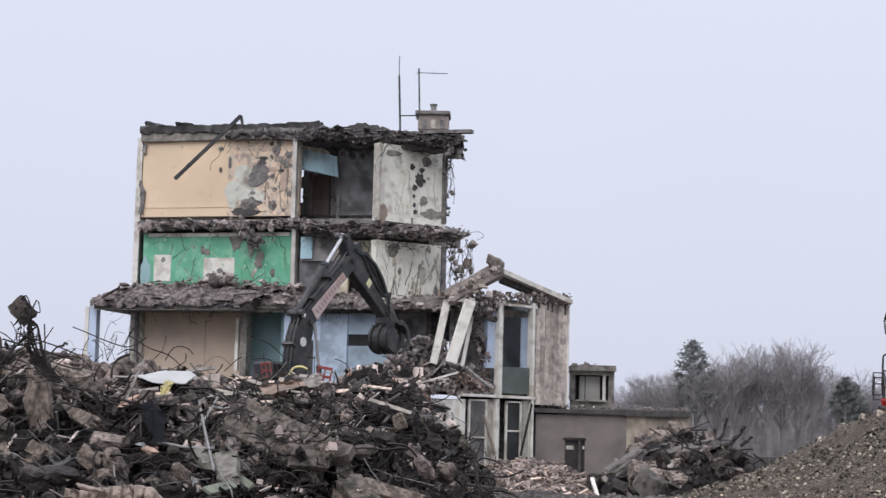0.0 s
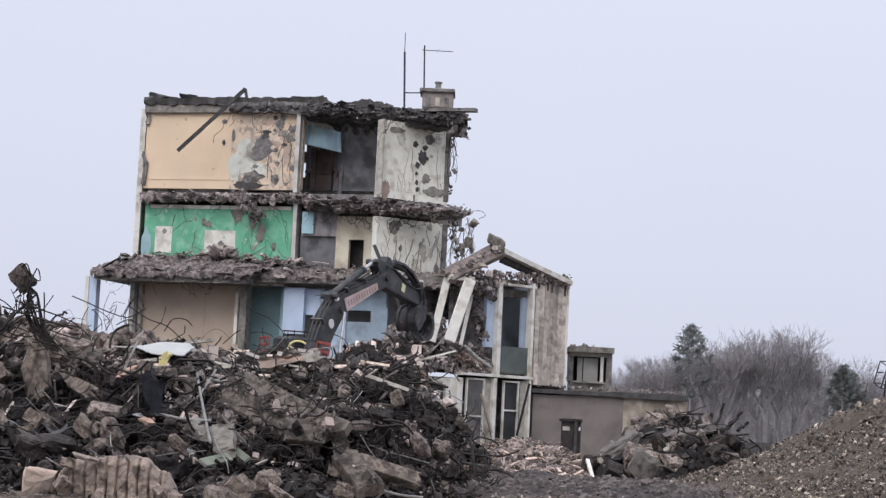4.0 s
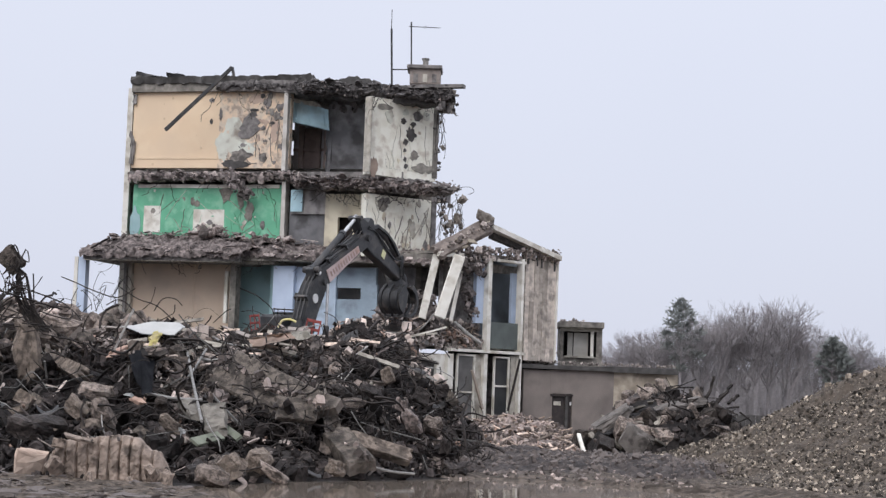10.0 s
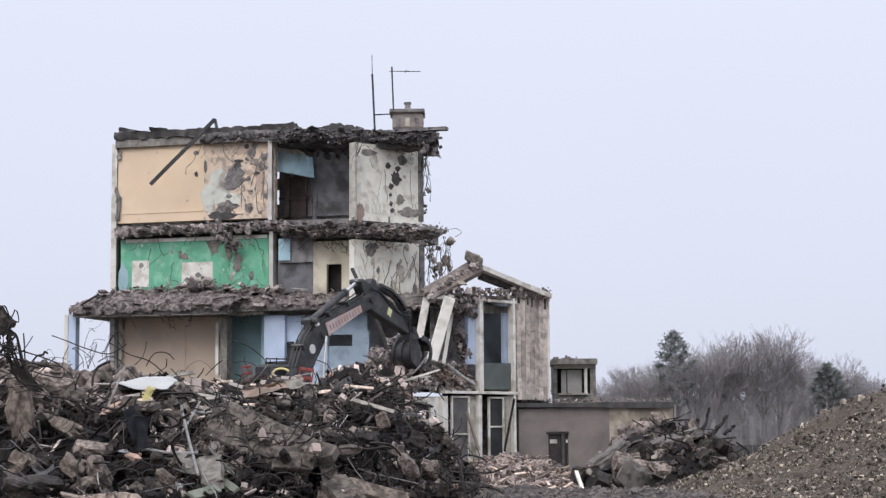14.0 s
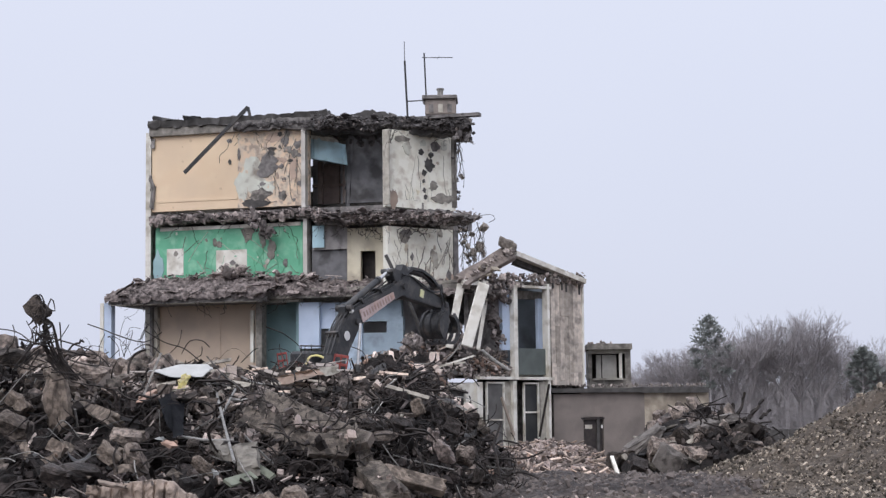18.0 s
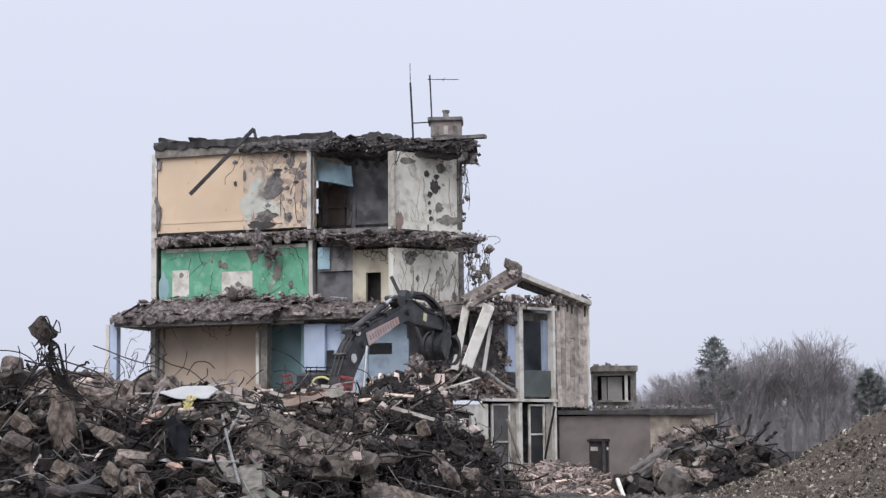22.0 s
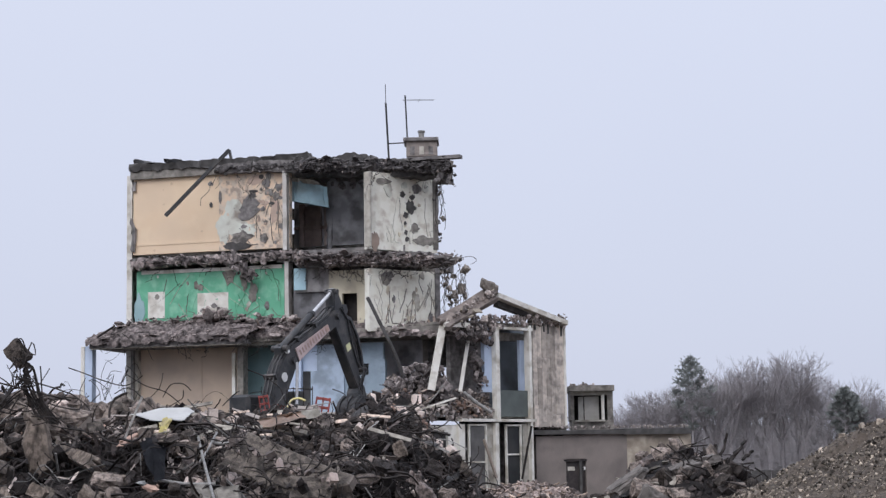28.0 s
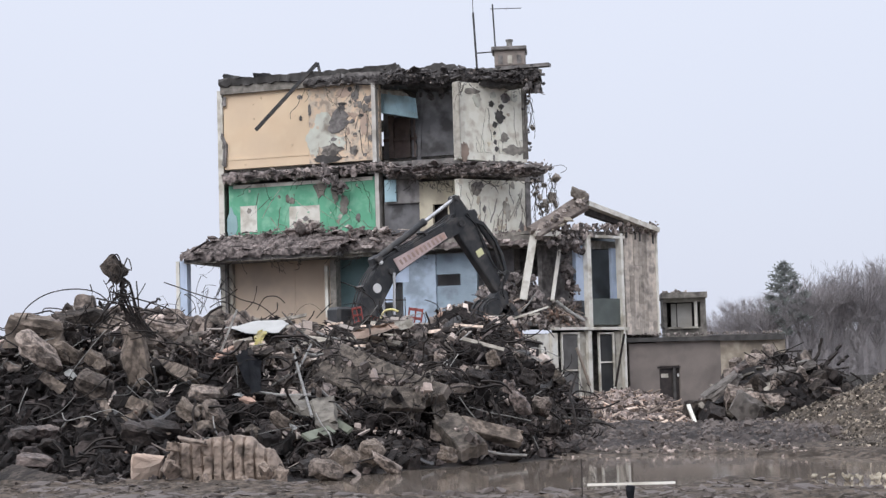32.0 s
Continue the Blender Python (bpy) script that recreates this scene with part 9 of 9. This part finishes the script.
# ---- movement ----
CRANE = [(0, 97.0, 19.25), (0.5, 85.0, 19.1), (1.0, 75.0, 19.0), (1.5, 68.0, 19.2), (2.0, 64.5, 19.42), (2.5, 64.5, 19.1), (3.0, 65.0, 18.78), (3.6, 65.5, 18.85), (5.5, 64.0, 21.2), (8.0, 60.0, 23.2), (10.0, 58.0, 24.0), (32, 58.0, 24.0)]
DIG = [(0, -6.58, 59.9, 54.4, -36.9), (0.5, -6.42, 60.2, 54.1, -37.5), (1, -6.25, 61.2, 54.6, -35.0), (1.5, -6.06, 61.8, 51.8, -32.4), (2, -5.97, 62.4, 47.4, -30.2), (2.5, -5.93, 62.2, 43.3, -22.4), (3, -5.86, 62.8, 39.0, -17.1), (3.5, -5.80, 63.7, 35.2, -12.3), (5.5, -5.79, 63.3, 33.6, -13.4), (6, -5.78, 63.6, 30.5, -7.9), (6.5, -5.74, 63.6, 28.7, -4.0), (7, -5.77, 63.8, 28.3, -3.4), (7.5, -5.77, 63.7, 28.1, -3.0), (8, -5.81, 63.6, 32.2, -6.2), (8.5, -5.83, 63.3, 35.7, -14.6), (9, -5.87, 63.5, 39.8, -19.2), (9.5, -5.90, 63.4, 41.7, -24.6), (10, -5.91, 63.5, 42.2, -23.7), (10.5, -5.89, 63.1, 42.1, -23.6), (11, -5.89, 61.5, 41.9, -21.5), (11.5, -5.91, 59.9, 41.9, -20.2), (12, -5.89, 58.9, 40.7, -21.8), (12.5, -5.85, 58.0, 38.5, -21.7), (13, -5.83, 58.4, 36.2, -21.0), (13.5, -5.82, 59.4, 34.9, -21.2), (14, -5.84, 60.1, 34.9, -18.9), (14.5, -5.85, 60.1, 35.1, -15.0), (16.5, -5.82, 63.6, 35.0, -3.1), (17, -5.84, 63.2, 36.9, -6.4), (17.5, -5.84, 62.1, 36.3, -9.7), (18, -5.83, 61.2, 34.9, -9.9), (18.5, -5.82, 60.5, 33.5, -12.4), (19, -5.79, 60.4, 31.6, -12.6), (19.5, -5.77, 60.2, 29.0, -8.8), (20, -5.75, 61.0, 27.9, -5.4), (20.5, -5.73, 61.3, 27.5, -4.5), (21, -5.74, 61.8, 27.7, -4.2), (21.5, -5.74, 62.4, 29.6, -3.3), (22, -5.78, 63.4, 33.3, -6.7), (22.5, -5.81, 63.9, 37.2, -12.8), (23, -5.81, 64.2, 40.3, -18.0), (23.5, -5.86, 64.9, 44.5, -20.4), (24, -5.96, 66.6, 44.9, -26.9), (24.5, -6.09, 68.3, 44.5, -33.0), (25, -6.33, 69.5, 44.4, -37.4), (25.5, -6.61, 69.5, 43.8, -43.8), (27.5, -7.20, 66.0, 41.7, -61.0), (28, -7.31, 62.9, 40.9, -58.1), (28.5, -7.28, 56.9, 40.6, -56.5), (29, -7.34, 51.7, 39.7, -54.5), (29.5, -7.31, 48.5, 38.2, -49.0), (30, -7.33, 43.2, 37.0, -44.3), (30.5, -7.31, 37.8, 35.9, -44.3), (31, -7.32, 34.6, 36.1, -49.3), (31.5, -7.32, 36.0, 36.8, -55.0), (32, -7.41, 37.6, 41.0, -55.4)]
CURL = [(0, -38), (1, -40), (2, -55), (3.5, -100), (6, -115), (7.5, -110), (9, -80), (11, -65), (13, -50), (14.5, -70), (17, -90), (20, -110), (22, -100), (23, -85), (24, -60), (25.5, -40), (28, -40), (30, -60), (32, -60)]
# top and foot of the panel
FALL = [(0, (-0.43, 74.40, 7.46), (-1.18, 74.00, 4.83)), (21.5, (-0.43, 74.40, 7.46), (-1.18, 74.00, 4.83)), (22.5, (-0.45, 74.00, 7.42), (-1.81, 73.60, 5.10)), (23.0, (-0.43, 73.80, 7.29), (-2.17, 73.40, 5.33)), (23.5, (-0.45, 73.50, 6.28), (-2.51, 73.00, 5.32)), (24.0, (-0.88, 73.00, 4.83), (-3.08, 72.40, 5.43)), (24.5, (-1.55, 73.00, 4.79), (-3.38, 72.20, 5.06)), (25.0, (-1.99, 72.5, 4.55), (-4.65, 72.0, 4.95)), (25.5, (-2.1, 72.3, 4.3), (-4.75, 71.8, 4.6)), (27.5, (-2.0, 71.8, 3.55), (-4.7, 71.2, 3.5)), (32, (-2.0, 71.8, 3.55), (-4.7, 71.2, 3.5))]


def pitch(x, z, a):
    return Matrix.Translation((x, 0, z)) @ Matrix.Rotation(radians(-a), 4, "Y")


def motions():
    walk(exc, [(t, pose(x, 63.5, FOOT_Z, 0, 0, psi)) for t, x, psi, b, a in DIG])
    walk(boom, [(t, pitch(0, 0, b)) for t, x, psi, b, a in DIG])
    arms, buckets = [], []
    for t, x, psi, b, a in DIG:
        tx, tz = 5.7 * math.cos(radians(b)), 5.7 * math.sin(radians(b))
        arms.append((t, pitch(tx, tz, a)))
        ex, ez = tx + 3.1 * math.cos(radians(a)), tz + 3.1 * math.sin(radians(a))
        buckets.append((t, pitch(ex, ez, a + lerp(CURL, t))))
    walk(arm, arms)
    rams, rods = [], []
    for t, x, psi, b, a in DIG:
        k = radians(a - b)
        ear = Vector((5.7 + EAR.x * math.cos(k) - EAR.z * math.sin(k), 0, EAR.x * math.sin(k) + EAR.z * math.cos(k)))
        lift = math.degrees(math.atan2(ear.z - ANCHOR.z, ear.x - ANCHOR.x))
        rams.append((t, pitch(ANCHOR.x, ANCHOR.z, lift)))
        rods.append((t, pitch(ear.x, ear.z, lift + 180)))
    walk(arm_cylinder, rams)
    walk(arm_rod, rods)
    walk(bucket, buckets)
    walk(reach, [(t, pose(x, 85, 0.0, 0, 0, -psi)) for t, psi, x in CRANE])
    rows = []
    for t, top_, foot_ in FALL:
        d = (Vector(top_) - Vector(foot_)).normalized()
        n = Vector((0.25, -1, 0.1 + 4.0 * smooth(25.5, 27.5, t)))
        x = n.cross(d).normalized() * -1
        y = d.cross(x)
        m = Matrix(((x.x, y.x, d.x, foot_[0]), (x.y, y.y, d.y, foot_[1]), (x.z, y.z, d.z, foot_[2]), (0, 0, 0, 1)))
        rows.append((t, m))
    walk(falling, rows)


motions()
